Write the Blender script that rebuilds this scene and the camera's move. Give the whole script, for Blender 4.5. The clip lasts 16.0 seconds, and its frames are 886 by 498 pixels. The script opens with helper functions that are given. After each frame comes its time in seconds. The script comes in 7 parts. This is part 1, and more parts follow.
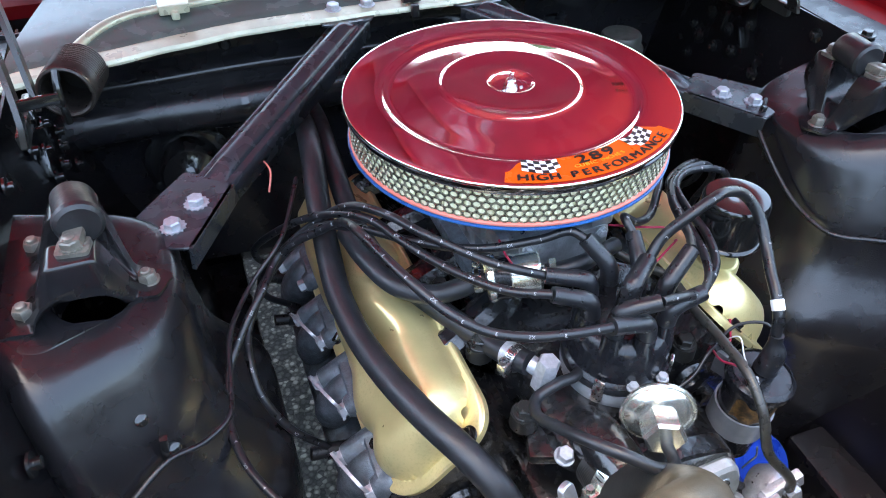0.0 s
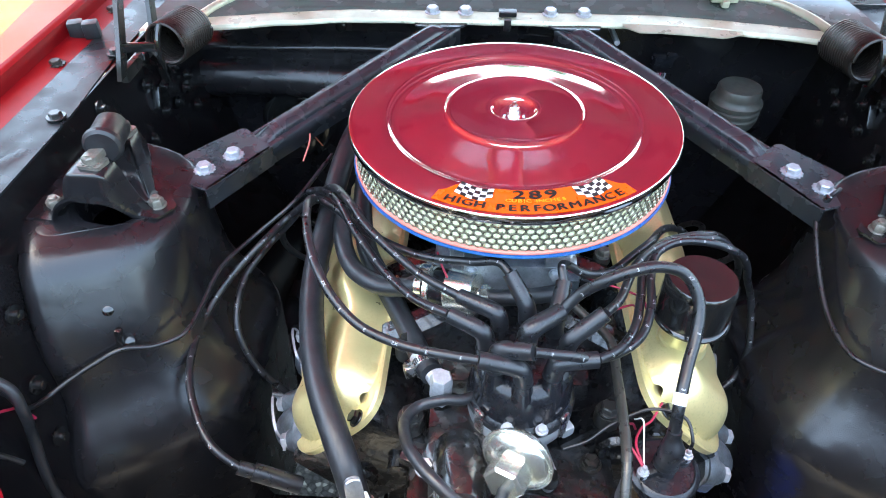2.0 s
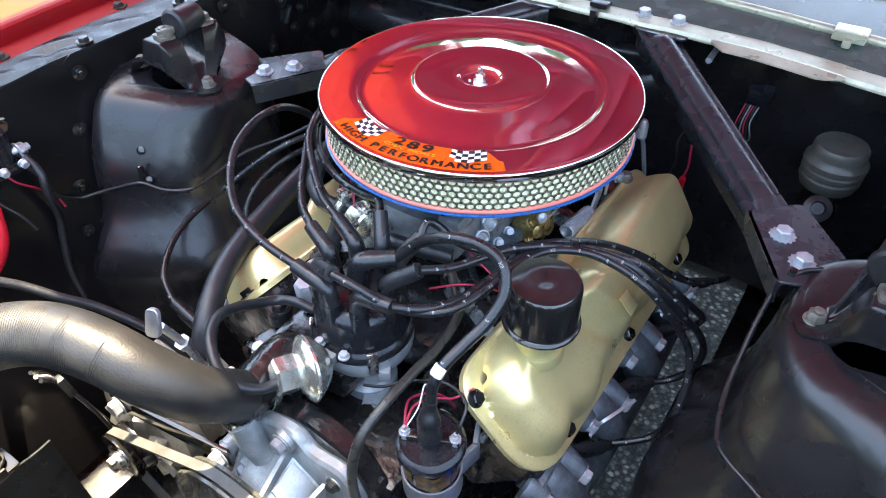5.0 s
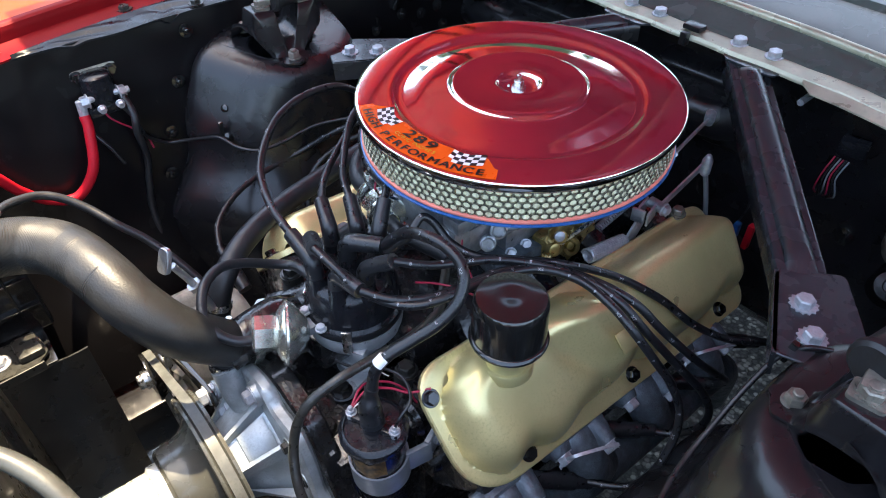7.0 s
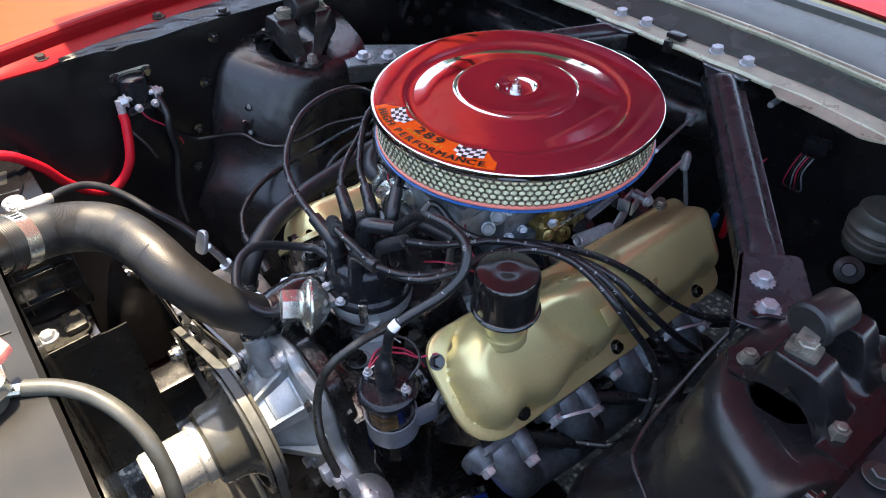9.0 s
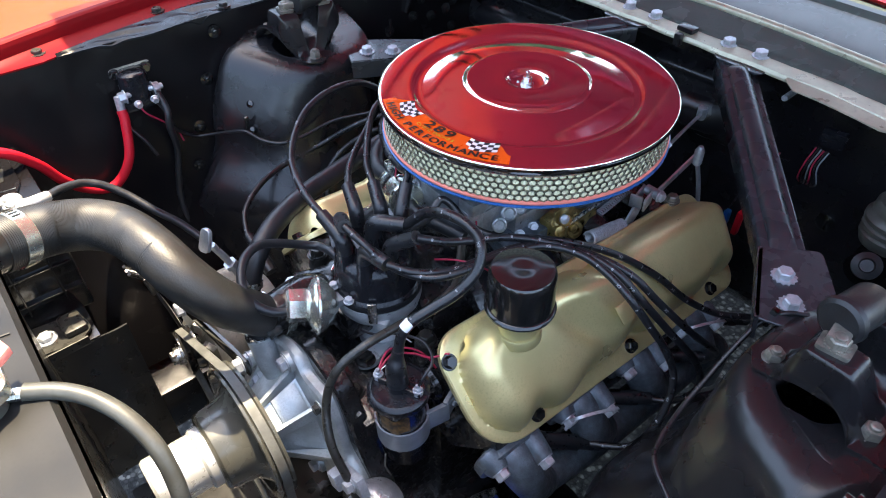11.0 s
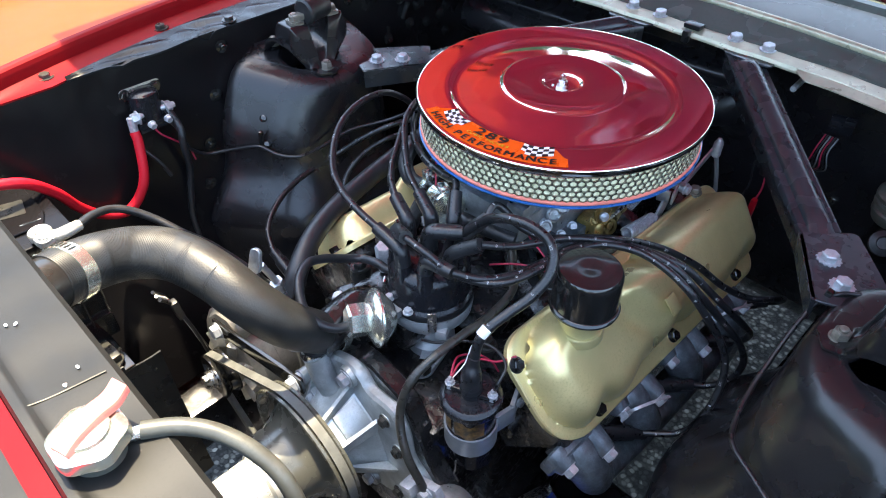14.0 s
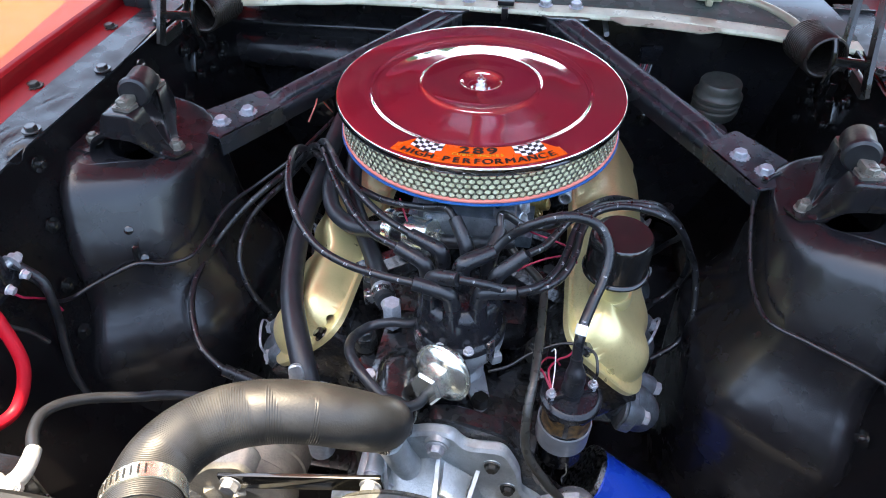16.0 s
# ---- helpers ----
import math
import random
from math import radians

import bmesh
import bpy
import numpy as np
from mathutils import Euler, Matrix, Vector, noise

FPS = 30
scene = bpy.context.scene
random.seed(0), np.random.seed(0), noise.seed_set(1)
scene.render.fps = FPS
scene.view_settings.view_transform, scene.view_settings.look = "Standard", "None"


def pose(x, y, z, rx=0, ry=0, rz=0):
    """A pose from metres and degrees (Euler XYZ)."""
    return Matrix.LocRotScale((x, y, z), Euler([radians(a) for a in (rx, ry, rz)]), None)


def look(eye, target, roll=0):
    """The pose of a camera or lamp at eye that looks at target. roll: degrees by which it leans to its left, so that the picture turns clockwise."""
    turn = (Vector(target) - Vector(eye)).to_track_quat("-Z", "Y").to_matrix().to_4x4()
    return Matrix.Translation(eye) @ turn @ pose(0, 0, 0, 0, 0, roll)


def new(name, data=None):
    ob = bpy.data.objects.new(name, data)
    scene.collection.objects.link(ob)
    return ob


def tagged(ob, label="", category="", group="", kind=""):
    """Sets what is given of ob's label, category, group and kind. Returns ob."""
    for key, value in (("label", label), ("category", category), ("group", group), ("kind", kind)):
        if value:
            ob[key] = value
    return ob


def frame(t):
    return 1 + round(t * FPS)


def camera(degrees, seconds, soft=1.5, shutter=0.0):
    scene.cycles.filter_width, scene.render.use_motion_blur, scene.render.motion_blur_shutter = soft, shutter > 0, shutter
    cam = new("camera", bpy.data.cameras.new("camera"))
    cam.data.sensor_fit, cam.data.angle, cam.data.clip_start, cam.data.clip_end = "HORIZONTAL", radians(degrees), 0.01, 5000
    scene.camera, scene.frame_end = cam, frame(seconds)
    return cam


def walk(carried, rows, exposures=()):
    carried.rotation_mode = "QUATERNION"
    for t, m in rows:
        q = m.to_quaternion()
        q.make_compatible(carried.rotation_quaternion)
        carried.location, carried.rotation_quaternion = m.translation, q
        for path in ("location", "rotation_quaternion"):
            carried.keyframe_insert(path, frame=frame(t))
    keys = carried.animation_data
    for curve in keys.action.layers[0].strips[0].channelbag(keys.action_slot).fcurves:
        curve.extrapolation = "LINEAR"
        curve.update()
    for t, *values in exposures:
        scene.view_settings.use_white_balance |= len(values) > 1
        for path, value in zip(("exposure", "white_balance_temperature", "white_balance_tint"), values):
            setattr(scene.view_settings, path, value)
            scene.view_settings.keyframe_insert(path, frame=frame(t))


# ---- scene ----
import functools

cam = camera(66.6, 16.0, 1.0)
PATH = [
    (0, (-0.3028, -0.5777, 1.3023), (0.1757, 0.6342, 0.1496), 0.6),
    (0.5, (-0.2332, -0.5899, 1.2971), (0.1322, 0.6595, 0.1435), 0.3),
    (1, (-0.1592, -0.5794, 1.2841), (0.06, 0.6977, 0.1226), 0.3),
    (1.5, (-0.1061, -0.5907, 1.2919), (-0.0452, 0.7038, 0.1305), 0.2),
    (2, (-0.04, -0.6429, 1.3337), (-0.114, 0.6525, 0.1757), -0.1),
    (2.5, (0.047, -0.6429, 1.3232), (-0.154, 0.6368, 0.1609), -0.4),
    (3, (0.1444, -0.6133, 1.318), (-0.2071, 0.6325, 0.1557), -0.9),
    (3.5, (0.1844, -0.5864, 1.2963), (-0.3019, 0.6116, 0.1322), -0.8),
    (4, (0.2332, -0.5933, 1.3041), (-0.3523, 0.5551, 0.1348), -1.0),
    (4.2, (0.2558, -0.6012, 1.3067), (-0.3489, 0.5394, 0.14), -1.0),
    (6.3, (0.4594, -0.5142, 1.318), (-0.5159, 0.3515, 0.1661), -0.7),
    (6.5, (0.4646, -0.5046, 1.3163), (-0.5281, 0.3384, 0.1626), -0.8),
    (7, (0.4655, -0.4768, 1.3145), (-0.5533, 0.3306, 0.1574), -0.9),
    (7.5, (0.4759, -0.4811, 1.318), (-0.5498, 0.3202, 0.1626), -0.9),
    (8, (0.4985, -0.5046, 1.3389), (-0.5263, 0.2984, 0.1835), -0.8),
    (8.5, (0.5237, -0.5185, 1.3554), (-0.5011, 0.2828, 0.2009), -0.8),
    (9, (0.5272, -0.5316, 1.3598), (-0.4959, 0.2741, 0.2061), -0.7),
    (11.5, (0.5037, -0.5377, 1.3415), (-0.5124, 0.2784, 0.1887), -0.7),
    (12, (0.5055, -0.5385, 1.3441), (-0.5107, 0.2767, 0.1914), -0.8),
    (12.5, (0.509, -0.5368, 1.3424), (-0.5063, 0.281, 0.1896), -0.7),
    (13, (0.5098, -0.5385, 1.3467), (-0.5046, 0.2784, 0.1922), -0.8),
    (13.5, (0.4733, -0.5768, 1.3519), (-0.522, 0.2671, 0.2009), -0.3),
    (14, (0.4246, -0.6273, 1.3545), (-0.4994, 0.2906, 0.2001), -0.3),
    (14.5, (0.3741, -0.6734, 1.3537), (-0.3845, 0.3828, 0.1974), -0.5),
    (15, (0.2949, -0.7465, 1.3685), (-0.2897, 0.4106, 0.2087), -0.4),
    (15.5, (0.1923, -0.7647, 1.3772), (-0.2314, 0.4611, 0.2166), -0.3),
    (16, (0.0827, -0.7508, 1.3624), (-0.1401, 0.5272, 0.2027), -0.2),
]
EXPOSURES = [(0, 3.62, 7650, 7), (0.5, 3.77, 7650, 6), (1.0, 3.87, 7700, 4), (2.0, 4.05, 7750, 2), (4.2, 3.95, 7550, 5), (6.4, 2.92, 7550, 9), (7, 2.91, 7500, 9), (9.2, 2.74, 7500, 11), (11.4, 3.00, 7350, 9), (12.5, 3.13, 7300, 8), (14, 3.13, 7250, 6), (15, 3.17, 7300, 8), (16, 3.22, 7450, 9)]
walk(cam, [(t, look(eye, target, roll)) for t, eye, target, roll in PATH], EXPOSURES)

# ---- daylight: high sun that the open bonnet keeps off most of the engine ----
SUN_EL, SUN_AZ = 78.7, 151.0          # degrees; azimuth counted from +x towards +y, where the light comes from
world = bpy.data.worlds.new("sky")
scene.world = world
world.use_nodes = True
wn = world.node_tree.nodes
sky = wn.new("ShaderNodeTexSky")
sky.sky_type = "NISHITA"
sky.sun_disc = False
sky.sun_elevation = radians(SUN_EL)
sky.sun_rotation = radians(90 - SUN_AZ)
sky.air_density, sky.dust_density, sky.ozone_density = 1.0, 1.5, 1.0
world.node_tree.links.new(sky.outputs["Color"], wn["Background"].inputs["Color"])
wn["Background"].inputs["Strength"].default_value = 0.15
sun = bpy.data.lights.new("sun", "SUN")
sun.energy, sun.angle, sun.color = 2.4, radians(0.6), (1.0, 0.88, 0.70)
sun_dir = Vector((math.cos(radians(SUN_EL)) * math.cos(radians(SUN_AZ)), math.cos(radians(SUN_EL)) * math.sin(radians(SUN_AZ)), math.sin(radians(SUN_EL))))
new("sun", sun).matrix_basis = look(sun_dir * 20, (0, 0, 0))


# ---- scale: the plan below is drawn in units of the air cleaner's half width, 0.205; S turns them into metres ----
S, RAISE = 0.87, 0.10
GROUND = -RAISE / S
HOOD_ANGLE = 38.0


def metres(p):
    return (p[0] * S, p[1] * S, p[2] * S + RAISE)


# ---- shaping helpers ----
def frame_of(direction, up=(0, 0, 1)):
    """A turn whose z axis is the direction."""
    z = Vector(direction).normalized()
    x = Vector(up).cross(z)
    if x.length < 1e-4:
        x = Vector((1, 0, 0)).cross(z)
        if x.length < 1e-4:
            x = Vector((0, 1, 0)).cross(z)
    x.normalize()
    y = z.cross(x)
    return Matrix((x, y, z)).transposed().to_4x4()


def at(pos, direction=(0, 0, 1), up=(0, 0, 1)):
    return Matrix.Translation(pos) @ frame_of(direction, up)


def spline(points, n=8, closed=False):
    """A smooth line through the points."""
    P = [Vector(p) for p in points]
    if len(P) < 3 or n < 2:
        return P
    out = []
    for i in range(len(P) if closed else len(P) - 1):
        if closed:
            a, b, c, d = (P[(i + k) % len(P)] for k in (-1, 0, 1, 2))
        else:
            b, c = P[i], P[i + 1]
            a = P[i - 1] if i else b * 2 - c
            d = P[i + 2] if i + 2 < len(P) else c * 2 - b
        for k in range(n):
            s = k / n
            out.append(0.5 * (2 * b + (c - a) * s + (2 * a - 5 * b + 4 * c - d) * s * s + (3 * b - a - 3 * c + d) * s ** 3))
    if not closed:
        out.append(P[-1])
    return out


def round_poly(corners, r, n=4):
    """A closed outline with rounded corners; r is one radius or one for each corner."""
    out = []
    m = len(corners)
    for i in range(m):
        p, a, b = (Vector(corners[j % m]).to_2d() for j in (i, i - 1, i + 1))
        ri = r[i] if isinstance(r, (list, tuple)) else r
        da, db = (a - p), (b - p)
        k = min(ri, da.length * 0.48, db.length * 0.48)
        s, e = p + da.normalized() * k, p + db.normalized() * k
        for j in range(n + 1):
            t = j / n
            out.append((1 - t) ** 2 * s + 2 * t * (1 - t) * p + t * t * e)
    return out


class Geo:
    """Gathers the faces of one mesh."""

    def __init__(self):
        self.v, self.f = [], []

    def add(self, verts, faces, m=None):
        o = len(self.v)
        self.v += [tuple(m @ Vector(p)) if m is not None else tuple(p) for p in verts]
        self.f += [tuple(o + i for i in q) for q in faces]
        return self

    def rings(self, rings, cap0=True, cap1=True, m=None, closed=True):
        n = len(rings[0])
        verts = [p for r in rings for p in r]
        faces = []
        for i in range(len(rings) - 1):
            for j in range(n if closed else n - 1):
                k = (j + 1) % n
                faces.append((i * n + j, i * n + k, (i + 1) * n + k, (i + 1) * n + j))
        if cap0:
            faces.append(tuple(range(n - 1, -1, -1)))
        if cap1:
            faces.append(tuple((len(rings) - 1) * n + j for j in range(n)))
        return self.add(verts, faces, m)

    def lathe(self, profile, m=None, n=32, cap0=True, cap1=True, wobble=0.0):
        rings = []
        for r, z in profile:
            r = max(r, 1e-5)
            rings.append([(r * math.cos(2 * math.pi * j / n) * (1 + wobble * math.sin(3 * 2 * math.pi * j / n)), r * math.sin(2 * math.pi * j / n), z) for j in range(n)])
        return self.rings(rings, cap0, cap1, m)

    def tube(self, points, r, n=12, smooth=8, caps=True, ribs=0.0):
        """A round tube along a smooth line; r is a number or a function of the share of the way."""
        L = spline(points, smooth)
        rings = []
        t0 = (L[1] - L[0]).normalized()
        x = t0.orthogonal().normalized()
        for i, p in enumerate(L):
            t = (L[min(i + 1, len(L) - 1)] - L[max(i - 1, 0)]).normalized()
            x = (x - t * x.dot(t)).normalized()
            y = t.cross(x)
            k = r(i / (len(L) - 1)) if callable(r) else r
            if ribs:
                k += ribs * (1 if i % 2 else -1)
            rings.append([p + x * (k * math.cos(2 * math.pi * j / n)) + y * (k * math.sin(2 * math.pi * j / n)) for j in range(n)])
        return self.rings(rings, caps, caps)

    def box(self, size, m=None, bevel=0.002, seg=2):
        b = bmesh.new()
        bmesh.ops.create_cube(b, size=1)
        for v in b.verts:
            v.co = Vector((v.co.x * size[0], v.co.y * size[1], v.co.z * size[2]))
        if bevel:
            bmesh.ops.bevel(b, geom=b.edges[:], offset=min(bevel, min(size) * 0.45), segments=seg, affect="EDGES", profile=0.6)
        b.verts.index_update()
        self.add([v.co.copy() for v in b.verts], [[v.index for v in f.verts] for f in b.faces], m)
        b.free()
        return self

    def prism(self, outline, z0, z1, m=None, chamfer=0.0):
        """A flat plate of that outline."""
        c = sum((Vector(p).to_2d() for p in outline), Vector((0, 0))) / len(outline)

        def ring(z, inset):
            o = []
            for p in outline:
                p = Vector(p).to_2d()
                d = c - p
                o.append((*(p + d.normalized() * min(inset, d.length * 0.5)), z))
            return o
        h = chamfer
        rs = [ring(z0, h), ring(z0 + h, 0), ring(z1 - h, 0), ring(z1, h)] if h else [ring(z0, 0), ring(z1, 0)]
        return self.rings(rs, True, True, m)

    def grid(self, fn, nu, nv, m=None, thick=None):
        """A sheet fn(u, v), u and v from 0 to 1."""
        verts = [fn(i / nu, j / nv) for i in range(nu + 1) for j in range(nv + 1)]
        faces = [(i * (nv + 1) + j, (i + 1) * (nv + 1) + j, (i + 1) * (nv + 1) + j + 1, i * (nv + 1) + j + 1) for i in range(nu) for j in range(nv)]
        if thick is not None:
            o = len(verts)
            verts += [Vector(p) + Vector(thick) for p in verts]
            faces += [tuple(o + k for k in reversed(q)) for q in faces]
            edge = [i * (nv + 1) for i in range(nu + 1)] + [nu * (nv + 1) + j for j in range(1, nv + 1)]
            edge += [i * (nv + 1) + nv for i in range(nu - 1, -1, -1)] + [j for j in range(nv - 1, 0, -1)]
            for a, b in zip(edge, edge[1:] + edge[:1]):
                faces.append((a, a + o, b + o, b)[::-1])
        return self.add(verts, faces, m)

    def hexhead(self, pos, normal=(0, 0, 1), r=0.008, h=0.006, washer=0.0, serrated=False, shank=0.0, turn=0.0):
        """A hexagon bolt head with its washer."""
        m = at(pos, normal) @ pose(0, 0, 0, 0, 0, turn)
        z = 0.0
        if washer:
            if serrated:
                n = 28
                ring = [((washer * (1.0 if j % 2 else 0.84)) * math.cos(2 * math.pi * j / n), (washer * (1.0 if j % 2 else 0.84)) * math.sin(2 * math.pi * j / n)) for j in range(n)]
                self.prism(ring, 0, 0.0016, m)
            else:
                self.lathe([(washer, 0), (washer, 0.0012), (washer * 0.96, 0.0018)], m, 20)
            z = 0.0016
        hexa = [(r * math.cos(math.pi * j / 3), r * math.sin(math.pi * j / 3)) for j in range(6)]
        self.rings([[(x, y, z) for x, y in hexa], [(x, y, z + h * 0.82) for x, y in hexa], [(x * 0.86, y * 0.86, z + h) for x, y in hexa]], True, True, m)
        if shank:
            self.lathe([(r * 0.55, z + h), (r * 0.55, z + h + shank), (r * 0.4, z + h + shank + 0.001)], m, 12)
        return self


def world_of(ob):
    m = ob.matrix_basis.copy()
    while ob.parent:
        m = ob.parent.matrix_basis @ ob.matrix_parent_inverse @ m
        ob = ob.parent
    return m


def part(name, geo, material, parent=None, label="", sharp=35):
    """One mesh object, under a thing or a part."""
    me = bpy.data.meshes.new(name)
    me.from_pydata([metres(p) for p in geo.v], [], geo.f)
    b = bmesh.new()
    b.from_mesh(me)
    bmesh.ops.recalc_face_normals(b, faces=b.faces[:])
    b.to_mesh(me)
    b.free()
    me.polygons.foreach_set("use_smooth", [True] * len(me.polygons))
    me.set_sharp_from_angle(angle=radians(sharp))
    me.materials.append(material)
    ob = new(name, me)
    if parent is not None:
        ob.parent = parent
        ob.matrix_parent_inverse = world_of(parent).inverted()
    if label:
        tagged(ob, label)
    return ob


def thing(name, base, label, category, group="", kind=""):
    ob = new(name)
    ob.empty_display_size = 0.02
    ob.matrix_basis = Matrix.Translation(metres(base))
    return tagged(ob, label, category, group, kind)


def solo(name, geo, material, label, category, group="", kind="", sharp=35):
    return tagged(part(name, geo, material, None, "", sharp), label, category, group, kind)


# ---- materials ----
def material(name, color, rough=0.5, metal=0.0, vary=0.15, scale=40.0, fine=400.0, bump=0.0, bump_scale=300.0, rough_vary=0.1, coat=0.0, tint=None, dirt=0.0, spec=0.5, dust=None):
    m = bpy.data.materials.new(name)
    m.use_nodes = True
    nt = m.node_tree
    N, L = nt.nodes, nt.links
    bsdf = N["Principled BSDF"]
    tc = N.new("ShaderNodeTexCoord")

    def noise_at(s, detail=3.0):
        n = N.new("ShaderNodeTexNoise")
        n.inputs["Scale"].default_value = s
        n.inputs["Detail"].default_value = detail
        L.new(tc.outputs["Object"], n.inputs["Vector"])
        return n.outputs["Fac"]

    def mix_color(fac, a, b, f0=0.35, f1=0.65):
        r = N.new("ShaderNodeMapRange")
        r.inputs["From Min"].default_value, r.inputs["From Max"].default_value = f0, f1
        L.new(fac, r.inputs["Value"])
        mx = N.new("ShaderNodeMix")
        mx.data_type = "RGBA"
        L.new(r.outputs["Result"], mx.inputs["Factor"])
        for sock, c in ((mx.inputs[6], a), (mx.inputs[7], b)):
            if isinstance(c, (tuple, list)):
                sock.default_value = (*c, 1)
            else:
                L.new(c, sock)
        return mx.outputs[2]

    lo = tuple(c * (1 - vary) for c in color)
    hi = tuple(min(1, c * (1 + vary)) for c in (tint or color))
    col = mix_color(noise_at(scale), lo, hi)
    fine_lo = tuple(c * (1 - vary * 0.6) for c in color)
    both = mix_color(noise_at(fine, 2.0), fine_lo, col, 0.25, 0.5)
    if dirt:
        both = mix_color(noise_at(scale * 0.4, 6.0), both, dust or (0.10, 0.085, 0.07), 0.62 - dirt * 0.2, 0.80)
    L.new(both, bsdf.inputs["Base Color"])
    r = N.new("ShaderNodeMapRange")
    r.inputs["To Min"].default_value, r.inputs["To Max"].default_value = max(0.02, rough - rough_vary), min(1, rough + rough_vary)
    r.inputs["From Min"].default_value, r.inputs["From Max"].default_value = 0.3, 0.7
    L.new(noise_at(scale * 1.7, 4.0), r.inputs["Value"])
    L.new(r.outputs["Result"], bsdf.inputs["Roughness"])
    bsdf.inputs["Metallic"].default_value = metal
    bsdf.inputs["Coat Weight"].default_value = coat
    bsdf.inputs["Coat Roughness"].default_value = 0.08
    bsdf.inputs["Specular IOR Level"].default_value = spec
    if bump:
        b = N.new("ShaderNodeBump")
        b.inputs["Strength"].default_value = 0.6
        b.inputs["Distance"].default_value = bump
        L.new(noise_at(bump_scale, 3.0), b.inputs["Height"])
        L.new(b.outputs["Normal"], bsdf.inputs["Normal"])
    return m


M_BLACK = material("black_chassis_paint", (0.0105, 0.0100, 0.0115), 0.26, coat=0.0, bump=0.0006, bump_scale=60, rough_vary=0.06, scale=14, dirt=0.05, dust=(0.025, 0.023, 0.023), spec=0.5)
M_BLACK_GLOSS = material("gloss_black_paint", (0.010, 0.010, 0.010), 0.16, coat=0.5, rough_vary=0.05, scale=25, bump=0.00005, bump_scale=120)
M_BLOCK = material("black_engine_paint", (0.010, 0.0100, 0.0108), 0.24, coat=0.55, bump=0.0022, bump_scale=110, scale=60, dirt=0.08, dust=(0.03, 0.027, 0.024))
# body red with its sunlit orange cast put into the colour
M_RED_SUN = material("body_red_sun_tone", (0.42, 0.048, 0.005), 0.38, coat=0.0, vary=0.06, scale=6, rough_vary=0.05, spec=0.15)
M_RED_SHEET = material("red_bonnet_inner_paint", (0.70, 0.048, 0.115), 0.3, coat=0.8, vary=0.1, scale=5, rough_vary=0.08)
# the same body red darkened to its look in shade
M_RED_SHADE = material("body_red_shade_tone", (0.19, 0.0055, 0.0085), 0.38, vary=0.08, scale=7, rough_vary=0.06, spec=0.10)
M_CHROME = material("chrome", (0.86, 0.85, 0.86), 0.08, 1.0, vary=0.02, rough_vary=0.025, scale=20)
M_STEEL = material("bright_steel", (0.62, 0.61, 0.60), 0.28, 1.0, vary=0.15, scale=120, rough_vary=0.1)
M_ZINC = material("zinc_plated_steel", (0.44, 0.46, 0.49), 0.38, 0.5, vary=0.14, scale=200, rough_vary=0.1)
M_ALU = material("cast_aluminium", (0.46, 0.48, 0.50), 0.38, 0.8, vary=0.22, scale=60, bump=0.0006, bump_scale=500, rough_vary=0.12, dirt=0.12, dust=(0.10, 0.09, 0.08))
M_IRON = material("grey_cast_iron", (0.135, 0.162, 0.185), 0.40, 0.55, vary=0.3, scale=80, bump=0.0012, bump_scale=700, rough_vary=0.12, dirt=0.08)
M_GOLD = material("gold_engine_paint", (0.72, 0.61, 0.285), 0.32, 0.58, vary=0.07, scale=14, rough_vary=0.05, bump=0.00012, bump_scale=260, tint=(0.77, 0.65, 0.32), coat=0.2)
M_RUBBER = material("black_rubber", (0.0140, 0.0152, 0.0175), 0.42, vary=0.25, scale=50, bump=0.0003, bump_scale=500, rough_vary=0.1)
M_WIRE = material("black_silicone_lead", (0.0115, 0.012, 0.014), 0.32, vary=0.2, scale=60, rough_vary=0.08)
M_BOOT = material("black_moulded_boot", (0.0135, 0.0145, 0.017), 0.32, vary=0.2, scale=90, rough_vary=0.08)
M_CAP = material("black_bakelite", (0.010, 0.0105, 0.013), 0.22, spec=0.4, coat=0.0, vary=0.2, scale=60)
M_BLUE = material("blue_enamel", (0.003, 0.080, 0.27), 0.3, coat=0.4, vary=0.08, scale=20)
M_FILTER = material("blue_filter_paint", (0.004, 0.055, 0.48), 0.32, coat=0.4, vary=0.08, scale=20)
M_APRON = material("dull_black_paint", (0.0062, 0.0057, 0.0063), 0.22, vary=0.2, bump=0.0005, bump_scale=50, rough_vary=0.08, scale=12, dirt=0.05, dust=(0.011, 0.0100, 0.0098), spec=0.16)
M_BRASS = material("brass_nut", (0.62, 0.47, 0.22), 0.34, 0.8, vary=0.15, scale=100)
M_CHROMATE = material("yellow_chromate", (0.46, 0.34, 0.13), 0.34, 0.8, vary=0.35, scale=80)
M_PINK = material("coral_sealing_ring", (0.75, 0.21, 0.16), 0.6, vary=0.12, scale=60, bump=0.0004)
M_PAPER = material("pleated_filter_paper", (0.95, 0.91, 0.68), 0.7, vary=0.06, scale=70)
M_ORANGE = material("orange_decal", (0.85, 0.10, 0.008), 0.3, coat=0.4, vary=0.04, scale=20)
M_INK = material("black_ink", (0.012, 0.012, 0.012), 0.45)
M_PALE_INK = material("gold_ink", (0.62, 0.33, 0.02), 0.45)
M_WHITE = material("white_ink", (0.80, 0.80, 0.78), 0.5, vary=0.05)
M_GUARD = material("perforated_sheet", (0.34, 0.32, 0.24), 0.26, 0.85, vary=0.12, scale=120, rough_vary=0.1)
M_PRINT = material("grey_print", (0.34, 0.34, 0.35), 0.5, vary=0.05)
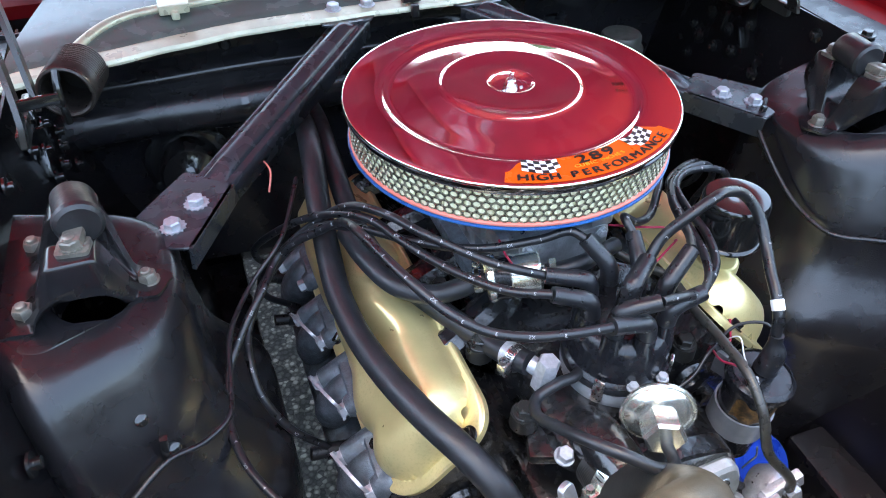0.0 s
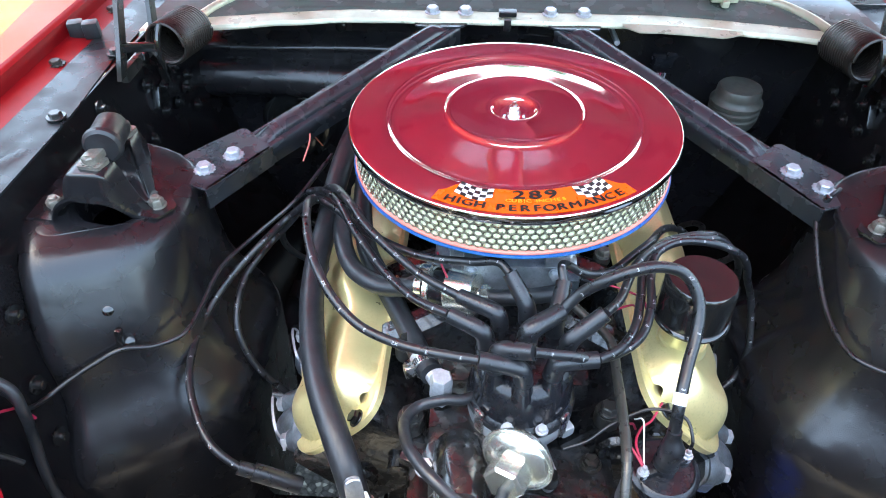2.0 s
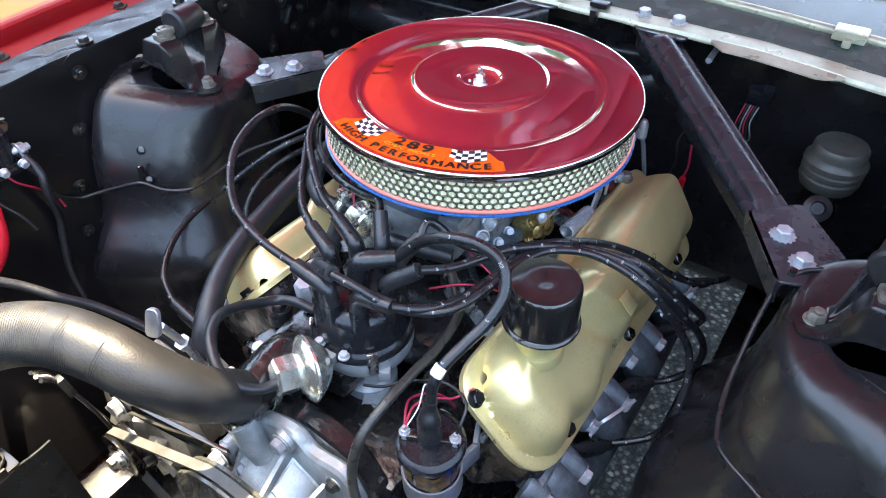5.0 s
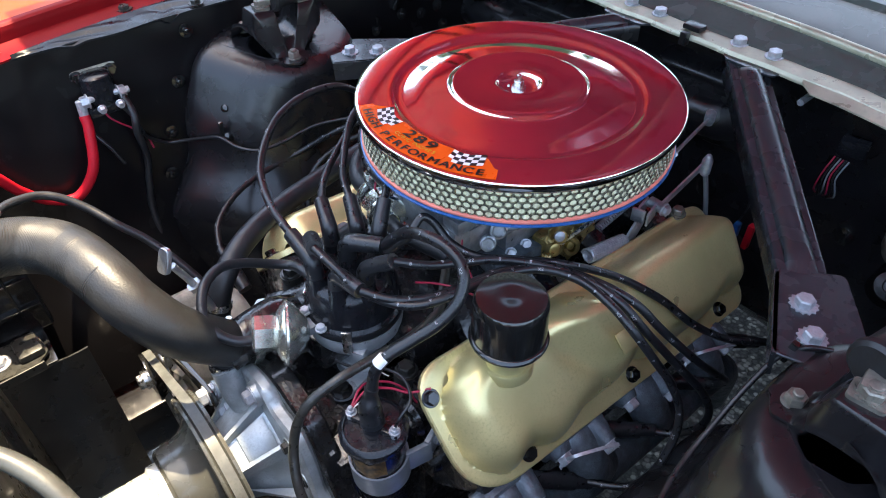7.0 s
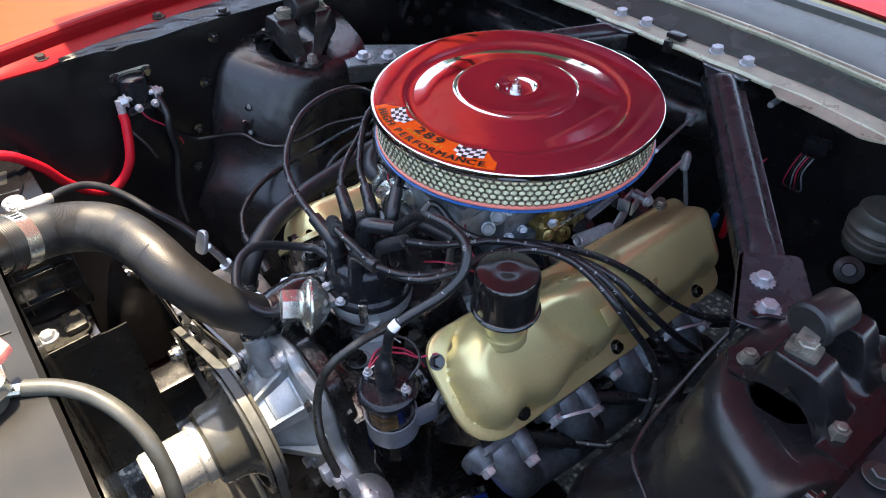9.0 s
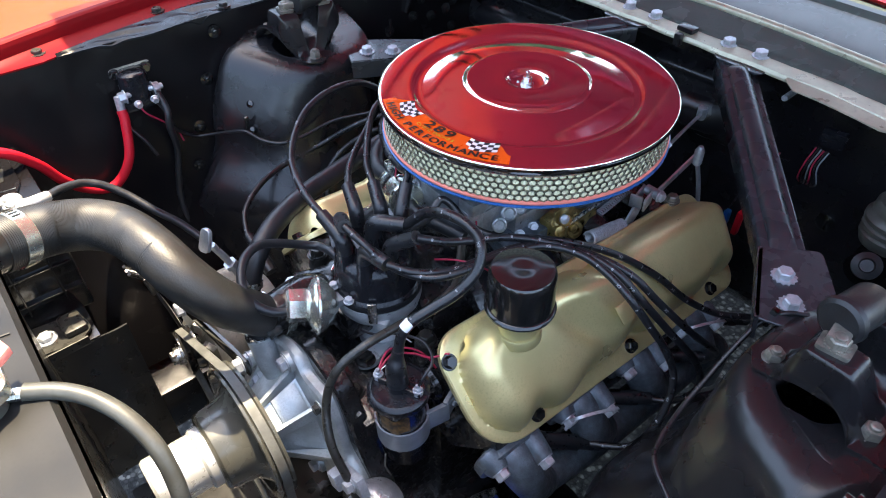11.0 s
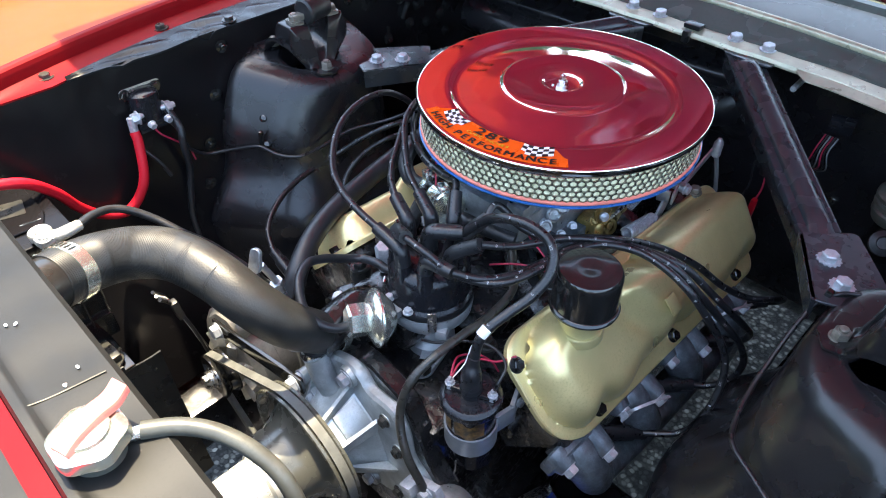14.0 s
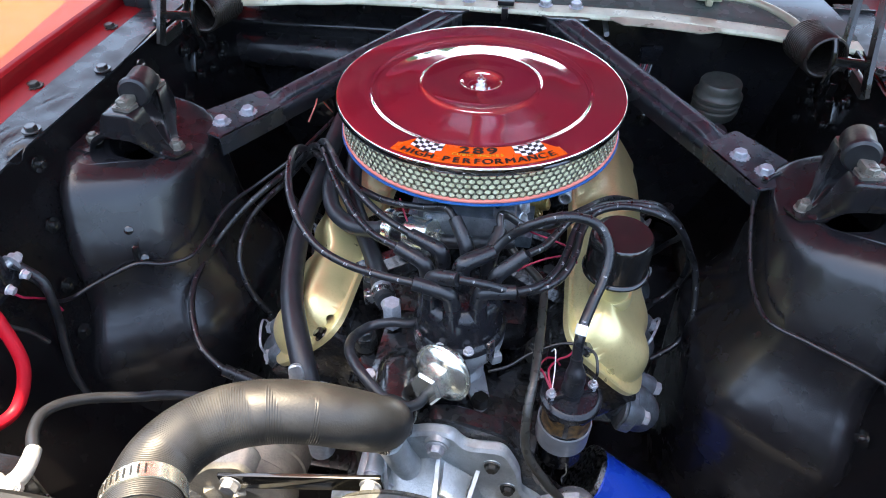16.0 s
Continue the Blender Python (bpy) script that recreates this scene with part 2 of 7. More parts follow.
M_HOSE = material("weathered_hose_rubber", (0.0190, 0.0188, 0.0178), 0.46, vary=0.3, scale=30, bump=0.0003, bump_scale=500, rough_vary=0.08, dirt=0.16, dust=(0.055, 0.052, 0.044))
M_LABEL = material("worn_brown_label", (0.05, 0.028, 0.014), 0.4, vary=0.6, scale=130, tint=(0.13, 0.07, 0.022))
M_REDWIRE = material("red_cable_sheath", (0.47, 0.008, 0.020), 0.45, vary=0.1, spec=0.25)
M_REDLEAD = material("thin_red_wire", (0.38, 0.014, 0.05), 0.4, vary=0.1)
M_GREYCLAMP = material("grey_painted_steel", (0.23, 0.245, 0.26), 0.38, 0.3, vary=0.1, scale=60)
M_COWL = material("cowl_grey_paint", (0.074, 0.096, 0.086), 0.24, 0.0, vary=0.10, scale=14, fine=200, rough_vary=0.08, dirt=0.04, dust=(0.20, 0.19, 0.13), spec=0.5)
# worn bare metal, paled further to carry sun glare on flange and rib
M_COWLEDGE = material("worn_sunlit_cowl_metal", (0.50, 0.49, 0.36), 0.34, 0.35, vary=0.16, scale=22, fine=160, rough_vary=0.12, dirt=0.03, dust=(0.20, 0.18, 0.11), spec=0.3)
M_COWLTOP = material("dark_flange_paint", (0.013, 0.0145, 0.017), 0.30, vary=0.3, scale=20, rough_vary=0.14, dirt=0.16, dust=(0.045, 0.043, 0.040), spec=0.22)
M_TARNISH = material("tarnished_tank", (0.085, 0.086, 0.074), 0.42, 0.3, vary=0.2, scale=50, dirt=0.2, dust=(0.07, 0.065, 0.05))
M_HUB = material("machined_cream_steel", (0.76, 0.77, 0.74), 0.32, 0.6, vary=0.08, scale=60, rough_vary=0.08)
M_BRACE = material("satin_black_brace_paint", (0.025, 0.028, 0.033), 0.26, vary=0.18, scale=18, bump=0.0004, bump_scale=90, rough_vary=0.12, dirt=0.08, dust=(0.03, 0.030, 0.031), spec=0.55)
M_DIST = material("dull_silver_casting", (0.38, 0.405, 0.42), 0.36, 0.35, vary=0.14, scale=60, bump=0.0004, bump_scale=450, rough_vary=0.1, dirt=0.05, dust=(0.2, 0.19, 0.17))
M_OLIVE = material("weathered_black_paint", (0.017, 0.0165, 0.015), 0.32, vary=0.25, scale=25, coat=0.2, dirt=0.10, dust=(0.05, 0.046, 0.04))
M_PULLEY = material("olive_grey_paint", (0.098, 0.098, 0.084), 0.26, 0.3, vary=0.1, scale=25, coat=0.2, dirt=0.08, dust=(0.12, 0.115, 0.10))
M_NUT = material("weathered_cream_steel", (0.20, 0.188, 0.16), 0.42, 0.5, vary=0.3, scale=90, rough_vary=0.1)
M_TREES = material("far_foliage", (0.045, 0.065, 0.022), 0.8, vary=0.7, scale=1.2, fine=6.0)
M_BELT = material("rubber_belt", (0.105, 0.108, 0.10), 0.5, vary=0.25, scale=50)
M_PUMP = material("bright_cast_aluminium", (0.42, 0.46, 0.47), 0.42, 0.55, vary=0.16, scale=50, bump=0.0005, bump_scale=450, rough_vary=0.1, dirt=0.06, dust=(0.2, 0.18, 0.16))
M_ALT = material("dusty_beige_casting", (0.46, 0.43, 0.36), 0.42, 0.35, vary=0.2, scale=50, bump=0.0005, bump_scale=400, dirt=0.14, dust=(0.18, 0.16, 0.13))
M_PLATED = material("bright_zinc_plate", (0.74, 0.77, 0.72), 0.22, 0.9, vary=0.08, scale=60, rough_vary=0.06, tint=(0.80, 0.80, 0.68))
M_RADTOP = material("satin_black_panel", (0.0125, 0.0125, 0.0118), 0.45, vary=0.15, scale=25, rough_vary=0.05, spec=0.3)
M_SPRING = material("brown_spring_steel", (0.036, 0.030, 0.027), 0.36, 0.6, vary=0.3, scale=80)
M_CLIP = material("dull_dark_steel", (0.040, 0.039, 0.034), 0.32, 0.3, vary=0.2, scale=60, dirt=0.15, dust=(0.09, 0.085, 0.07))
M_FLOOR = material("asphalt", (0.06, 0.058, 0.055), 0.85, vary=0.5, scale=120, fine=260, bump=0.004, bump_scale=160, dirt=0.3, dust=(0.18, 0.17, 0.15))
nt = M_FLOOR.node_tree
vor = nt.nodes.new("ShaderNodeTexVoronoi")
vor.inputs["Scale"].default_value = 85.0
nt.links.new(nt.nodes["Texture Coordinate"].outputs["Object"], vor.inputs["Vector"])
stone = nt.nodes.new("ShaderNodeValToRGB")
stone.color_ramp.elements[0].color, stone.color_ramp.elements[1].color = (0.035, 0.034, 0.032, 1), (0.34, 0.32, 0.28, 1)
stone.color_ramp.elements[0].position, stone.color_ramp.elements[1].position = 0.45, 0.95
nt.links.new(vor.outputs["Color"], stone.inputs["Fac"])
rim_ = nt.nodes.new("ShaderNodeMapRange")
rim_.inputs["From Min"].default_value, rim_.inputs["From Max"].default_value = 0.35, 0.6
rim_.inputs["To Min"].default_value, rim_.inputs["To Max"].default_value = 1.0, 0.25
nt.links.new(vor.outputs["Distance"], rim_.inputs["Value"])
mul = nt.nodes.new("ShaderNodeVectorMath")
mul.operation = "SCALE"
nt.links.new(stone.outputs["Color"], mul.inputs[0])
nt.links.new(rim_.outputs["Result"], mul.inputs["Scale"])
nt.links.new(mul.outputs["Vector"], nt.nodes["Principled BSDF"].inputs["Base Color"])


# ---- body structure round the engine ----
def mirrored(geo):
    g = Geo()
    g.v = [(-x, y, z) for x, y, z in geo.v]
    g.f = [tuple(reversed(q)) for q in geo.f]
    return g


def smooth01(t):
    t = max(0.0, min(1.0, t))
    return t * t * (3 - 2 * t)


# ground: one sheet of asphalt out to the horizon
g = Geo()
g.add([(-900, -900, GROUND), (900, -900, GROUND), (900, 900, GROUND), (-900, 900, GROUND)], [(0, 1, 2, 3)])
solo("ground", g, M_FLOOR, "grey asphalt under the car with pale stones in it", "ground", kind="structure")


# unseen dark green tree belt, far off all round, shaped to mask low sky
g = Geo()
nb = 240
belt_top = [(2.4 - 1.6 * math.sin(2 * math.pi * j / nb)) + 1.1 * math.sin(j * 0.37) + 0.8 * math.sin(j * 1.31 + 1) + 0.6 * math.sin(j * 2.9) for j in range(nb)]
g.rings([[(14 * math.cos(2 * math.pi * j / nb), 14 * math.sin(2 * math.pi * j / nb), z if z < 1 else z + belt_top[j] + 2.6 * max(0.0, -math.cos(2 * math.pi * j / nb)) - 1.4 * max(0.0, math.cos(2 * math.pi * j / nb))) for j in range(nb)] for z in (GROUND, 1.2)], False, False)
solo("backdrop", g, M_TREES, "unseen dark green tree belt that masks low sky round the place", "trees", kind="structure")


# inner wing panels, from the radiator support to the firewall
def apron(u, v):
    y = -0.82 + 1.30 * u
    z = 0.952 - 0.55 * v
    lean = 0.115 * v + 0.05 * smooth01((v - 0.5) * 2)
    return Vector((-0.588 + lean + 0.004 * math.sin(y * 21) * v, y, z))


def seam_x(y):
    """Where the black flange meets the red gutter."""
    return 0.656 - 0.36 * max(0.0, -0.05 - y) ** 2


def lip_x(y):
    """The raised inner edge of the wing."""
    return 0.694 - 0.29 * max(0.0, -y) ** 2


for side in (0, 1):
    g = Geo().grid(apron, 26, 14, thick=(-0.004, 0, 0))
    g = mirrored(g) if side else g
    ap = solo("wall_right" if side else "wall_left", g, M_APRON, "black painted inner wing panel of the engine bay", "panel", kind="structure")
    # turned-out top flange that tapers out towards the front, dented and rippled
    def flange(u, v):
        y = -0.462 + 0.942 * u
        x0, x1 = 0.586 - 0.010 * math.exp(-((y + 0.315) / 0.05) ** 2) + 0.012 * smooth01(y / 0.2), max(0.588, seam_x(y))
        dent = 0.012 * math.exp(-((y + 0.224) / 0.011) ** 2) + 0.005 * math.exp(-((y + 0.376) / 0.013) ** 2)
        ripple = 0.0028 * math.sin(y * 61 + 9 * v) * math.sin(y * 23) * smooth01((0.05 - y) / 0.2)
        return Vector((-(x0 + (x1 - x0) * v), y, 0.953 + 0.003 * v + ripple * v * (1 - v) * 4 - dent * (1 - v) ** 1.5))
    f = Geo().grid(flange, 110, 10, thick=(0, 0, -0.003))
    f = mirrored(f) if side else f
    part("flange", f, M_COWLTOP, ap, "dull grey-black flange along the wing's edge")
    for y in (-0.1695, 0.0116, 0.20):
        h = Geo().hexhead((-0.600, y, 0.956), (0, 0, 1), 0.0085, 0.006, 0.013)
        part("bolt", mirrored(h) if side else h, M_OLIVE, ap)
    for (y, z) in ((-0.205, 0.926), (-0.245, 0.853), (-0.285, 0.777), (-0.31, 0.71), (0.304, 0.883), (0.335, 0.851), (0.251, 0.873), (0.313, 0.839), (0.270, 0.834), (0.223, 0.844), (0.158, 0.830), (0.322, 0.800), (0.208, 0.898), (0.08, 0.930)):
        x = apron(0, (0.952 - z) / 0.55).x + 0.002
        h = Geo().lathe([(0.012, 0), (0.012, 0.003), (0.006, 0.004), (0.006, 0.01), (0.004, 0.011)], at((x, y, z), (1, 0, 0)), 12)
        part("stud", mirrored(h) if side else h, M_BLACK_GLOSS, ap)
    for (y, z, tilt) in ((0.262, 0.885, 8), (0.215, 0.872, -28), (0.165, 0.835, 0)):
        h = Geo().box((0.012, 0.007, 0.036), pose(-0.566, y, z, tilt, 0, 0), 0.002)
        part("bracket_edge", mirrored(h) if side else h, M_BLACK_GLOSS, ap)

# red front wings: bolted gutter, then the outer skin
for side in (0, 1):
    sgn = 1 if side else -1
    wing = thing("front_wing", (sgn * 0.72, 0, GROUND), "red painted front wing beside the engine bay", "car wing", "front wings")
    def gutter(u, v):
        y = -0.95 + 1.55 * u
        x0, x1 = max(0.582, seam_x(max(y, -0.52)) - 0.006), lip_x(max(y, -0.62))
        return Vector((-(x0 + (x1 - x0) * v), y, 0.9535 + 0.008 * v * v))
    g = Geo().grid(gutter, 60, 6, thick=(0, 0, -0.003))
    # crimson of the gutter is shade put into the paint colour
    part("gutter", mirrored(g) if side else g, M_RED_SHADE, wing, "red gutter along the wing in its shade tone")

    def skin_strip(prof):
        def fn(u, v):
            y = -0.98 + 1.62 * u
            k = v * (len(prof) - 1)
            i = min(int(k), len(prof) - 2)
            a, b = prof[i], prof[i + 1]
            dx, z = a[0] + (b[0] - a[0]) * (k - i), a[1] + (b[1] - a[1]) * (k - i)
            bend = (lip_x(max(y, -0.62)) - 0.694) * smooth01((0.30 - dx) / 0.28)
            return Vector((-(0.694 + dx + bend), y, z))
        return fn
    # lip takes the shaded red, the skin beyond it the sunlit red
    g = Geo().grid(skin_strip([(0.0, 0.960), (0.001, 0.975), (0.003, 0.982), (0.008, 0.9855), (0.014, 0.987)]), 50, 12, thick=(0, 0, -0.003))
    part("lip", mirrored(g) if side else g, M_RED_SHADE, wing, "red raised edge of the wing in its shade tone")
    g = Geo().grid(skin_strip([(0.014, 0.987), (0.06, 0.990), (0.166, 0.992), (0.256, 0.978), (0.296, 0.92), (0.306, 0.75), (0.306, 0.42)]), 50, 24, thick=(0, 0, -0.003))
    part("outer_skin", mirrored(g) if side else g, M_RED_SUN, wing)
    for y in (-0.483, -0.2706, -0.055, 0.16, 0.36):
        h = Geo().hexhead((-(seam_x(y) + (0.026 if y > -0.4 else 0.034)) + 0.008, y, 0.955), (0, 0, 1), 0.0085, 0.006, 0.014, serrated=True)
        part("bolt", mirrored(h) if side else h, M_CLIP, wing, "dull bronze bolt")

# firewall with its rounded heater plenum
def firewall(u, v):
    x = -0.66 + 1.32 * u
    z = 0.96 - 0.50 * v
    # upper strip, a stepped ledge, then the rounded air duct
    ledge = 0.030 * smooth01((0.892 - z) / 0.022) - 0.008 * smooth01((0.866 - z) / 0.02)
    s = max(0.0, min(1.0, (0.846 - z) / 0.092))
    duct = 0.040 * math.sqrt(max(0.0, 1 - (2 * s - 1) ** 2)) - 0.022 * smooth01((0.80 - z) / 0.04)
    bulge = (ledge + duct) * smooth01((0.44 - abs(x + 0.30)) / 0.10)
    return Vector((x, 0.44 - bulge + 0.004 * math.sin(x * 17) * math.sin(z * 23), z))


g = Geo().grid(firewall, 60, 110, thick=(0, 0.006, 0))
fw = solo("wall_rear", g, M_BLACK, "black painted firewall with a rounded air plenum", "firewall", kind="structure")
# strap round the duct, and ripples of hand-laid sealer on the ledge
for x0 in (-0.295, -0.10):
    g = Geo().grid(lambda u, v: firewall((x0 + 0.012 * u + 0.66) / 1.32, (0.96 - 0.848 + 0.088 * v) / 0.50) + Vector((0, -0.003, 0)), 2, 20, thick=(0, 0.003, 0))
    part("duct_strap", g, M_BLACK_GLOSS, fw)


# cowl: bolted flange edge, step, top panel
def cowl_y(x):
    return 0.356 - 0.30 * max(0.0, abs(x) - 0.24) ** 1.35


COWL = [(0.0, 0.948), (0.003, 0.953), (0.030, 0.9555), (0.034, 0.9590), (0.075, 0.968), (0.185, 0.985), (0.192, 0.994), (0.203, 0.996), (0.212, 0.985), (0.25, 0.984)]


def cowl_strip(i0, i1):
    def fn(u, v):
        x = -0.60 + 1.2 * u
        k = i0 + v * (i1 - i0)
        i = min(int(k), len(COWL) - 2)
        s = k - i
        dy, z = (COWL[i][c] + (COWL[i + 1][c] - COWL[i][c]) * s for c in (0, 1))
        wob = 0.0015 * math.sin(x * 60) * (1 if i0 == 0 else 0)
        spread = 1 - 0.35 * smooth01(dy / 0.25) * (cowl_y(0) - cowl_y(x)) / 0.06 * 0.3
        return Vector((x * spread, cowl_y(x) * (1 - smooth01(dy / 0.2)) + cowl_y(0) * smooth01(dy / 0.2) + dy + wob, z + 0.012 * (1 - (x / 0.6) ** 2) * smooth01(dy / 0.2)))
    return fn


cowl = thing("cowl_panel", (0, 0.4, 0.95), "grey metal cowl panel with a bolted front flange", "cowl")
part("flange", Geo().grid(cowl_strip(0, 2), 80, 10, thick=(0, 0, -0.003)), M_COWLEDGE, cowl, "bare grey metal flange, worn edge and sun glare in its colour")
part("top_panel", Geo().grid(cowl_strip(2, 5), 60, 15, thick=(0, 0, -0.003)), M_COWL, cowl, "dull grey metal top panel")
part("ridge", Geo().grid(cowl_strip(5, 9), 60, 16, thick=(0, 0, -0.003)), M_COWL, cowl, "dull grey rear ridge")
g = Geo().grid(lambda u, v: Vector((0.19 + 0.19 * u, cowl_y(0.19 + 0.19 * u) - 0.004 - 0.022 * v * min(1, 6 * (1 - u), 8 * u), 0.9545 - 0.004 * v)), 16, 3, thick=(0, 0, -0.002))
part("tab", g, M_COWLEDGE, cowl, "pale patch flange")
g = Geo().box((0.03, 0.02, 0.008), pose(0.0, 0.374, 0.960), 0.002).box((0.012, 0.012, 0.02), pose(0.0, 0.352, 0.948), 0.002)
part("latch_clip", g, M_BLACK, cowl, "small black clip")
for sx in (-1, 1):
    g = Geo().box((0.045, 0.035, 0.014), pose(sx * 0.362, 0.420, 0.979), 0.003).box((0.012, 0.02, 0.012), pose(sx * 0.362, 0.402, 0.973), 0.003)
    part("bracket", g, M_COWLEDGE, cowl, "bare metal block on the rib")
# pale material stands in for the glint along the rib
for sx in (-1, 1):
    part("pressed_rib", Geo().tube([(0, 0.452, 0.9770), (sx * 0.13, 0.449, 0.9765), (sx * 0.25, 0.440, 0.9755), (sx * 0.325, 0.432, 0.9745), (sx * 0.41, 0.424, 0.9730), (sx * 0.455, 0.405, 0.9710), (sx * 0.490, 0.370, 0.9655), (sx * 0.513, 0.335, 0.9590)], 0.0075, 14), M_COWLEDGE, cowl, "pressed rib with its glint put in as pale colour")
for x in (-0.127, -0.071, 0.072, 0.128):
    g = Geo().hexhead((x, 0.384, 0.955), (0, -0.05, 1), 0.0105, 0.008, 0.0135, turn=x * 900)
    part("bolt", g, M_ZINC, cowl, "zinc plated hexagon bolt")

# scuttle carries the shaded copy of the body red
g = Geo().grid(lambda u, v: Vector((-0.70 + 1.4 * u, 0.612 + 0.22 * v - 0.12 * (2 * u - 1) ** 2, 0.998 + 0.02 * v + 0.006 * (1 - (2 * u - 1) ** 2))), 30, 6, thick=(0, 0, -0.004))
solo("scuttle", g, M_RED_SHADE, "red painted scuttle panel behind the cowl", "body panel", kind="structure")

# toe panel that closes the bay under the firewall
g = Geo().grid(lambda u, v: Vector((-0.66 + 1.32 * u, 0.446 + 0.18 * v, 0.470 - 0.16 * math.sin(v * math.pi / 2))), 10, 10, thick=(0, 0.004, 0.004))
part("toe_panel", g, M_APRON, fw, "dark toe panel under the firewall")
g = Geo().box((1.50, 0.006, 0.44), pose(0, 0.634, 0.69), 0.001)
part("rear_closing", g, M_APRON, fw, "dark closing panel behind the firewall")

# plain closed cabin block behind the firewall, added to shade the ground
g = Geo()
side_line = [(0.64, 0.50), (2.70, 0.50), (2.70, 0.90), (2.55, 1.00), (0.86, 1.00), (0.64, 0.93)]
g.rings([[(x, y, z) for y, z in side_line] for x in (-0.90, 0.90)], True, True)
g.box((1.20, 2.0, 0.06), pose(0, 1.50, 0.47), 0.02)
# shaded body red over the whole block
solo("wall_cabin", g, M_RED_SHADE, "closed red car body behind the firewall", "car body", kind="structure")

# bonnet, open, leaning over the engine; its inner side is red
HOOD = thing("bonnet", (0, 0.58, 1.11), "open red bonnet leaning forward over the engine", "bonnet")
HA = radians(HOOD_ANGLE)


def hood_at(x, s, off):
    """A place on the bonnet: s along it from the hinge, off below its skin."""
    return Vector((x, 0.58 - s * math.cos(HA) + off * math.sin(HA) * -1, 1.12 + s * math.sin(HA) - off * math.cos(HA)))


def hood_sheet(drop):
    return lambda u, v: hood_at(-0.820 + 1.640 * u, 1.165 * v, drop + 0.025 * (2 * u - 1) ** 2)


part("skin", Geo().grid(hood_sheet(0.0), 24, 20, thick=(0, 0.006, 0.004)), M_RED_SUN, HOOD)
part("inner_panel", Geo().grid(hood_sheet(0.006), 24, 20), M_RED_SHEET, HOOD, "crimson painted inner panel")
g = Geo()
for (x0, x1, s0, s1) in ((-0.810, 0.810, 0.0, 0.10), (-0.810, 0.810, 1.07, 1.155), (-0.810, -0.71, 0.10, 1.07), (0.71, 0.810, 0.10, 1.07), (-0.05, 0.05, 0.10, 1.07)):
    g.grid(lambda u, v: hood_at(x0 + (x1 - x0) * u, s0 + (s1 - s0) * v, 0.034 + 0.016 * math.sin(math.pi * (u if x1 - x0 < 0.3 else v)) ** 0.5), 12, 12)
part("frame", g, M_RED_SHEET, HOOD, "red pressed inner frame")


# ---- suspension towers with their upper damper mounts ----
def tower_geo():
    N = 8
    # the front face leans back towards the top, with a soft crease half way down
    def face_y(x, z):
        run, k = 0.885, 0.0
        while run > z + 1e-6:
            step = min(0.005, run - z)
            run -= step
            k += step * (0.66 - 0.34 * math.exp(-((run - 0.762) / 0.030) ** 2) + 0.30 * math.exp(-((run - 0.695) / 0.030) ** 2))
        return -0.165 - 0.65 * (x - 0.48) - k
    lev = []
    for z, xi, back, r, up in ((0.30, 0.352, 0.0, 0.075, 0.0), (0.45, 0.348, 0.0, 0.075, 0.0), (0.56, 0.345, 0.0, 0.075, 0.0), (0.62, 0.344, 0.0, 0.076, 0.0), (0.64, 0.345, 0.0, 0.077, 0.0), (0.655, 0.350, 0.0, 0.078, 0.0), (0.672, 0.362, 0.0, 0.080, 0.0), (0.688, 0.374, 0.0, 0.082, 0.0), (0.704, 0.386, 0.0, 0.084, 0.0), (0.72, 0.395, 0.0, 0.085, 0.0), (0.736, 0.401, 0.0, 0.085, 0.001), (0.752, 0.405, 0.0, 0.085, 0.002), (0.768, 0.407, 0.0, 0.085, 0.004), (0.784, 0.409, 0.0, 0.085, 0.006),
                               (0.80, 0.411, 0.0, 0.085, 0.008), (0.815, 0.412, 0.0, 0.084, 0.010), (0.83, 0.413, 0.0, 0.082, 0.012), (0.845, 0.414, 0.0, 0.080, 0.015), (0.858, 0.415, 0.0, 0.078, 0.019), (0.868, 0.416, 0.002, 0.075, 0.022), (0.876, 0.418, 0.008, 0.072, 0.025), (0.8815, 0.421, 0.017, 0.068, 0.027), (0.8842, 0.425, 0.028, 0.064, 0.028), (0.885, 0.431, 0.040, 0.060, 0.028)):
        zi = max(z, 0.648)
        xo = 0.516 + 0.036 * smooth01((z - 0.64) / 0.24)
        yo = face_y(xo, zi) + back
        lev.append((z, ((0.62, yo + 0.10), (0.592, yo + 0.055), (xo, yo), (xi, face_y(xi, zi) + back), (xi + 0.004, 0.040), (0.62, 0.060)), r, up))
    rings = []
    for z, c, r, up in lev:
        o = round_poly(c, [0.01, 0.02, 0.022, r, 0.06, 0.012], N)
        rings.append([(p.x, p.y, z + up * max(-0.5, min(1.2, (p.x - 0.46) / 0.14))) for p in o])
    shell = Geo().rings(rings, False, False)
    o = rings[-1]
    rings = [o]
    cx, cy = 0.503, -0.076
    for t in (0.06, 0.30, 0.65):
        ring = []
        for p in o:
            a = math.atan2(p[1] - cy, p[0] - cx)
            x, y = p[0] * (1 - t) + (cx + 0.041 * math.cos(a)) * t, p[1] * (1 - t) + (cy + 0.057 * math.sin(a)) * t
            ring.append((x, y, 0.886 + 0.2 * max(-0.07, min(0.168, x - 0.46))))
        rings.append(ring)
    plate = Geo().rings(rings, False, False)
    rings = rings[-1:]
    for rr, z in ((1.03, 0.886), (1.0, 0.885), (0.985, 0.882), (0.97, 0.84)):
        ring = []
        for p in o:
            a = math.atan2(p[1] - cy, p[0] - cx)
            ring.append((cx + 0.041 * rr * math.cos(a), cy + 0.057 * rr * math.sin(a), z + 0.009 + 0.009 * math.cos(a)))
        rings.append(ring)
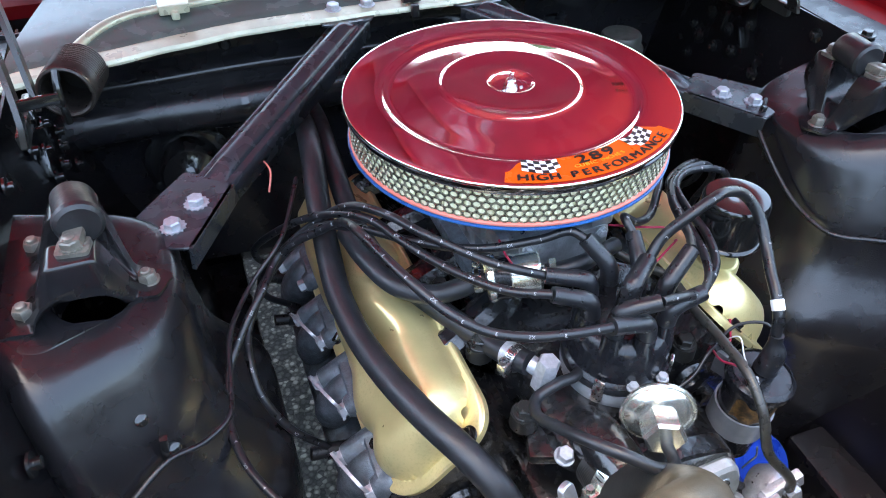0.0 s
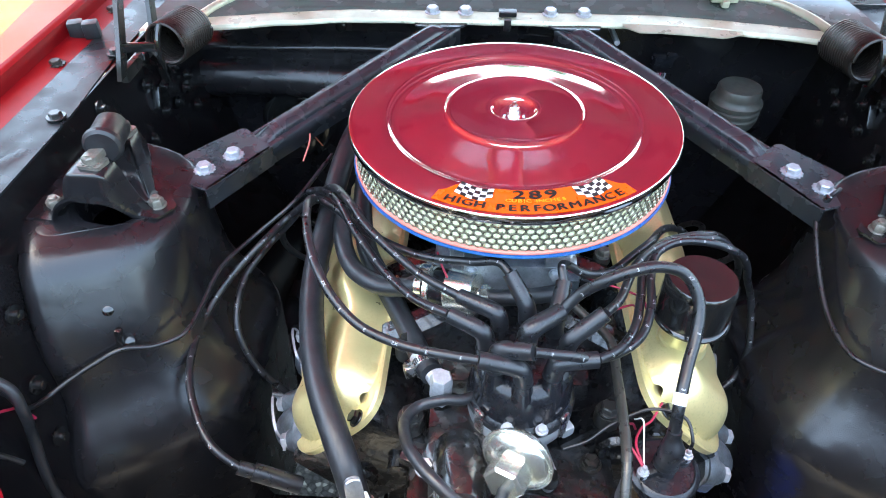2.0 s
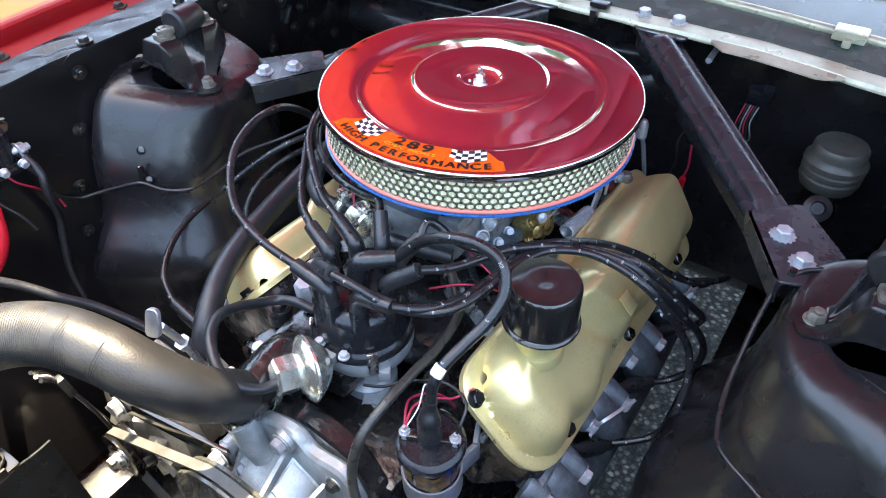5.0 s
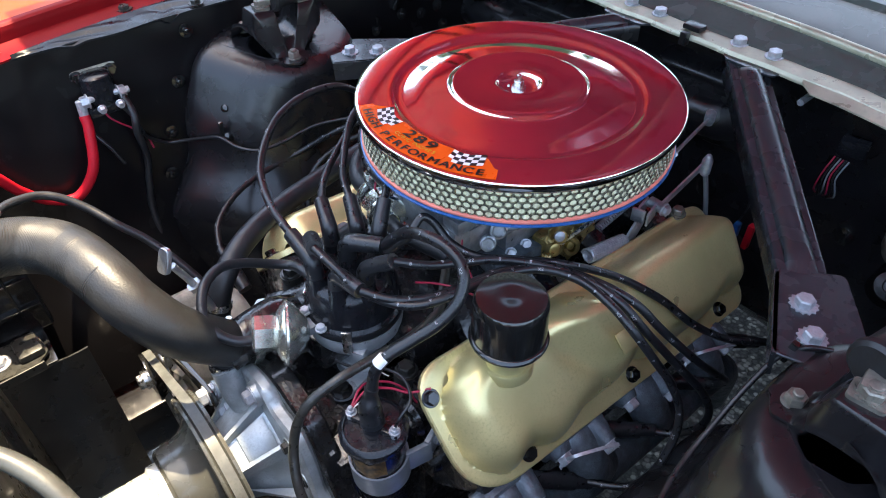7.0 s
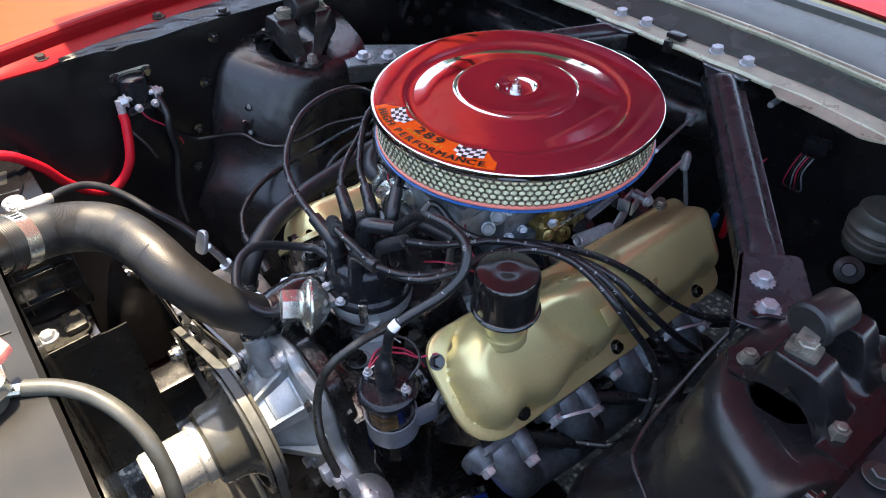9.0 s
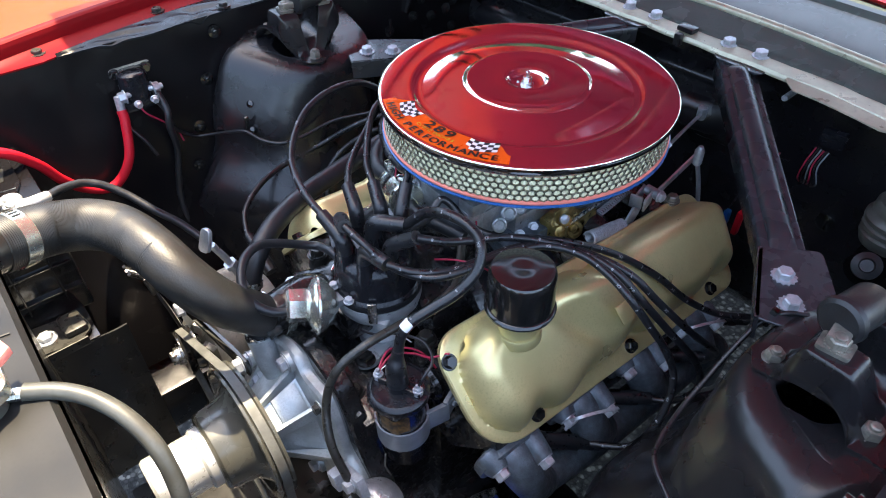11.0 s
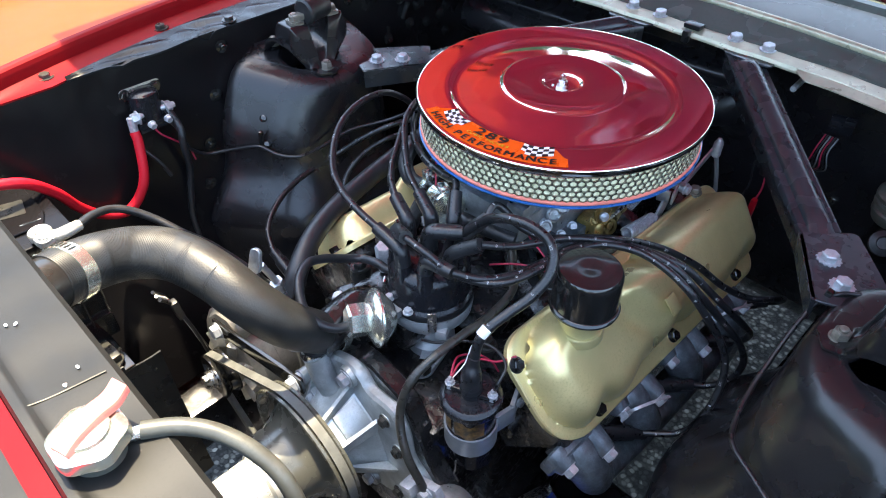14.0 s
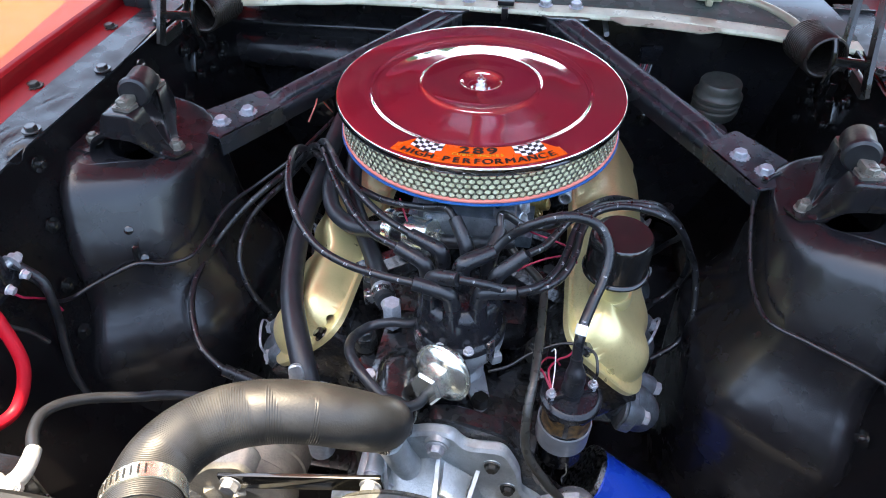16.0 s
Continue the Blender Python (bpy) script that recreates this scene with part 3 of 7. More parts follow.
    return shell, plate, Geo().rings(rings, False, False)


tower = tower_geo()
for side in (0, 1):
    mk = (lambda q: q) if side else mirrored
    tw = thing("suspension_tower", ((1 if side else -1) * 0.48, -0.08, 0.30), "black painted suspension tower with a damper opening on top", "suspension tower", "suspension towers")
    for nm, q in zip(("shell", "top_plate", "opening_rim"), tower):
        part(nm, mk(q), M_BLACK, tw)
    # plugs in the front face
    for (x, y, z) in () if side else ((0.480, -0.2065, 0.823), (0.459, -0.222, 0.785)):
        part("plug", mk(Geo().lathe([(0.0065, -0.004), (0.0065, 0.003), (0.0035, 0.0045)], at((x, y, z), (-0.42, -0.72, 0.55)), 12)), M_BLACK_GLOSS, tw)

    mount = thing("damper_mount", ((1 if side else -1) * 0.50, -0.06, 0.886), "black pressed damper mount with rubber bush on the tower", "damper mount", "damper mounts")
    # pressed cap: two humps that carry the bar pin, a hollow between them, an arch at the front, flat feet
    LINE = ((0.0, 0.0, "edge"), (0.10, -0.128, 0.45), (0.20, -0.1235, 0.93), (0.26, -0.1175, 1.0), (0.34, -0.0925, 1.0), (0.40, -0.0875, 0.93), (0.46, -0.083, 0.35), (0.50, -0.066, 0.22), (0.56, -0.049, 0.35), (0.62, -0.0435, 0.93), (0.68, -0.0395, 1.0), (0.76, -0.0155, 1.0), (0.84, -0.0105, 0.90), (0.92, -0.0045, 0.45), (1.0, 0.0, "rear"))

    def cap_sheet(u, v):
        x = 0.426 + 0.154 * u
        zb = 0.8875 + 0.0215 * max(-0.1, min(1.05, (x - 0.449) / 0.107))
        k = smooth01((x - 0.456) / 0.026) * smooth01((0.558 - x) / 0.040)
        tip = smooth01((x - 0.424) / 0.020)
        yf = -0.082 - 0.024 * tip - 0.036 * smooth01((x - 0.452) / 0.09)
        yr = -0.076 + 0.022 * tip + 0.060 * smooth01((x - 0.458) / 0.09)
        lift = 0.038 * max(0.0, 1 - ((x - 0.510) / 0.036) ** 2) ** 0.55
        pts = []
        for w, yy, hh in LINE:
            flat = yf + (yr - yf) * w
            if hh == "edge":
                pts.append(Vector((x, flat, zb + min(lift, k * 0.045))))
            elif hh == "rear":
                pts.append(Vector((x, flat, zb)))
            else:
                pts.append(Vector((x, flat + (yy - flat) * k, zb + k * hh * (0.962 - zb))))
        rows = spline(pts, 3)
        q = v * (len(rows) - 1)
        i = min(int(q), len(rows) - 2)
        return rows[i].lerp(rows[i + 1], q - i)
    part("cap", mk(Geo().grid(cap_sheet, 44, 42, thick=(0, 0, -0.003))), M_BLACK, mount, "black pressed steel cap", 50)
    q = Geo().lathe([(0.010, -0.026), (0.019, -0.026), (0.0225, -0.023), (0.0235, -0.018), (0.0205, -0.016), (0.0205, 0.022), (0.018, 0.026), (0.008, 0.026)], at((0.490, -0.064, 0.978), (0.15, 1, 0)), 32)
    part("bush", mk(q), M_RUBBER, mount, "black rubber bush")
    q = Geo()
    for y, dx in ((-0.102, 0.006), (-0.031, 0.001)):
        part("bar_pin", mk(Geo().prism(round_poly([(-0.015, -0.012), (0.015, -0.012), (0.015, 0.012), (-0.015, 0.012)], 0.005), 0.961, 0.9665, pose(0.490 + dx, y, 0, 0, 0, 8)).box((0.018, 0.034, 0.011), pose(0.490 + dx * 0.5, y * 0.72 - 0.018, 0.972, 0, 0, 8), 0.003)), M_NUT, mount)
    for y, dx in ((-0.102, 0.006), (-0.031, 0.001)):
        part("nut", mk(Geo().hexhead((0.490 + dx, y, 0.9665), (0, 0, 1), 0.0105, 0.008, 0.0125, True, shank=0.002)), M_NUT, mount, "weathered steel nut")
    for x, y, z in ((0.449, -0.080, 0.886), (0.556, -0.115, 0.9075), (0.553, -0.014, 0.9075)):
        part("bolt", mk(Geo().hexhead((x, y, z), (0, 0, 1), 0.0098, 0.010, 0.0118, shank=0.003)), M_NUT, mount, "plated steel bolt")

    # brace from tower to cowl, a pressed channel
    brace = thing("tower_brace", ((1 if side else -1) * 0.40, 0.03, 0.886), "black pressed steel brace from tower to cowl", "brace", "tower braces")
    a0, a1 = Vector((0.372, 0.085, 0.8745)), Vector((0.098, 0.366, 0.946))
    d = (a1 - a0)
    side_v = Vector((d.y, -d.x, 0)).normalized()
    rib = [(-0.0185 + 0.037 * j / 20, 0.0118 * math.sqrt(1 - ((j - 10) / 10) ** 2) ** 1.15) for j in range(21)]
    prof = [(-0.031, -0.026), (-0.031, -0.004), (-0.0290, -0.0008), (-0.0265, 0.0), (-0.0205, 0.0)] + rib + [(0.0205, 0.0), (0.0265, 0.0), (0.0290, -0.0008), (0.031, -0.004), (0.031, -0.026)]
    def channel(u, v):
        k = v * (len(prof) - 1)
        i = min(int(k), len(prof) - 2)
        s = k - i
        o = prof[i][0] + (prof[i + 1][0] - prof[i][0]) * s
        h = (prof[i][1] + (prof[i + 1][1] - prof[i][1]) * s) * (1 if prof[i][1] < 0 else smooth01(u / 0.10) * smooth01((0.97 - u) / 0.07))
        return a0 + d * u + side_v * o * 0.9 + Vector((0, 0, h))
    q = Geo().grid(channel, 40, 60, thick=(0, 0, -0.003))
    q.prism(round_poly([(0.075, 0.342), (0.155, 0.342), (0.155, 0.398), (0.045, 0.398)], 0.012), 0.9445, 0.9475)
    part("channel", mk(q), M_BRACE, brace)
    # plate at the tower, overlapping the channel's end
    pl = [(0.340, 0.075), (0.395, 0.125), (0.445, 0.065), (0.475, 0.025), (0.450, -0.015), (0.402, -0.035)]
    q = Geo().prism(round_poly([pl[0], pl[1], pl[2], pl[3], pl[4], pl[5]], 0.010), 0.8745, 0.8785, chamfer=0.001)
    q.grid(lambda u, v: Vector((0.340 + 0.062 * u, 0.075 - 0.110 * u, 0.8785 - 0.034 * v)) + Vector((0.003 * v, 0.003 * v, 0)), 6, 4, thick=(0.004, 0.003, 0))
    part("end_plate", mk(q), M_BRACE, brace)
    for (x, y) in ((0.389, 0.048), (0.419, 0.011)):
        part("bolt", mk(Geo().hexhead((x, y, 0.8785), (0, 0, 1), 0.0102, 0.009, 0.0155, True, turn=x * 300)), M_ZINC, brace, "zinc bolt with toothed washer")

    # bonnet hinge with its coil spring
    q = Geo()
    for line in (((0.552, 0.114, 0.960), (0.549, 0.132, 1.00), (0.565, 0.23, 1.100), (0.600, 0.44, 1.255)), ((0.549, 0.228, 0.945), (0.560, 0.29, 1.05), (0.600, 0.47, 1.235))):
        L = spline(line, 4)
        q.rings([[p + Vector((dx, dy, 0)) for dx, dy in ((-0.0032, -0.0105), (0.0032, -0.0105), (0.0032, 0.0105), (-0.0032, 0.0105))] for p in L], True, True)
    q.box((0.012, 0.11, 0.02), pose(0.557, 0.18, 0.955), 0.004)
    hinge = part("hinge", mk(q), M_OLIVE, HOOD, "flat black hinge links")
    q = Geo()
    turns, rs = 15, 0.0300
    ax0, ax1 = Vector((0.502, 0.168, 0.987)), Vector((0.488, 0.246, 0.982))
    am = frame_of(ax1 - ax0)
    pts = []
    for i in range(turns * 28 + 1):
        a = 2 * math.pi * i / 28
        pts.append(ax0 + (ax1 - ax0) * (i / (turns * 28)) + am @ Vector((rs * math.cos(a), rs * math.sin(a), 0)))
    q.tube(pts, 0.0030, 6, 1)
    part("spring", mk(q), M_SPRING, hinge, "brown steel coil spring")
    # disc added behind the coils to keep sky light out of them
    part("spring_backing", mk(Geo().lathe([(0.004, -0.003), (0.029, -0.003), (0.029, 0.003), (0.004, 0.003)], Matrix.Translation(ax1) @ am.to_4x4(), 28)), M_OLIVE, hinge)
    q = Geo().tube([(0.504, 0.168, 1.017), (0.506, 0.157, 1.002), (0.507, 0.152, 0.978), (0.508, 0.158, 0.955)], 0.0045, 8)
    q.box((0.048, 0.008, 0.013), pose(0.529, 0.138, 0.996, 0, -5, -20), 0.002)
    part("spring_hook", mk(q), M_BLACK_GLOSS, hinge)
    part("pivot", mk(Geo().hexhead((0.558, 0.19, 0.955), (-1, 0, 0), 0.010, 0.009, 0.014)), M_BLACK_GLOSS, hinge)

# chassis legs and crossmember, deep in the bay
for sx in (-1, 1):
    g = Geo().box((0.11, 1.45, 0.11), pose(sx * 0.41, -0.15, 0.33), 0.012)
    rail = solo("chassis_rail", g, M_BLACK, "black painted chassis rail low in the bay", "chassis rail", "chassis rails")
    if sx > 0:
        part("rail_box", Geo().box((0.078, 0.40, 0.09), pose(sx * 0.410, -0.505, 0.419, 0, 0, sx * -3), 0.006), M_BLACK, rail, "raised black box section")
for (y, z, w) in ((-0.235, 0.34, 0.09), (0.30, 0.36, 0.12)):
    g = Geo().box((0.78 if y < 0 else 0.36, w, 0.07), pose(0, y, z), 0.012)
    solo("crossmember", g, M_BLACK, "black painted crossmember low under the engine", "crossmember", "crossmembers")
# dark sheet added where the ground under the pulleys is lost in shadow
g = Geo().box((0.62, 0.36, 0.02), pose(0.03, -0.49, 0.27), 0.006)
solo("ground_filler_sheet", g, M_OLIVE, "dark sheet added below the pulleys to hide the ground", "splash panel")
# made-up black blocks that keep the gaps beside the engine dark
for s in (-1, 1):
    g = Geo().box((0.22, 0.24 if s < 0 else 0.42, 0.05), pose(s * 0.26, -0.36 if s < 0 else -0.27, 0.30), 0.015)
    solo("ground_filler_block", g, M_BLACK, "black block added low beside the engine to hide the ground", "bracket", "steering brackets")


# ---- air cleaner ----
cleaner = thing("air_cleaner", (0, 0, 0.925), "round chrome-topped air cleaner with open mesh sides", "air cleaner")
LID = [(0.0, 0.9870), (0.016, 0.9870), (0.022, 0.9880), (0.0265, 0.9925), (0.0285, 0.9950), (0.031, 0.9957), (0.036, 0.9955), (0.078, 0.9945), (0.0805, 0.9955), (0.0830, 0.9950), (0.0850, 0.9930), (0.087, 0.9915), (0.091, 0.9908),
       (0.110, 0.9888), (0.130, 0.9857), (0.143, 0.9827), (0.148, 0.9821), (0.152, 0.9829), (0.1555, 0.9850), (0.158, 0.9868), (0.161, 0.9876), (0.166, 0.9876), (0.185, 0.9873), (0.1990, 0.9868), (0.2022, 0.9866), (0.2034, 0.9861), (0.2042, 0.9852), (0.2046, 0.9838), (0.2048, 0.9815), (0.2048, 0.9785), (0.2043, 0.9763), (0.2025, 0.9742), (0.1995, 0.9732), (0.19, 0.9732)]
part("lid", Geo().lathe(LID, None, 160, True, False), M_CHROME, cleaner, "polished chrome lid", 50)
g = Geo().lathe([(0.0, 0.9300), (0.19, 0.9300), (0.1995, 0.9300), (0.2016, 0.9290), (0.2020, 0.9278), (0.2008, 0.9266), (0.195, 0.9255), (0.10, 0.920), (0.085, 0.905), (0.07, 0.895)], None, 128, True, True)
part("base_tray", g, M_BLUE, cleaner, "blue enamelled base tray")
for z, r in ((0.9325, 0.2000), (0.9725, 0.1985)):
    part("sealing_ring", Geo().lathe([(r - 0.012, z - 0.0024), (r - 0.001, z - 0.0024), (r, z - 0.001), (r, z + 0.001), (r - 0.002, z + 0.0024), (r - 0.012, z + 0.0024)], None, 128, False, False), M_PINK, cleaner, "coral rubber sealing ring")
g = Geo()
n = 400
g.rings([[((0.1972 - 0.0026 * (j % 2)) * math.cos(2 * math.pi * j / n), (0.1972 - 0.0026 * (j % 2)) * math.sin(2 * math.pi * j / n), z) for j in range(n)] for z in (0.933, 0.972)], False, False)
part("pleated_paper", g, M_PAPER, cleaner, "cream pleated filter paper", 10)
# perforated guard: staggered round holes punched in sheet
g = Geo()
cols, rows, z0, pitch = 124, 5, 0.9393, 0.0076
for r in range(rows):
    for c in range(cols):
        ang = 2 * math.pi * (c + 0.5 * (r % 2)) / cols
        zc = z0 + pitch * r
        vs, fs = [], []
        # each cell: the sheet out to a hexagon, and a round hole with a turned-in lip
        for k in range(12):
            a = math.pi / 6 + k * math.pi / 6
            ux, uz = math.cos(a), math.sin(a)
            hexr = 1.0 if k % 2 == 0 else math.cos(math.pi / 6)
            for sc, rr in ((hexr, 0.1982), (0.745, 0.1984), (0.70, 0.1979), (0.68, 0.1968)):
                px = ang + ux * sc * (math.pi / cols) / math.cos(math.pi / 6)
                vs.append((rr * math.cos(px), rr * math.sin(px), zc + uz * sc * pitch * 0.6667))
        for k in range(12):
            for l in range(3):
                a, b = 4 * k + l, 4 * ((k + 1) % 12) + l
                fs.append((a, b, b + 1, a + 1))
        g.add(vs, fs)
tagged(part("mesh_guard", g, M_GUARD, cleaner, "perforated bright metal guard", 60), kind="stuff")
# centre stud and wing nut
g = Geo().lathe([(0.009, 0.987), (0.009, 0.9885), (0.006, 0.9895), (0.0065, 0.996), (0.0055, 0.9975), (0.003, 0.998), (0.003, 1.004), (0.002, 1.005)], None, 16)
part("stud", g, M_STEEL, cleaner)
g = Geo().hexhead((0, 0, 0.9885), (0, 0, 1), 0.0068, 0.006, 0.0085)
part("nut", g, M_STEEL, cleaner)
for x in (-0.012, 0.012):
    part("rivet", Geo().lathe([(0.002, 0.9872), (0.002, 0.9885), (0.001, 0.989)], pose(x, -0.005, 0), 8), M_STEEL, cleaner)


# decal on the lid
def lid_z(r):
    for (r0, z0_), (r1, z1_) in zip(LID, LID[1:]):
        if r0 <= r <= r1:
            return z0_ + (z1_ - z0_) * (r - r0) / (r1 - r0)
    return 0.985


DECAL_TURN = 6.2


def on_lid(deg, r, up=0.0005):
    a = radians(deg + DECAL_TURN)
    return Vector((r * math.sin(a), -r * math.cos(a), lid_z(r) + up))


def sector(geo, a0, a1, r0, r1, up, n=24):
    """A patch of the lid; r0 and r1 are numbers or functions of the angle."""
    f0 = r0 if callable(r0) else (lambda a: r0)
    f1 = r1 if callable(r1) else (lambda a: r1)
    return geo.grid(lambda u, v: on_lid(a0 + (a1 - a0) * u, f0(a0 + (a1 - a0) * u) * (1 - v) + f1(a0 + (a1 - a0) * u) * v, up), n, 18)


def inner_edge(a):
    b = abs(a)
    if b < 14.5:
        return 0.1600
    if b < 28:
        return 0.1612 + 0.0032 * math.sin((b - 14.5) * 0.30)
    return 0.1640 + 0.018 * smooth01((b - 28) / 5)


decal = thing("decal", on_lid(0, 0.18), "orange arched decal with chequered flags on the lid", "decal")
g = Geo()
sector(g, -33.3, 33.3, lambda a: inner_edge(a) + 0.0, 0.1992, 0.0006, 120)
part("ground", g, M_ORANGE, decal)
for s in (-1, 1):
    gw, gb = Geo(), Geo()
    nx, ny = 6, 4
    for i in range(nx):
        for j in range(ny):
            b0, b1 = 14.8 + 13.2 * i / nx, 14.8 + 13.2 * (i + 1) / nx
            w0, w1 = 0.0032 * math.sin((b0 - 14.5) * 0.30), 0.0032 * math.sin((b1 - 14.5) * 0.30)
            q0, q1 = 0.1616 + 0.0052 * j, 0.1616 + 0.0052 * (j + 1)
            if j == 3 and i < 1:
                continue
            dst = gb if (i + j) % 2 else gw
            dst.add([on_lid(s * b0, q0 + w0, 0.0014), on_lid(s * b1, q0 + w1, 0.0014), on_lid(s * b1, q1 + w1, 0.0014), on_lid(s * b0, q1 + w0, 0.0014)], [(0, 1, 2, 3)])
    fl = part("flag", gw, M_WHITE, decal, "black and white chequered flag")
    part("dark_square", gb, M_INK, fl)


@functools.lru_cache(None)
def glyph(ch, size):
    """Corners and triangles of one letter in the built-in font, lying flat round its middle."""
    cu = bpy.data.curves.new("letter", "FONT")
    cu.body, cu.size, cu.align_x, cu.offset = ch, size, "CENTER", size * (0.012 if ch.isdigit() else 0.0)
    tmp = new("letter", cu)
    me = bpy.data.meshes.new_from_object(tmp.evaluated_get(bpy.context.evaluated_depsgraph_get()))
    flat = bmesh.new()
    flat.from_mesh(me)
    bmesh.ops.triangulate(flat, faces=flat.faces[:])
    flat.to_mesh(me)
    flat.free()
    bpy.data.objects.remove(tmp)
    return [v.co.copy() for v in me.vertices], [tuple(p.vertices) for p in me.polygons]


def letters(text, size, mid_deg, r_base, step, up, mat_, parent, name, widths=None, stretch=1.0, bold=1.0):
    """Letters set along the decal's arc, their feet at r_base."""
    total = sum((widths or {}).get(ch, 1.0) for ch in text) * step
    a = mid_deg - total / 2
    for ch in text:
        w = (widths or {}).get(ch, 1.0) * step
        if ch != " ":
            corners, faces = glyph(ch, size)
            gg = Geo()
            mid = a + w / 2
            # three layers a hair apart make the strokes bold
            for layer, shift in enumerate((-0.026, 0.0, 0.026)):
                vs = []
                for v in corners:
                    r = r_base - v.y - size * 0.6 * shift
                    vs.append(on_lid(mid + math.degrees((v.x * stretch + shift * size * bold) / r_base), r, up + 0.00012 * layer))
                gg.add(vs, faces)
            part(name, gg, mat_, parent)
        a += w


WID = {"I": 0.5, " ": 0.62, "M": 1.2, "N": 1.05, "1": 0.7, "E": 0.95, "F": 0.95}
letters("HIGH PERFORMANCE", 0.0142, 0, 0.1962, 3.92, 0.0014, M_INK, decal, "letter", WID, 1.25, 1.9)
letters("289", 0.0188, 0.0, 0.1756, 5.8, 0.0014, M_INK, decal, "digit", None, 1.5, 1.3)
letters("CUBIC INCHES", 0.0068, 0.0, 0.1820, 1.95, 0.0014, M_PALE_INK, decal, "letter", WID, 1.3)

# ---- carburettor under it ----
carb = thing("carburettor", (0, 0, 0.80), "grey alloy carburettor under the air cleaner", "carburettor")
g = Geo().box((0.155, 0.20, 0.05), pose(0, 0.0, 0.865), 0.008).box((0.14, 0.075, 0.045), pose(0, -0.10, 0.850), 0.010).box((0.14, 0.075, 0.045), pose(0, 0.11, 0.850), 0.010)
g.lathe([(0.066, 0.88), (0.066, 0.912), (0.060, 0.915)], None, 40)
part("body", g, M_ALU, carb)
part("throttle_body", Geo().box((0.15, 0.17, 0.03), pose(0, 0.005, 0.822), 0.006), M_ALU, carb)
part("fuel_bowl", Geo().box((0.125, 0.05, 0.050), pose(0.005, -0.135, 0.852), 0.012).box((0.03, 0.03, 0.02), pose(0.055, -0.142, 0.882), 0.005), M_ALU, carb)
for x, z in ((-0.045, 0.868), (0.052, 0.868), (-0.045, 0.836), (0.052, 0.836)):
    part("screw", Geo().hexhead((x, -0.160, z), (0, -1, 0), 0.006, 0.005, 0.0075), M_ZINC, carb)
part("base_plate", Geo().box((0.19, 0.22, 0.022), pose(0, 0.0, 0.798), 0.004), M_IRON, carb)


# plain steel bolts between the carburettor and the right cover
for (x, y, z) in ((0.153, 0.187, 0.785), (0.137, -0.029, 0.785)):
    part("bolt", Geo().lathe([(0.012, z - 0.04), (0.012, z - 0.001)], pose(x, y, 0), 14).hexhead((x, y, z), (0, 0, 1), 0.0088, 0.008, 0.0115), M_NUT, carb, "weathered steel bolt")


# ---- rocker covers ----
PITCH = 0.042


def cover_point(u, v, h):
    """u along the engine, v across (0 at the lower bolts, rising inwards), h off the flange."""
    k = 0.70710678
    return Vector((0.257 + v * k + h * k, u, 0.693 - (u + 0.207) * PITCH - v * k + h * k))


U0, U1, V0, V1 = -0.296, 0.240, -0.150, 0.017


def cover_height(u, v):
    """Height of the pressed dome: a low nose under the filler, a taller body behind a slanting crease, feet that step in round the bolts."""
    def near(c, w):
        return math.exp(-((u - c) / w) ** 2)

    def corner(a, b, r):
        return r - math.hypot(r - a, r - b) if a < r and b < r else min(a, b)
    low = 0.008 - 0.013 * (near(-0.207, 0.022) + near(-0.019, 0.022) + near(0.175, 0.028)) - 0.0145 * smooth01((u + 0.165) / 0.06)
    up = -0.142 + 0.012 * near(-0.03, 0.026)
    dl, du, df, dr = low - v, v - up, u - U0 - 0.014, U1 - 0.008 - u
    d = max(0.0, min(corner(dl, df, 0.060), corner(du, df, 0.066), corner(dl, dr, 0.040), corner(du, dr, 0.035)))
    s = max(0.0, min(1.0, du / max(0.02, low - up)))
    c = u + 0.105 - (v + 0.06) * 0.75
    body = smooth01(c / 0.055)
    top = 0.046 + 0.019 * body - (0.008 + 0.012 * body) * s ** 1.6
    w = min(1.0, d / (0.028 + 0.022 * s))
    h = top * (1 - (1 - w) ** 2.3) ** 0.72
    h -= 0.005 * math.exp(-(c / 0.015) ** 2) * smooth01((v + 0.12) / 0.05) * smooth01(d / 0.02)
    return max(0.0, h)


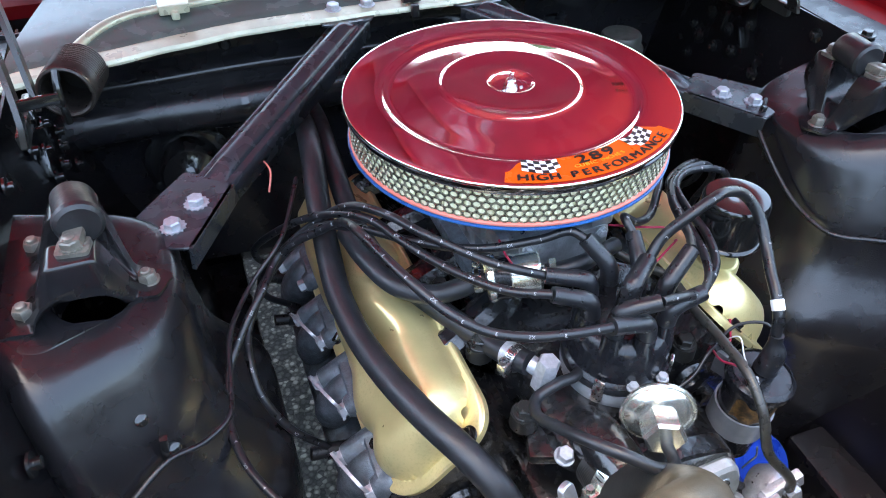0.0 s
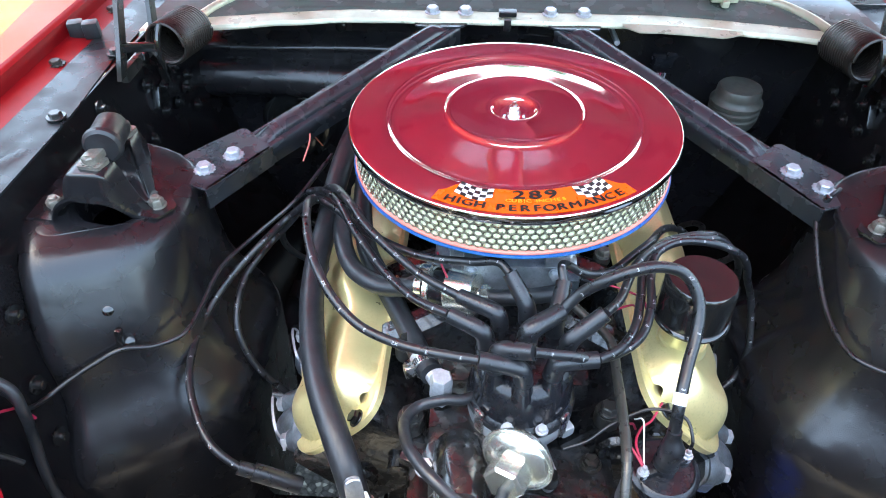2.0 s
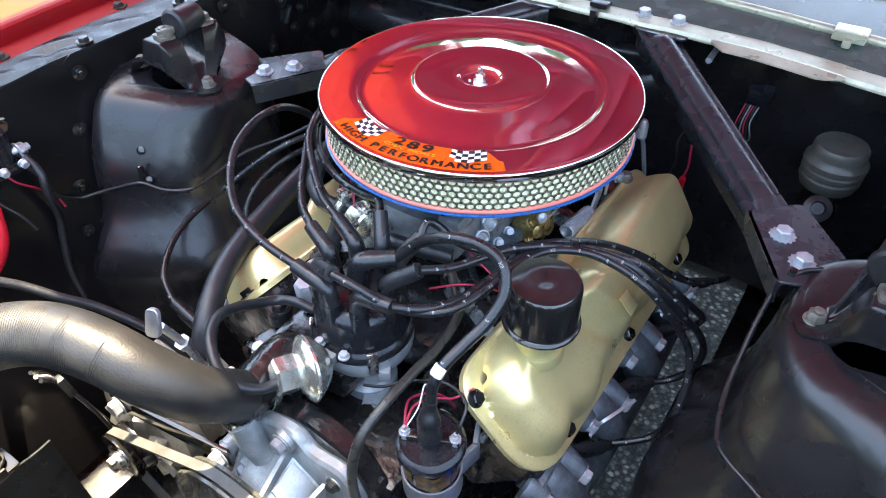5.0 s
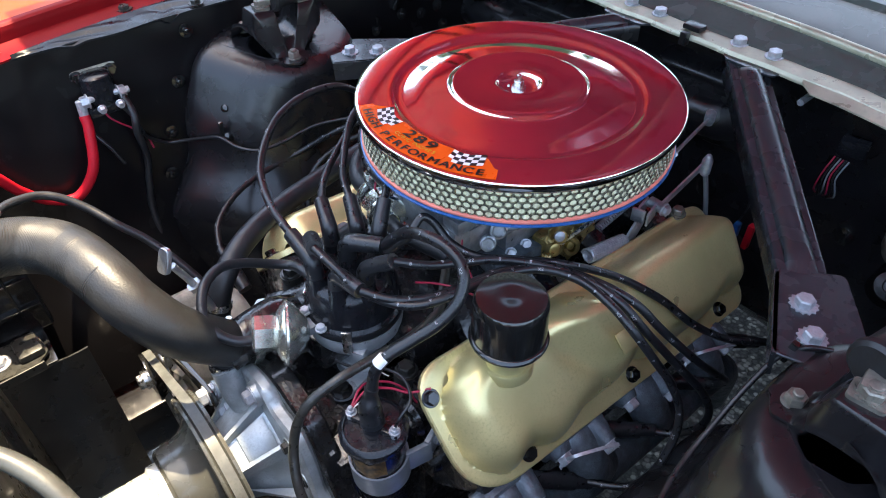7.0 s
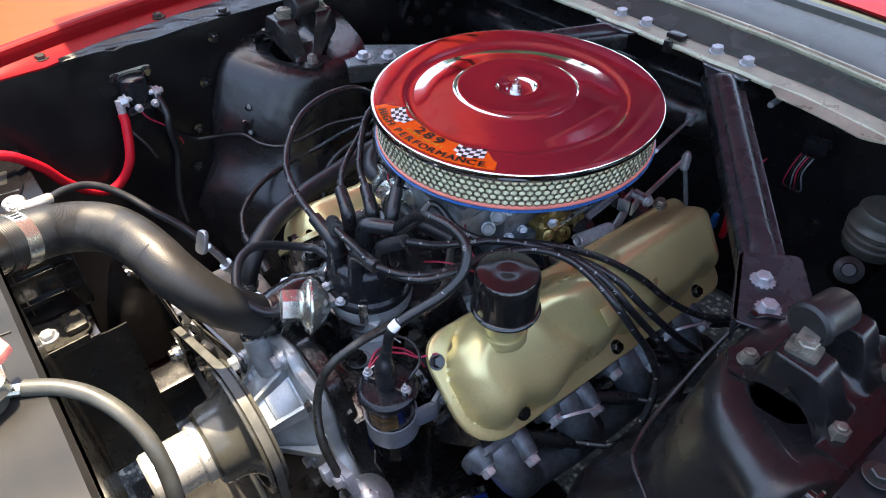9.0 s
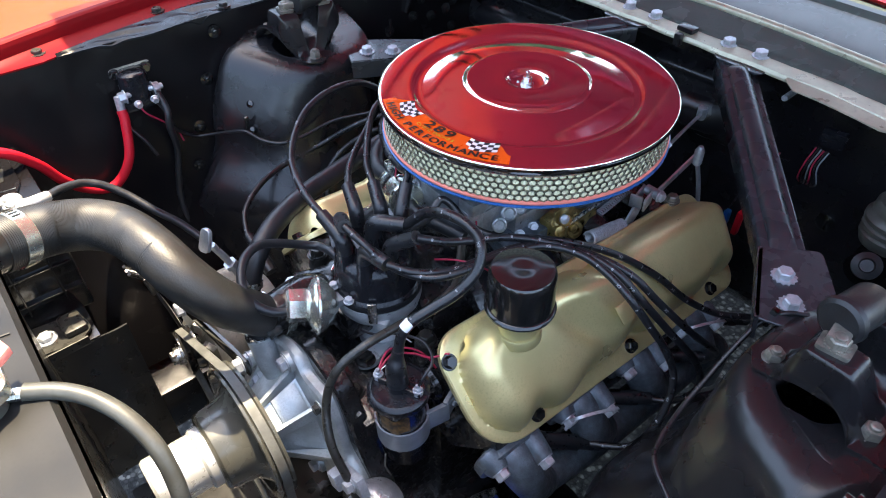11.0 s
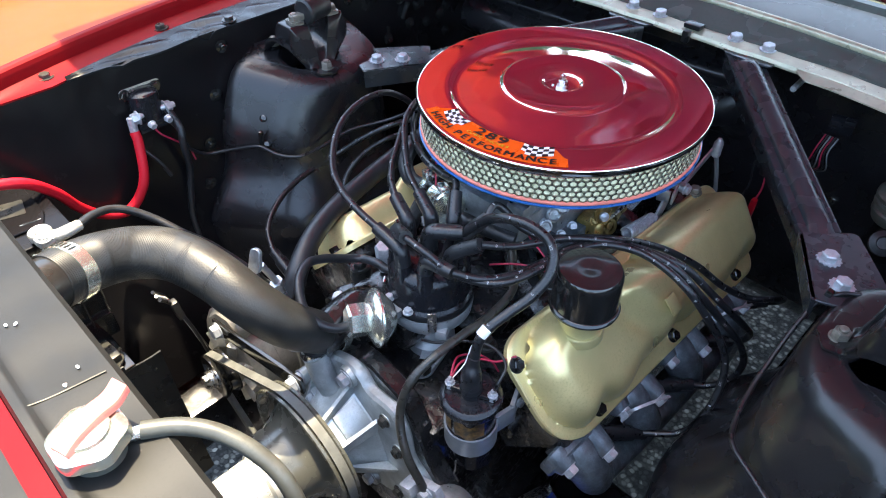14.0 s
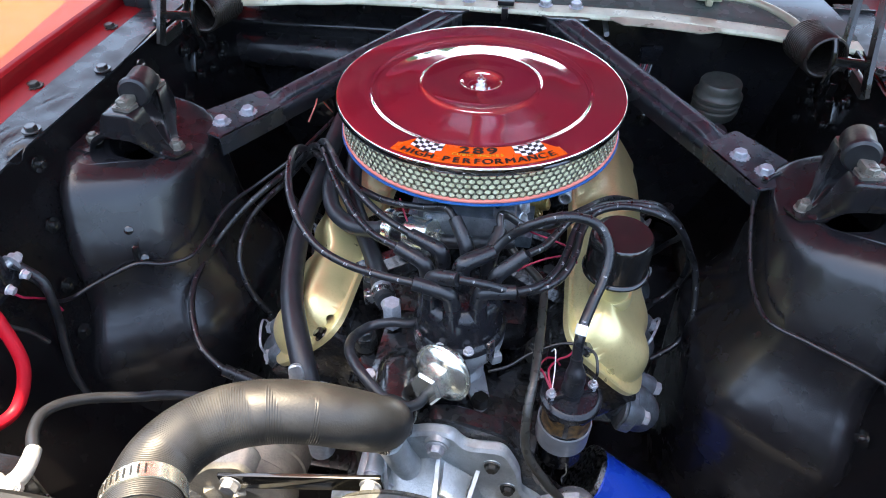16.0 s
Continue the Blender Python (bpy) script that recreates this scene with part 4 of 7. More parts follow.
def make_cover(name, mirror, group):
    mx = (lambda q: mirror_cover(q)) if mirror else (lambda q: q)
    base = (0.22, -0.03, 0.72)
    th = thing(name, (-base[0] + 0.008, base[1] - 0.018, base[2]) if mirror else base, "gold painted rocker cover bolted to the cylinder head", "rocker cover", group)
    out = round_poly([(U0, V0), (U1, V0), (U1, V1), (U0, V1)], [0.046, 0.034, 0.034, 0.072], 10)
    # flange plate with rolled edge
    rings = []
    for inset, h in ((0.0, -0.006), (0.0, 0.0015), (0.002, 0.0032), (0.006, 0.0034)):
        c = Vector(((U0 + U1) / 2, (V0 + V1) / 2))
        rg = []
        for p in out:
            s = Vector((max(-1, min(1, (p.x - c.x) / ((U1 - U0) / 2))), max(-1, min(1, (p.y - c.y) / ((V1 - V0) / 2)))))
            q = Vector((p.x - inset * s.x, p.y - inset * s.y))
            rg.append(cover_point(q.x, q.y, h))
        rings.append(rg)
    part("flange", mx(Geo().rings(rings, True, True)), M_GOLD, th)
    # dome
    def dome(a, b):
        u = U0 + 0.010 + (U1 - U0 - 0.020) * a
        v = V0 + 0.006 + (V1 - V0 - 0.010) * b
        # pull the sheet's corners inside the rounded flange
        cu, cv = (a - 0.5) * 2, (b - 0.5) * 2
        k = max(0.0, abs(cu) - 0.84) * max(0.0, abs(cv) - 0.5) * 0.62
        u -= math.copysign(k * 0.6, cu)
        v -= math.copysign(k * 0.35, cv)
        return cover_point(u, v, 0.0036 + cover_height(u, v))
    part("dome", mx(Geo().grid(dome, 170, 76)), M_GOLD, th, "", 60)
    for (u, v) in ((-0.207, 0.0), (-0.019, 0.0), (0.175, 0.0), (-0.285, -0.117)):
        p = cover_point(u, v, 0.0036)
        part("bolt", mx(Geo().hexhead(p, (0.707, 0, 0.707), 0.0082, 0.007, 0.0108)), M_BLACK_GLOSS, th, "black hexagon bolt")
    return th


def mirror_cover(geo):
    g = Geo()
    g.v = [(-x + 0.006, y - 0.012, z - 0.024) for x, y, z in geo.v]
    g.f = [tuple(reversed(q)) for q in geo.f]
    return g


cover_r = make_cover("rocker_cover", False, "rocker covers")
cover_l = make_cover("rocker_cover", True, "rocker covers")
# filler neck, breather cap
g = Geo().lathe([(0.0300, 0.798), (0.0298, 0.8085), (0.0278, 0.8115), (0.0250, 0.8120), (0.0238, 0.815), (0.0230, 0.856)], pose(0.206, -0.200, 0), 36)
part("filler_neck", g, M_GOLD, cover_r)
g = Geo()
g.box((0.022, 0.026, 0.002), Matrix.Translation(cover_point(-0.055, -0.065, 0.068)) @ frame_of((0.707, 0, 0.707)).to_4x4(), 0.0005)
part("wire_clip", g, M_GOLD, cover_r)
breather = thing("breather_cap", (0.207, -0.200, 0.836), "gloss black oil breather cap on the filler neck", "breather cap")
part("shell", Geo().lathe([(0.040, 0.854), (0.0405, 0.858), (0.0396, 0.899), (0.0388, 0.9050), (0.0362, 0.9083), (0.0320, 0.9090), (0.012, 0.9085), (0.006, 0.9076), (0.0, 0.9074)], pose(0.206, -0.200, 0), 48), M_BLACK_GLOSS, breather)
part("rim", Geo().lathe([(0.020, 0.846), (0.0405, 0.8470), (0.0428, 0.8485), (0.0433, 0.8515), (0.0415, 0.8542), (0.0400, 0.8548)], pose(0.206, -0.200, 0), 48), M_BLACK_GLOSS, breather)

# ---- block, heads, intake, front cover ----
block = thing("engine_block", (0, 0, 0.45), "black painted engine block with its cylinder heads", "engine block")
g = Geo().box((0.30, 0.56, 0.30), pose(0, 0.0, 0.50), 0.01)
part("block", g, M_BLOCK, block)
g = Geo().box((0.25, 0.15, 0.34), pose(0.01, -0.315, 0.520), 0.02).box((0.09, 0.07, 0.03), pose(0.092, -0.335, 0.674, 0, 0, 25), 0.012).box((0.07, 0.05, 0.03), pose(-0.03, -0.365, 0.674, 0, 0, -15), 0.012)
g.tube([(-0.10, -0.385, 0.690), (-0.03, -0.388, 0.712), (0.05, -0.386, 0.716), (0.115, -0.384, 0.690)], 0.010, 10)
part("front_housing", g, M_BLOCK, block)
for (x, y, z) in ((0.105, -0.300, 0.690), (0.080, -0.368, 0.690), (-0.005, -0.365, 0.690)):
    part("bolt", Geo().hexhead((x, y, z), (0, -0.1, 1), 0.0105, 0.009, 0.013), M_OLIVE, block)
part("oil_pan", Geo().box((0.36, 0.62, 0.20), pose(0.0, -0.04, 0.30), 0.03), M_BLOCK, block)
for s in (-1, 1):
    dy = -0.020 if s < 0 else 0.0
    m = pose(s * 0.158, -0.03 + dy, 0.680 if s > 0 else 0.658, math.degrees(-PITCH) * 0.9, 45 * s, 0)
    hd = part("cylinder_head", Geo().box((0.150, 0.50, 0.13), m, 0.008), M_BLOCK, block)
    for k in range(4):
        part("port_boss", Geo().box((0.02, 0.05, 0.06), m @ pose(0.078, -0.18 + 0.12 * k, -0.02), 0.006), M_BLOCK, hd)
    # ports and casting bosses at the head's front end
    q = Geo().lathe([(0.024, 0), (0.026, 0.005), (0.022, 0.012), (0.014, 0.009), (0.012, 0.002)], m @ at((-0.03, -0.25, -0.01), (0, -1, 0)), 20)
    q.lathe([(0.013, 0), (0.013, 0.014), (0.009, 0.015)], m @ at((0.035, -0.25, -0.02), (0, -1, 0)), 14)
    part("front_boss", q, M_BLOCK, hd)

intake = thing("intake_manifold", (0, 0, 0.74), "black painted intake manifold between the heads", "intake manifold")
g = Geo().box((0.20, 0.46, 0.06), pose(0, -0.02, 0.745), 0.012)
part("casting", g, M_BLOCK, intake, "lumpy gloss black casting")
for k in range(4):
    for s in (-1, 1):
        y = -0.17 + 0.115 * k
        g = Geo().tube([(s * 0.02, y * 0.5, 0.765), (s * 0.07, y * 0.85, 0.775), (s * 0.135, y, 0.755), (s * 0.165, y, 0.735)], 0.026, 10)
        part("runner", g, M_BLOCK, intake)
part("water_crossover", Geo().box((0.12, 0.14, 0.05), pose(-0.03, -0.27, 0.745), 0.015), M_BLOCK, intake)
for (x, y, z) in ((-0.108, -0.300, 0.772), (-0.120, -0.205, 0.785), (0.118, -0.275, 0.765), (0.125, -0.15, 0.78), (-0.13, -0.10, 0.782)):
    part("bolt", Geo().lathe([(0.016, z - 0.02), (0.015, z - 0.001)], pose(x, y, 0), 14).hexhead((x, y, z), (0, 0, 1), 0.0105, 0.009, 0.013), M_OLIVE, intake)

# thermostat housing and heater elbow
thermo = thing("thermostat_housing", (-0.05, -0.36, 0.74), "black thermostat housing in front of the intake", "thermostat housing")
g = Geo().lathe([(0.040, 0.735), (0.041, 0.752), (0.036, 0.764), (0.020, 0.772)], pose(-0.052, -0.335, 0), 24)
g.tube([(-0.052, -0.335, 0.755), (-0.050, -0.36, 0.768), (-0.046, -0.40, 0.768), (-0.044, -0.43, 0.762)], lambda k: 0.030 - 0.004 * k, 18)
g.box((0.11, 0.05, 0.016), pose(-0.06, -0.335, 0.742, 0, 0, -20), 0.006)
part("housing", g, M_BLOCK, thermo)
for (x, y, z) in ((-0.088, -0.355, 0.757), (-0.012, -0.322, 0.752)):
    part("bolt", Geo().hexhead((x, y, z), (0, -0.2, 1), 0.0092, 0.009, 0.0112), M_ZINC, thermo)

pump = thing("water_pump", (0.03, -0.43, 0.62), "cast aluminium water pump on a black timing cover", "water pump")
front = Matrix(((1, 0, 0, 0), (0, 0, 1, 0), (0, 1, 0, 0), (0, 0, 0, 1)))   # plan (x, z, y)
spin = Matrix(((1, 0, 0, 0), (0, 0, -1, 0), (0, 1, 0, 0), (0, 0, 0, 1)))   # turns a lathe's axis forward
outl = [(-0.085, 0.440), (-0.100, 0.560), (-0.070, 0.680), (-0.045, 0.735), (0.02, 0.757), (0.095, 0.738), (0.120, 0.690), (0.140, 0.640), (0.180, 0.595), (0.150, 0.530), (0.12, 0.44)]
g = Geo().prism(round_poly(outl, 0.02), -0.402, -0.375, front, 0.003)
part("timing_cover", g, M_BLOCK, pump, "black painted timing cover")
g = Geo().prism(round_poly([(-0.085, 0.560), (-0.060, 0.690), (-0.040, 0.735), (0.000, 0.752), (0.027, 0.752), (0.042, 0.728), (0.092, 0.733), (0.112, 0.690), (0.118, 0.640), (0.145, 0.620), (0.168, 0.585), (0.130, 0.540), (0.095, 0.528), (0.02, 0.495), (-0.06, 0.52)], 0.014, 4), -0.420, -0.402, front, 0.004)
part("flange", g, M_PUMP, pump, "bright cast flange")
# pedestal of the bearing: flat facets with standing webs, then a round neck
rear = [(-0.070, 0.600), (-0.050, 0.685), (0.012, 0.702), (0.056, 0.668), (0.078, 0.600), (0.050, 0.535), (-0.045, 0.535)]
tipo = [(-0.056, 0.605), (-0.040, 0.655), (0.014, 0.684), (0.048, 0.662), (0.034, 0.600), (0.014, 0.565), (-0.044, 0.570)]
g = Geo().rings([[(x, -0.418, z) for x, z in rear], [(x, -0.474, z) for x, z in tipo]], False, True)
g.lathe([(0.036, 0.40), (0.036, 0.484), (0.024, 0.486)], Matrix.Translation((-0.02, 0, 0.605)) @ spin, 32)
part("pedestal", g, M_PUMP, pump, "cast pump neck with flat facets", 25)
pn = [Vector(q) for q in ((0.018, -0.425, 0.6985), (0.051, -0.425, 0.673), (0.046, -0.462, 0.6675), (0.019, -0.462, 0.688))]
up = Vector((0.55, 0.1, 0.83)).normalized()
part("facet_panel", Geo().rings([[q for q in pn], [q + up * 0.0035 for q in pn], [q * 0.9 + sum(pn, Vector()) * 0.025 + up * 0.0045 for q in pn]], False, True), M_PUMP, pump)
for (ra, rb, tip) in (((0.012, 0.690), (0.012, 0.722), (0.015, 0.686)), ((0.056, 0.655), (0.062, 0.686), (0.049, 0.664)), ((0.078, 0.60), (0.100, 0.600), (0.036, 0.600)), ((-0.050, 0.68), (-0.060, 0.705), (-0.041, 0.656))):
    d = (Vector((rb[0] - ra[0], 0, rb[1] - ra[1]))).normalized().cross(Vector((0, 1, 0))) * 0.0026
    quad = [Vector((ra[0], -0.416, ra[1])), Vector((rb[0], -0.416, rb[1])), Vector((tip[0] * 1.02, -0.476, tip[1] + 0.006)), Vector((tip[0], -0.476, tip[1] - 0.012))]
    part("web", Geo().rings([[q - d for q in quad], [q + d for q in quad]], True, True), M_PUMP, pump)
g = Geo().tube([(-0.018, -0.425, 0.670), (-0.030, -0.432, 0.700), (-0.044, -0.434, 0.742)], 0.0175, 16)
g.tube([(-0.020, -0.430, 0.625), (-0.065, -0.432, 0.610), (-0.125, -0.430, 0.575)], 0.020, 16)
part("outlet", g, M_PUMP, pump, "round cast outlets")
for (x, y, z) in ((-0.066, -0.452, 0.687), (-0.050, -0.440, 0.664), (-0.082, -0.446, 0.655)):
    part("boss", Geo().lathe([(0.0125, 0), (0.0115, 0.045)], at((x, -0.405, z), (0, -1, 0)), 16), M_PUMP, pump)
    part("bolt", Geo().hexhead((x, -0.450, z), (0, -1, 0.1), 0.0100, 0.009, 0.0125), M_ZINC, pump)
for (x, z) in ((0.010, 0.733), (0.078, 0.702), (0.100, 0.655), (0.036, 0.521), (0.095, 0.548), (0.140, 0.600), (-0.07, 0.55)):
    big = x < 0.05
    part("boss", Geo().lathe([(0.017, 0), (0.0155, 0.012)] if big else [(0.013, 0), (0.0115, 0.007)], at((x, -0.414, z), (0, -1, 0)), 18), M_PUMP, pump)
    part("bolt", Geo().hexhead((x, -0.426 if big else -0.421, z), (0, -1, 0), 0.0100 if big else 0.0078, 0.009 if big else 0.006, 0.0125 if big else 0.010), M_ZINC if big else M_CLIP, pump)

# pulley, hub and belt
PX, PZ = -0.020, 0.605
lay = Matrix.Translation((PX, 0, PZ)) @ spin
pulley = thing("fan_pulley", (PX, -0.53, PZ), "bell-shaped olive grey pulley with a bright hub on the pump", "pulley")
g = Geo().lathe([(0.046, 0.551), (0.053, 0.550), (0.0575, 0.546), (0.0590, 0.538), (0.0600, 0.526), (0.0630, 0.514), (0.0690, 0.504), (0.0780, 0.497), (0.0860, 0.493), (0.0910, 0.492), (0.0935, 0.494), (0.0955, 0.500), (0.0990, 0.5015), (0.1035, 0.5005), (0.1045, 0.497), (0.095, 0.490), (0.095, 0.486), (0.1045, 0.479), (0.1040, 0.475), (0.092, 0.474), (0.03, 0.476)], lay, 72)
part("dish", g, M_PULLEY, pulley)
part("hub", Geo().lathe([(0.044, 0.546), (0.0450, 0.552), (0.0450, 0.562), (0.0430, 0.564), (0.0400, 0.566), (0.0400, 0.628), (0.037, 0.632), (0.012, 0.632)], lay, 44), M_HUB, pulley, "bright machined hub")

alt = thing("alternator", (-0.26, -0.45, 0.50), "dusty beige alternator low beside the pulley", "alternator")
AX, AZ = -0.272, 0.545
ala = Matrix.Translation((AX, 0, AZ)) @ spin
g = Geo().lathe([(0.02, 0.32), (0.070, 0.325), (0.076, 0.335), (0.076, 0.38), (0.073, 0.382), (0.073, 0.41), (0.076, 0.412), (0.076, 0.442), (0.066, 0.455), (0.03, 0.460)], ala, 40)
part("body", g, M_ALT, alt)
g = Geo().lathe([(0.030, 0.471), (0.041, 0.473), (0.041, 0.477), (0.034, 0.487), (0.041, 0.497), (0.041, 0.501), (0.030, 0.502), (0.020, 0.498), (0.0, 0.498)], ala, 36)
part("pulley", g, M_BLACK_GLOSS, alt)
part("nut", Geo().lathe([(0.020, 0), (0.020, 0.005), (0.016, 0.006), (0.016, 0.012)], at((AX, -0.498, AZ), (0, -1, 0)), 24).hexhead((AX, -0.509, AZ), (0, -1, 0), 0.012, 0.010), M_STEEL, alt)
for a in range(10):
    ca, sa = math.cos(a * math.pi / 5), math.sin(a * math.pi / 5)
    part("fan_blade", Geo().box((0.030, 0.010, 0.016), Matrix.Translation((AX + 0.056 * ca, -0.463, AZ + 0.056 * sa)) @ pose(0, 0, 0, 0, -36 * a, 0) @ pose(0, 0, 0, 30, 0, 0), 0.001), M_ALT, alt)
g = Geo().prism(round_poly([(-0.335, 0.560), (-0.330, 0.620), (-0.285, 0.668), (-0.235, 0.680), (-0.222, 0.655), (-0.255, 0.600), (-0.260, 0.560)], 0.012), -0.462, -0.425, front, 0.006)
part("ear", g, M_ALT, alt, "beige cast ear")
g = Geo().prism(round_poly([(-0.395, 0.515), (-0.380, 0.580), (-0.320, 0.640), (-0.30, 0.60), (-0.33, 0.50)], 0.02), -0.450, -0.34, front, 0.01)
part("end_frame", g, M_ALT, alt, "beige cast end frame")

belt = Geo()
def arc(cx, cz, r, a0, a1, n=18):
    return [(cx + r * math.cos(radians(a0 + (a1 - a0) * i / n)), cz + r * math.sin(radians(a0 + (a1 - a0) * i / n))) for i in range(n + 1)]
loop = arc(AX, AZ, 0.039, 122, 235) + arc(0.02, 0.33, 0.075, 235, 340) + arc(PX, PZ, 0.1035, -15, 118, 30)
sec = [(-0.0062, 0.002), (0.0062, 0.002), (0.0042, -0.006), (-0.0042, -0.006)]
rg = []
nl = len(loop)
for i, (x, z) in enumerate(loop):
    xa, za = loop[i - 1]
    xb, zb = loop[(i + 1) % nl]
    t = Vector((xb - xa, zb - za)).normalized()
    nrm = Vector((-t.y, t.x))
    rg.append([(x - nrm.x * b, -0.488 + a, z - nrm.y * b) for a, b in sec])
rg.append(rg[0])
belt.rings(rg, False, False)
solo("fan_belt", belt, M_BELT, "pale worn rubber fan belt round the pulleys", "fan belt")

# ---- exhaust manifolds, plugs ----
def exhaust(s):
    ex = thing("exhaust_manifold", (s * 0.32, 0, 0.50), "rough grey cast iron exhaust manifold under the head", "exhaust manifold", "exhaust manifolds")
    ports = (-0.250, -0.125, 0.0, 0.125) if s > 0 else (-0.232, -0.110, 0.012, 0.134)
    ax_ = Vector((s * 0.92, 0, -0.32)).normalized()
    for k, y in enumerate(ports):
        # a stout cast runner that bends down and back into the log
        g = Geo().tube([(s * 0.236, y, 0.652), (s * 0.262, y + 0.002, 0.640), (s * 0.280, y + 0.010, 0.612), (s * 0.282, y + 0.030, 0.572), (s * 0.272, y + 0.062, 0.545)], lambda t: 0.0295 - 0.004 * t, 18)
        part("runner", g, M_IRON, ex)
        part("port_flange", Geo().prism(round_poly([(-0.049, -0.016), (-0.030, -0.030), (0.030, -0.030), (0.049, -0.016), (0.049, 0.018), (0.030, 0.028), (-0.030, 0.028), (-0.049, 0.018)], 0.010), -0.010, 0.010, at((s * 0.252, y, 0.648), (s * 0.92, 0, -0.25), (0, 0, 1)) , 0.003), M_IRON, ex)
        for e, ln in ((-0.030, 0.014), (0.030, 0.036)):
            p0 = Vector((s * 0.258, y + e, 0.655))
            part("boss", Geo().lathe([(0.021, -0.012), (0.0195, 0.0), (0.0150, ln - 0.003), (0.0135, ln)], at(p0, ax_), 18), M_IRON, ex)
            part("bolt", Geo().hexhead(p0 + ax_ * ln, ax_, 0.0105, 0.010, 0.0128), M_ZINC, ex)
        if k in ((1, 3) if s > 0 else (0, 1, 2)):
            a, b = Vector((s * 0.258, y - 0.030, 0.655)) + ax_ * 0.022, Vector((s * 0.258, y + 0.030, 0.655)) + ax_ * 0.044
            m_ = Vector((s * 0.010, 0, 0.024))
            path = spline([a + Vector((0, -0.012, -0.005)), a + Vector((0, -0.005, 0.006)), a + m_ * 0.9, (a + b) / 2 + m_ * 1.05, b + m_ * 0.8, b + Vector((0, 0.002, 0.006)), b + Vector((s * 0.003, 0.011, -0.004))], 4)
            q = Geo().rings([[p + ax_ * w + Vector((0, 0, h)) for w, h in ((-0.0021, -0.0005), (0.0021, -0.0005), (0.0021, 0.0005), (-0.0021, 0.0005))] for p in path], True, True)
            part("locking_tab", q, M_ZINC, ex, "bent bright locking tab")
    g = Geo().tube([(s * 0.268, ports[0] + 0.05, 0.550), (s * 0.272, -0.10, 0.540), (s * 0.272, 0.08, 0.530), (s * 0.268, 0.20, 0.515), (s * 0.262, 0.27, 0.46), (s * 0.25, 0.30, 0.36)], 0.031, 16)
    part("log", g, M_IRON, ex)


exhaust(1)
exhaust(-1)


# ---- leads, hoses and the things round the engine ----
def lead(name, points, r, mat_, label, category="wire", group="", marks=0.0, seg=14, smooth=8, code="3"):
    """A flexible lead or hose through the points; marks: the distance between its printed marks."""
    th = solo(name, Geo().tube(points, r, seg, smooth), mat_, label, category, group)
    if marks:
        L = spline(points, 10)
        run, nxt, k = 0.0, marks * 0.5, 0
        g = Geo()
        for a, b in zip(L, L[1:]):
            run += (b - a).length
            if run >= nxt:
                nxt += marks
                k += 1
                t = (b - a).normalized()
                side = t.cross(Vector((0.25 * math.sin(k * 2.3), -0.75, 0.65))).normalized()
                out = side.cross(t).normalized()
                if out.z < 0:
                    out = -out
                word = "XS" if k % 3 == 0 else code
                for n_, ch in enumerate(word):
                    corners, faces = glyph(ch, 0.0052)
                    move = (n_ - (len(word) - 1) / 2) * 0.0034
                    g.add([b + t * (p.x * 1.1 + move) + side * (p.y - 0.0019) + out * (r * math.sqrt(max(0.1, 1 - ((p.y - 0.0019) / r) ** 2)) + 0.0003) for p in corners], faces)
        tagged(part("printed_mark", g, M_PRINT, th, "small white print on the sheath"), kind="stuff")
    return th


def band(center, direction, r, w=0.012, mat_=None, parent=None, name="hose_clamp", screw=True, tail=0.0):
    """A slotted worm-drive hose clamp."""
    m = at(center, direction)
    g = Geo().lathe([(r, -w / 2), (r + 0.0018, -w / 2), (r + 0.0018, w / 2), (r, w / 2)], m, 28, False, False)
    ob = part(name, g, mat_ or M_STEEL, parent, "bright steel hose clamp" if parent else "")
    if screw:
        s = Geo().box((0.012, 0.016, w * 1.1), m @ pose(r + 0.006, 0, 0), 0.002)
        s.hexhead(m @ Vector((r + 0.007, 0.008, 0)), m.to_3x3() @ Vector((0, 1, 0)), 0.005, 0.006)
        part("screw_housing", s, mat_ or M_STEEL, ob)
        n = 9
        for k in range(n):
            a = radians(35 + k * 9)
            q = Geo().box((0.0008, 0.0014, w * 0.6), m @ pose((r + 0.0021) * math.cos(a), (r + 0.0021) * math.sin(a), 0, 0, 0, math.degrees(a)), 0)
            part("slot", q, M_INK, ob)
    return ob


# distributor
DX, DY = 0.014, -0.276
dist = thing("distributor", (DX, DY, 0.70), "distributor with black cap and grey alloy body", "distributor")
dm = pose(DX, DY, 0)
g = Geo().lathe([(0.034, 0.680), (0.035, 0.695), (0.035, 0.706), (0.030, 0.709), (0.0275, 0.712), (0.0275, 0.742), (0.030, 0.748), (0.042, 0.753), (0.0530, 0.760), (0.0580, 0.768), (0.0600, 0.781), (0.0590, 0.7875), (0.05, 0.789)], dm, 48)
g.box((0.016, 0.020, 0.016), pose(DX + 0.050, DY - 0.026, 0.768, 0, 0, 30), 0.004)
part("body", g, M_DIST, dist, "grey cast body")
g = Geo().lathe([(0.055, 0.788), (0.0585, 0.789), (0.0600, 0.792), (0.0600, 0.801), (0.0585, 0.803), (0.0560, 0.8055), (0.0548, 0.830), (0.0530, 0.842), (0.048, 0.850), (0.036, 0.856), (0.0, 0.858)], dm, 48)
cap = part("cap", g, M_CAP, dist, "black moulded cap")
g = Geo().lathe([(0.0600, 0.7905), (0.0606, 0.792), (0.0606, 0.7985), (0.0600, 0.800)], dm, 48, False, False)
part("rim", g, M_RUBBER, cap)
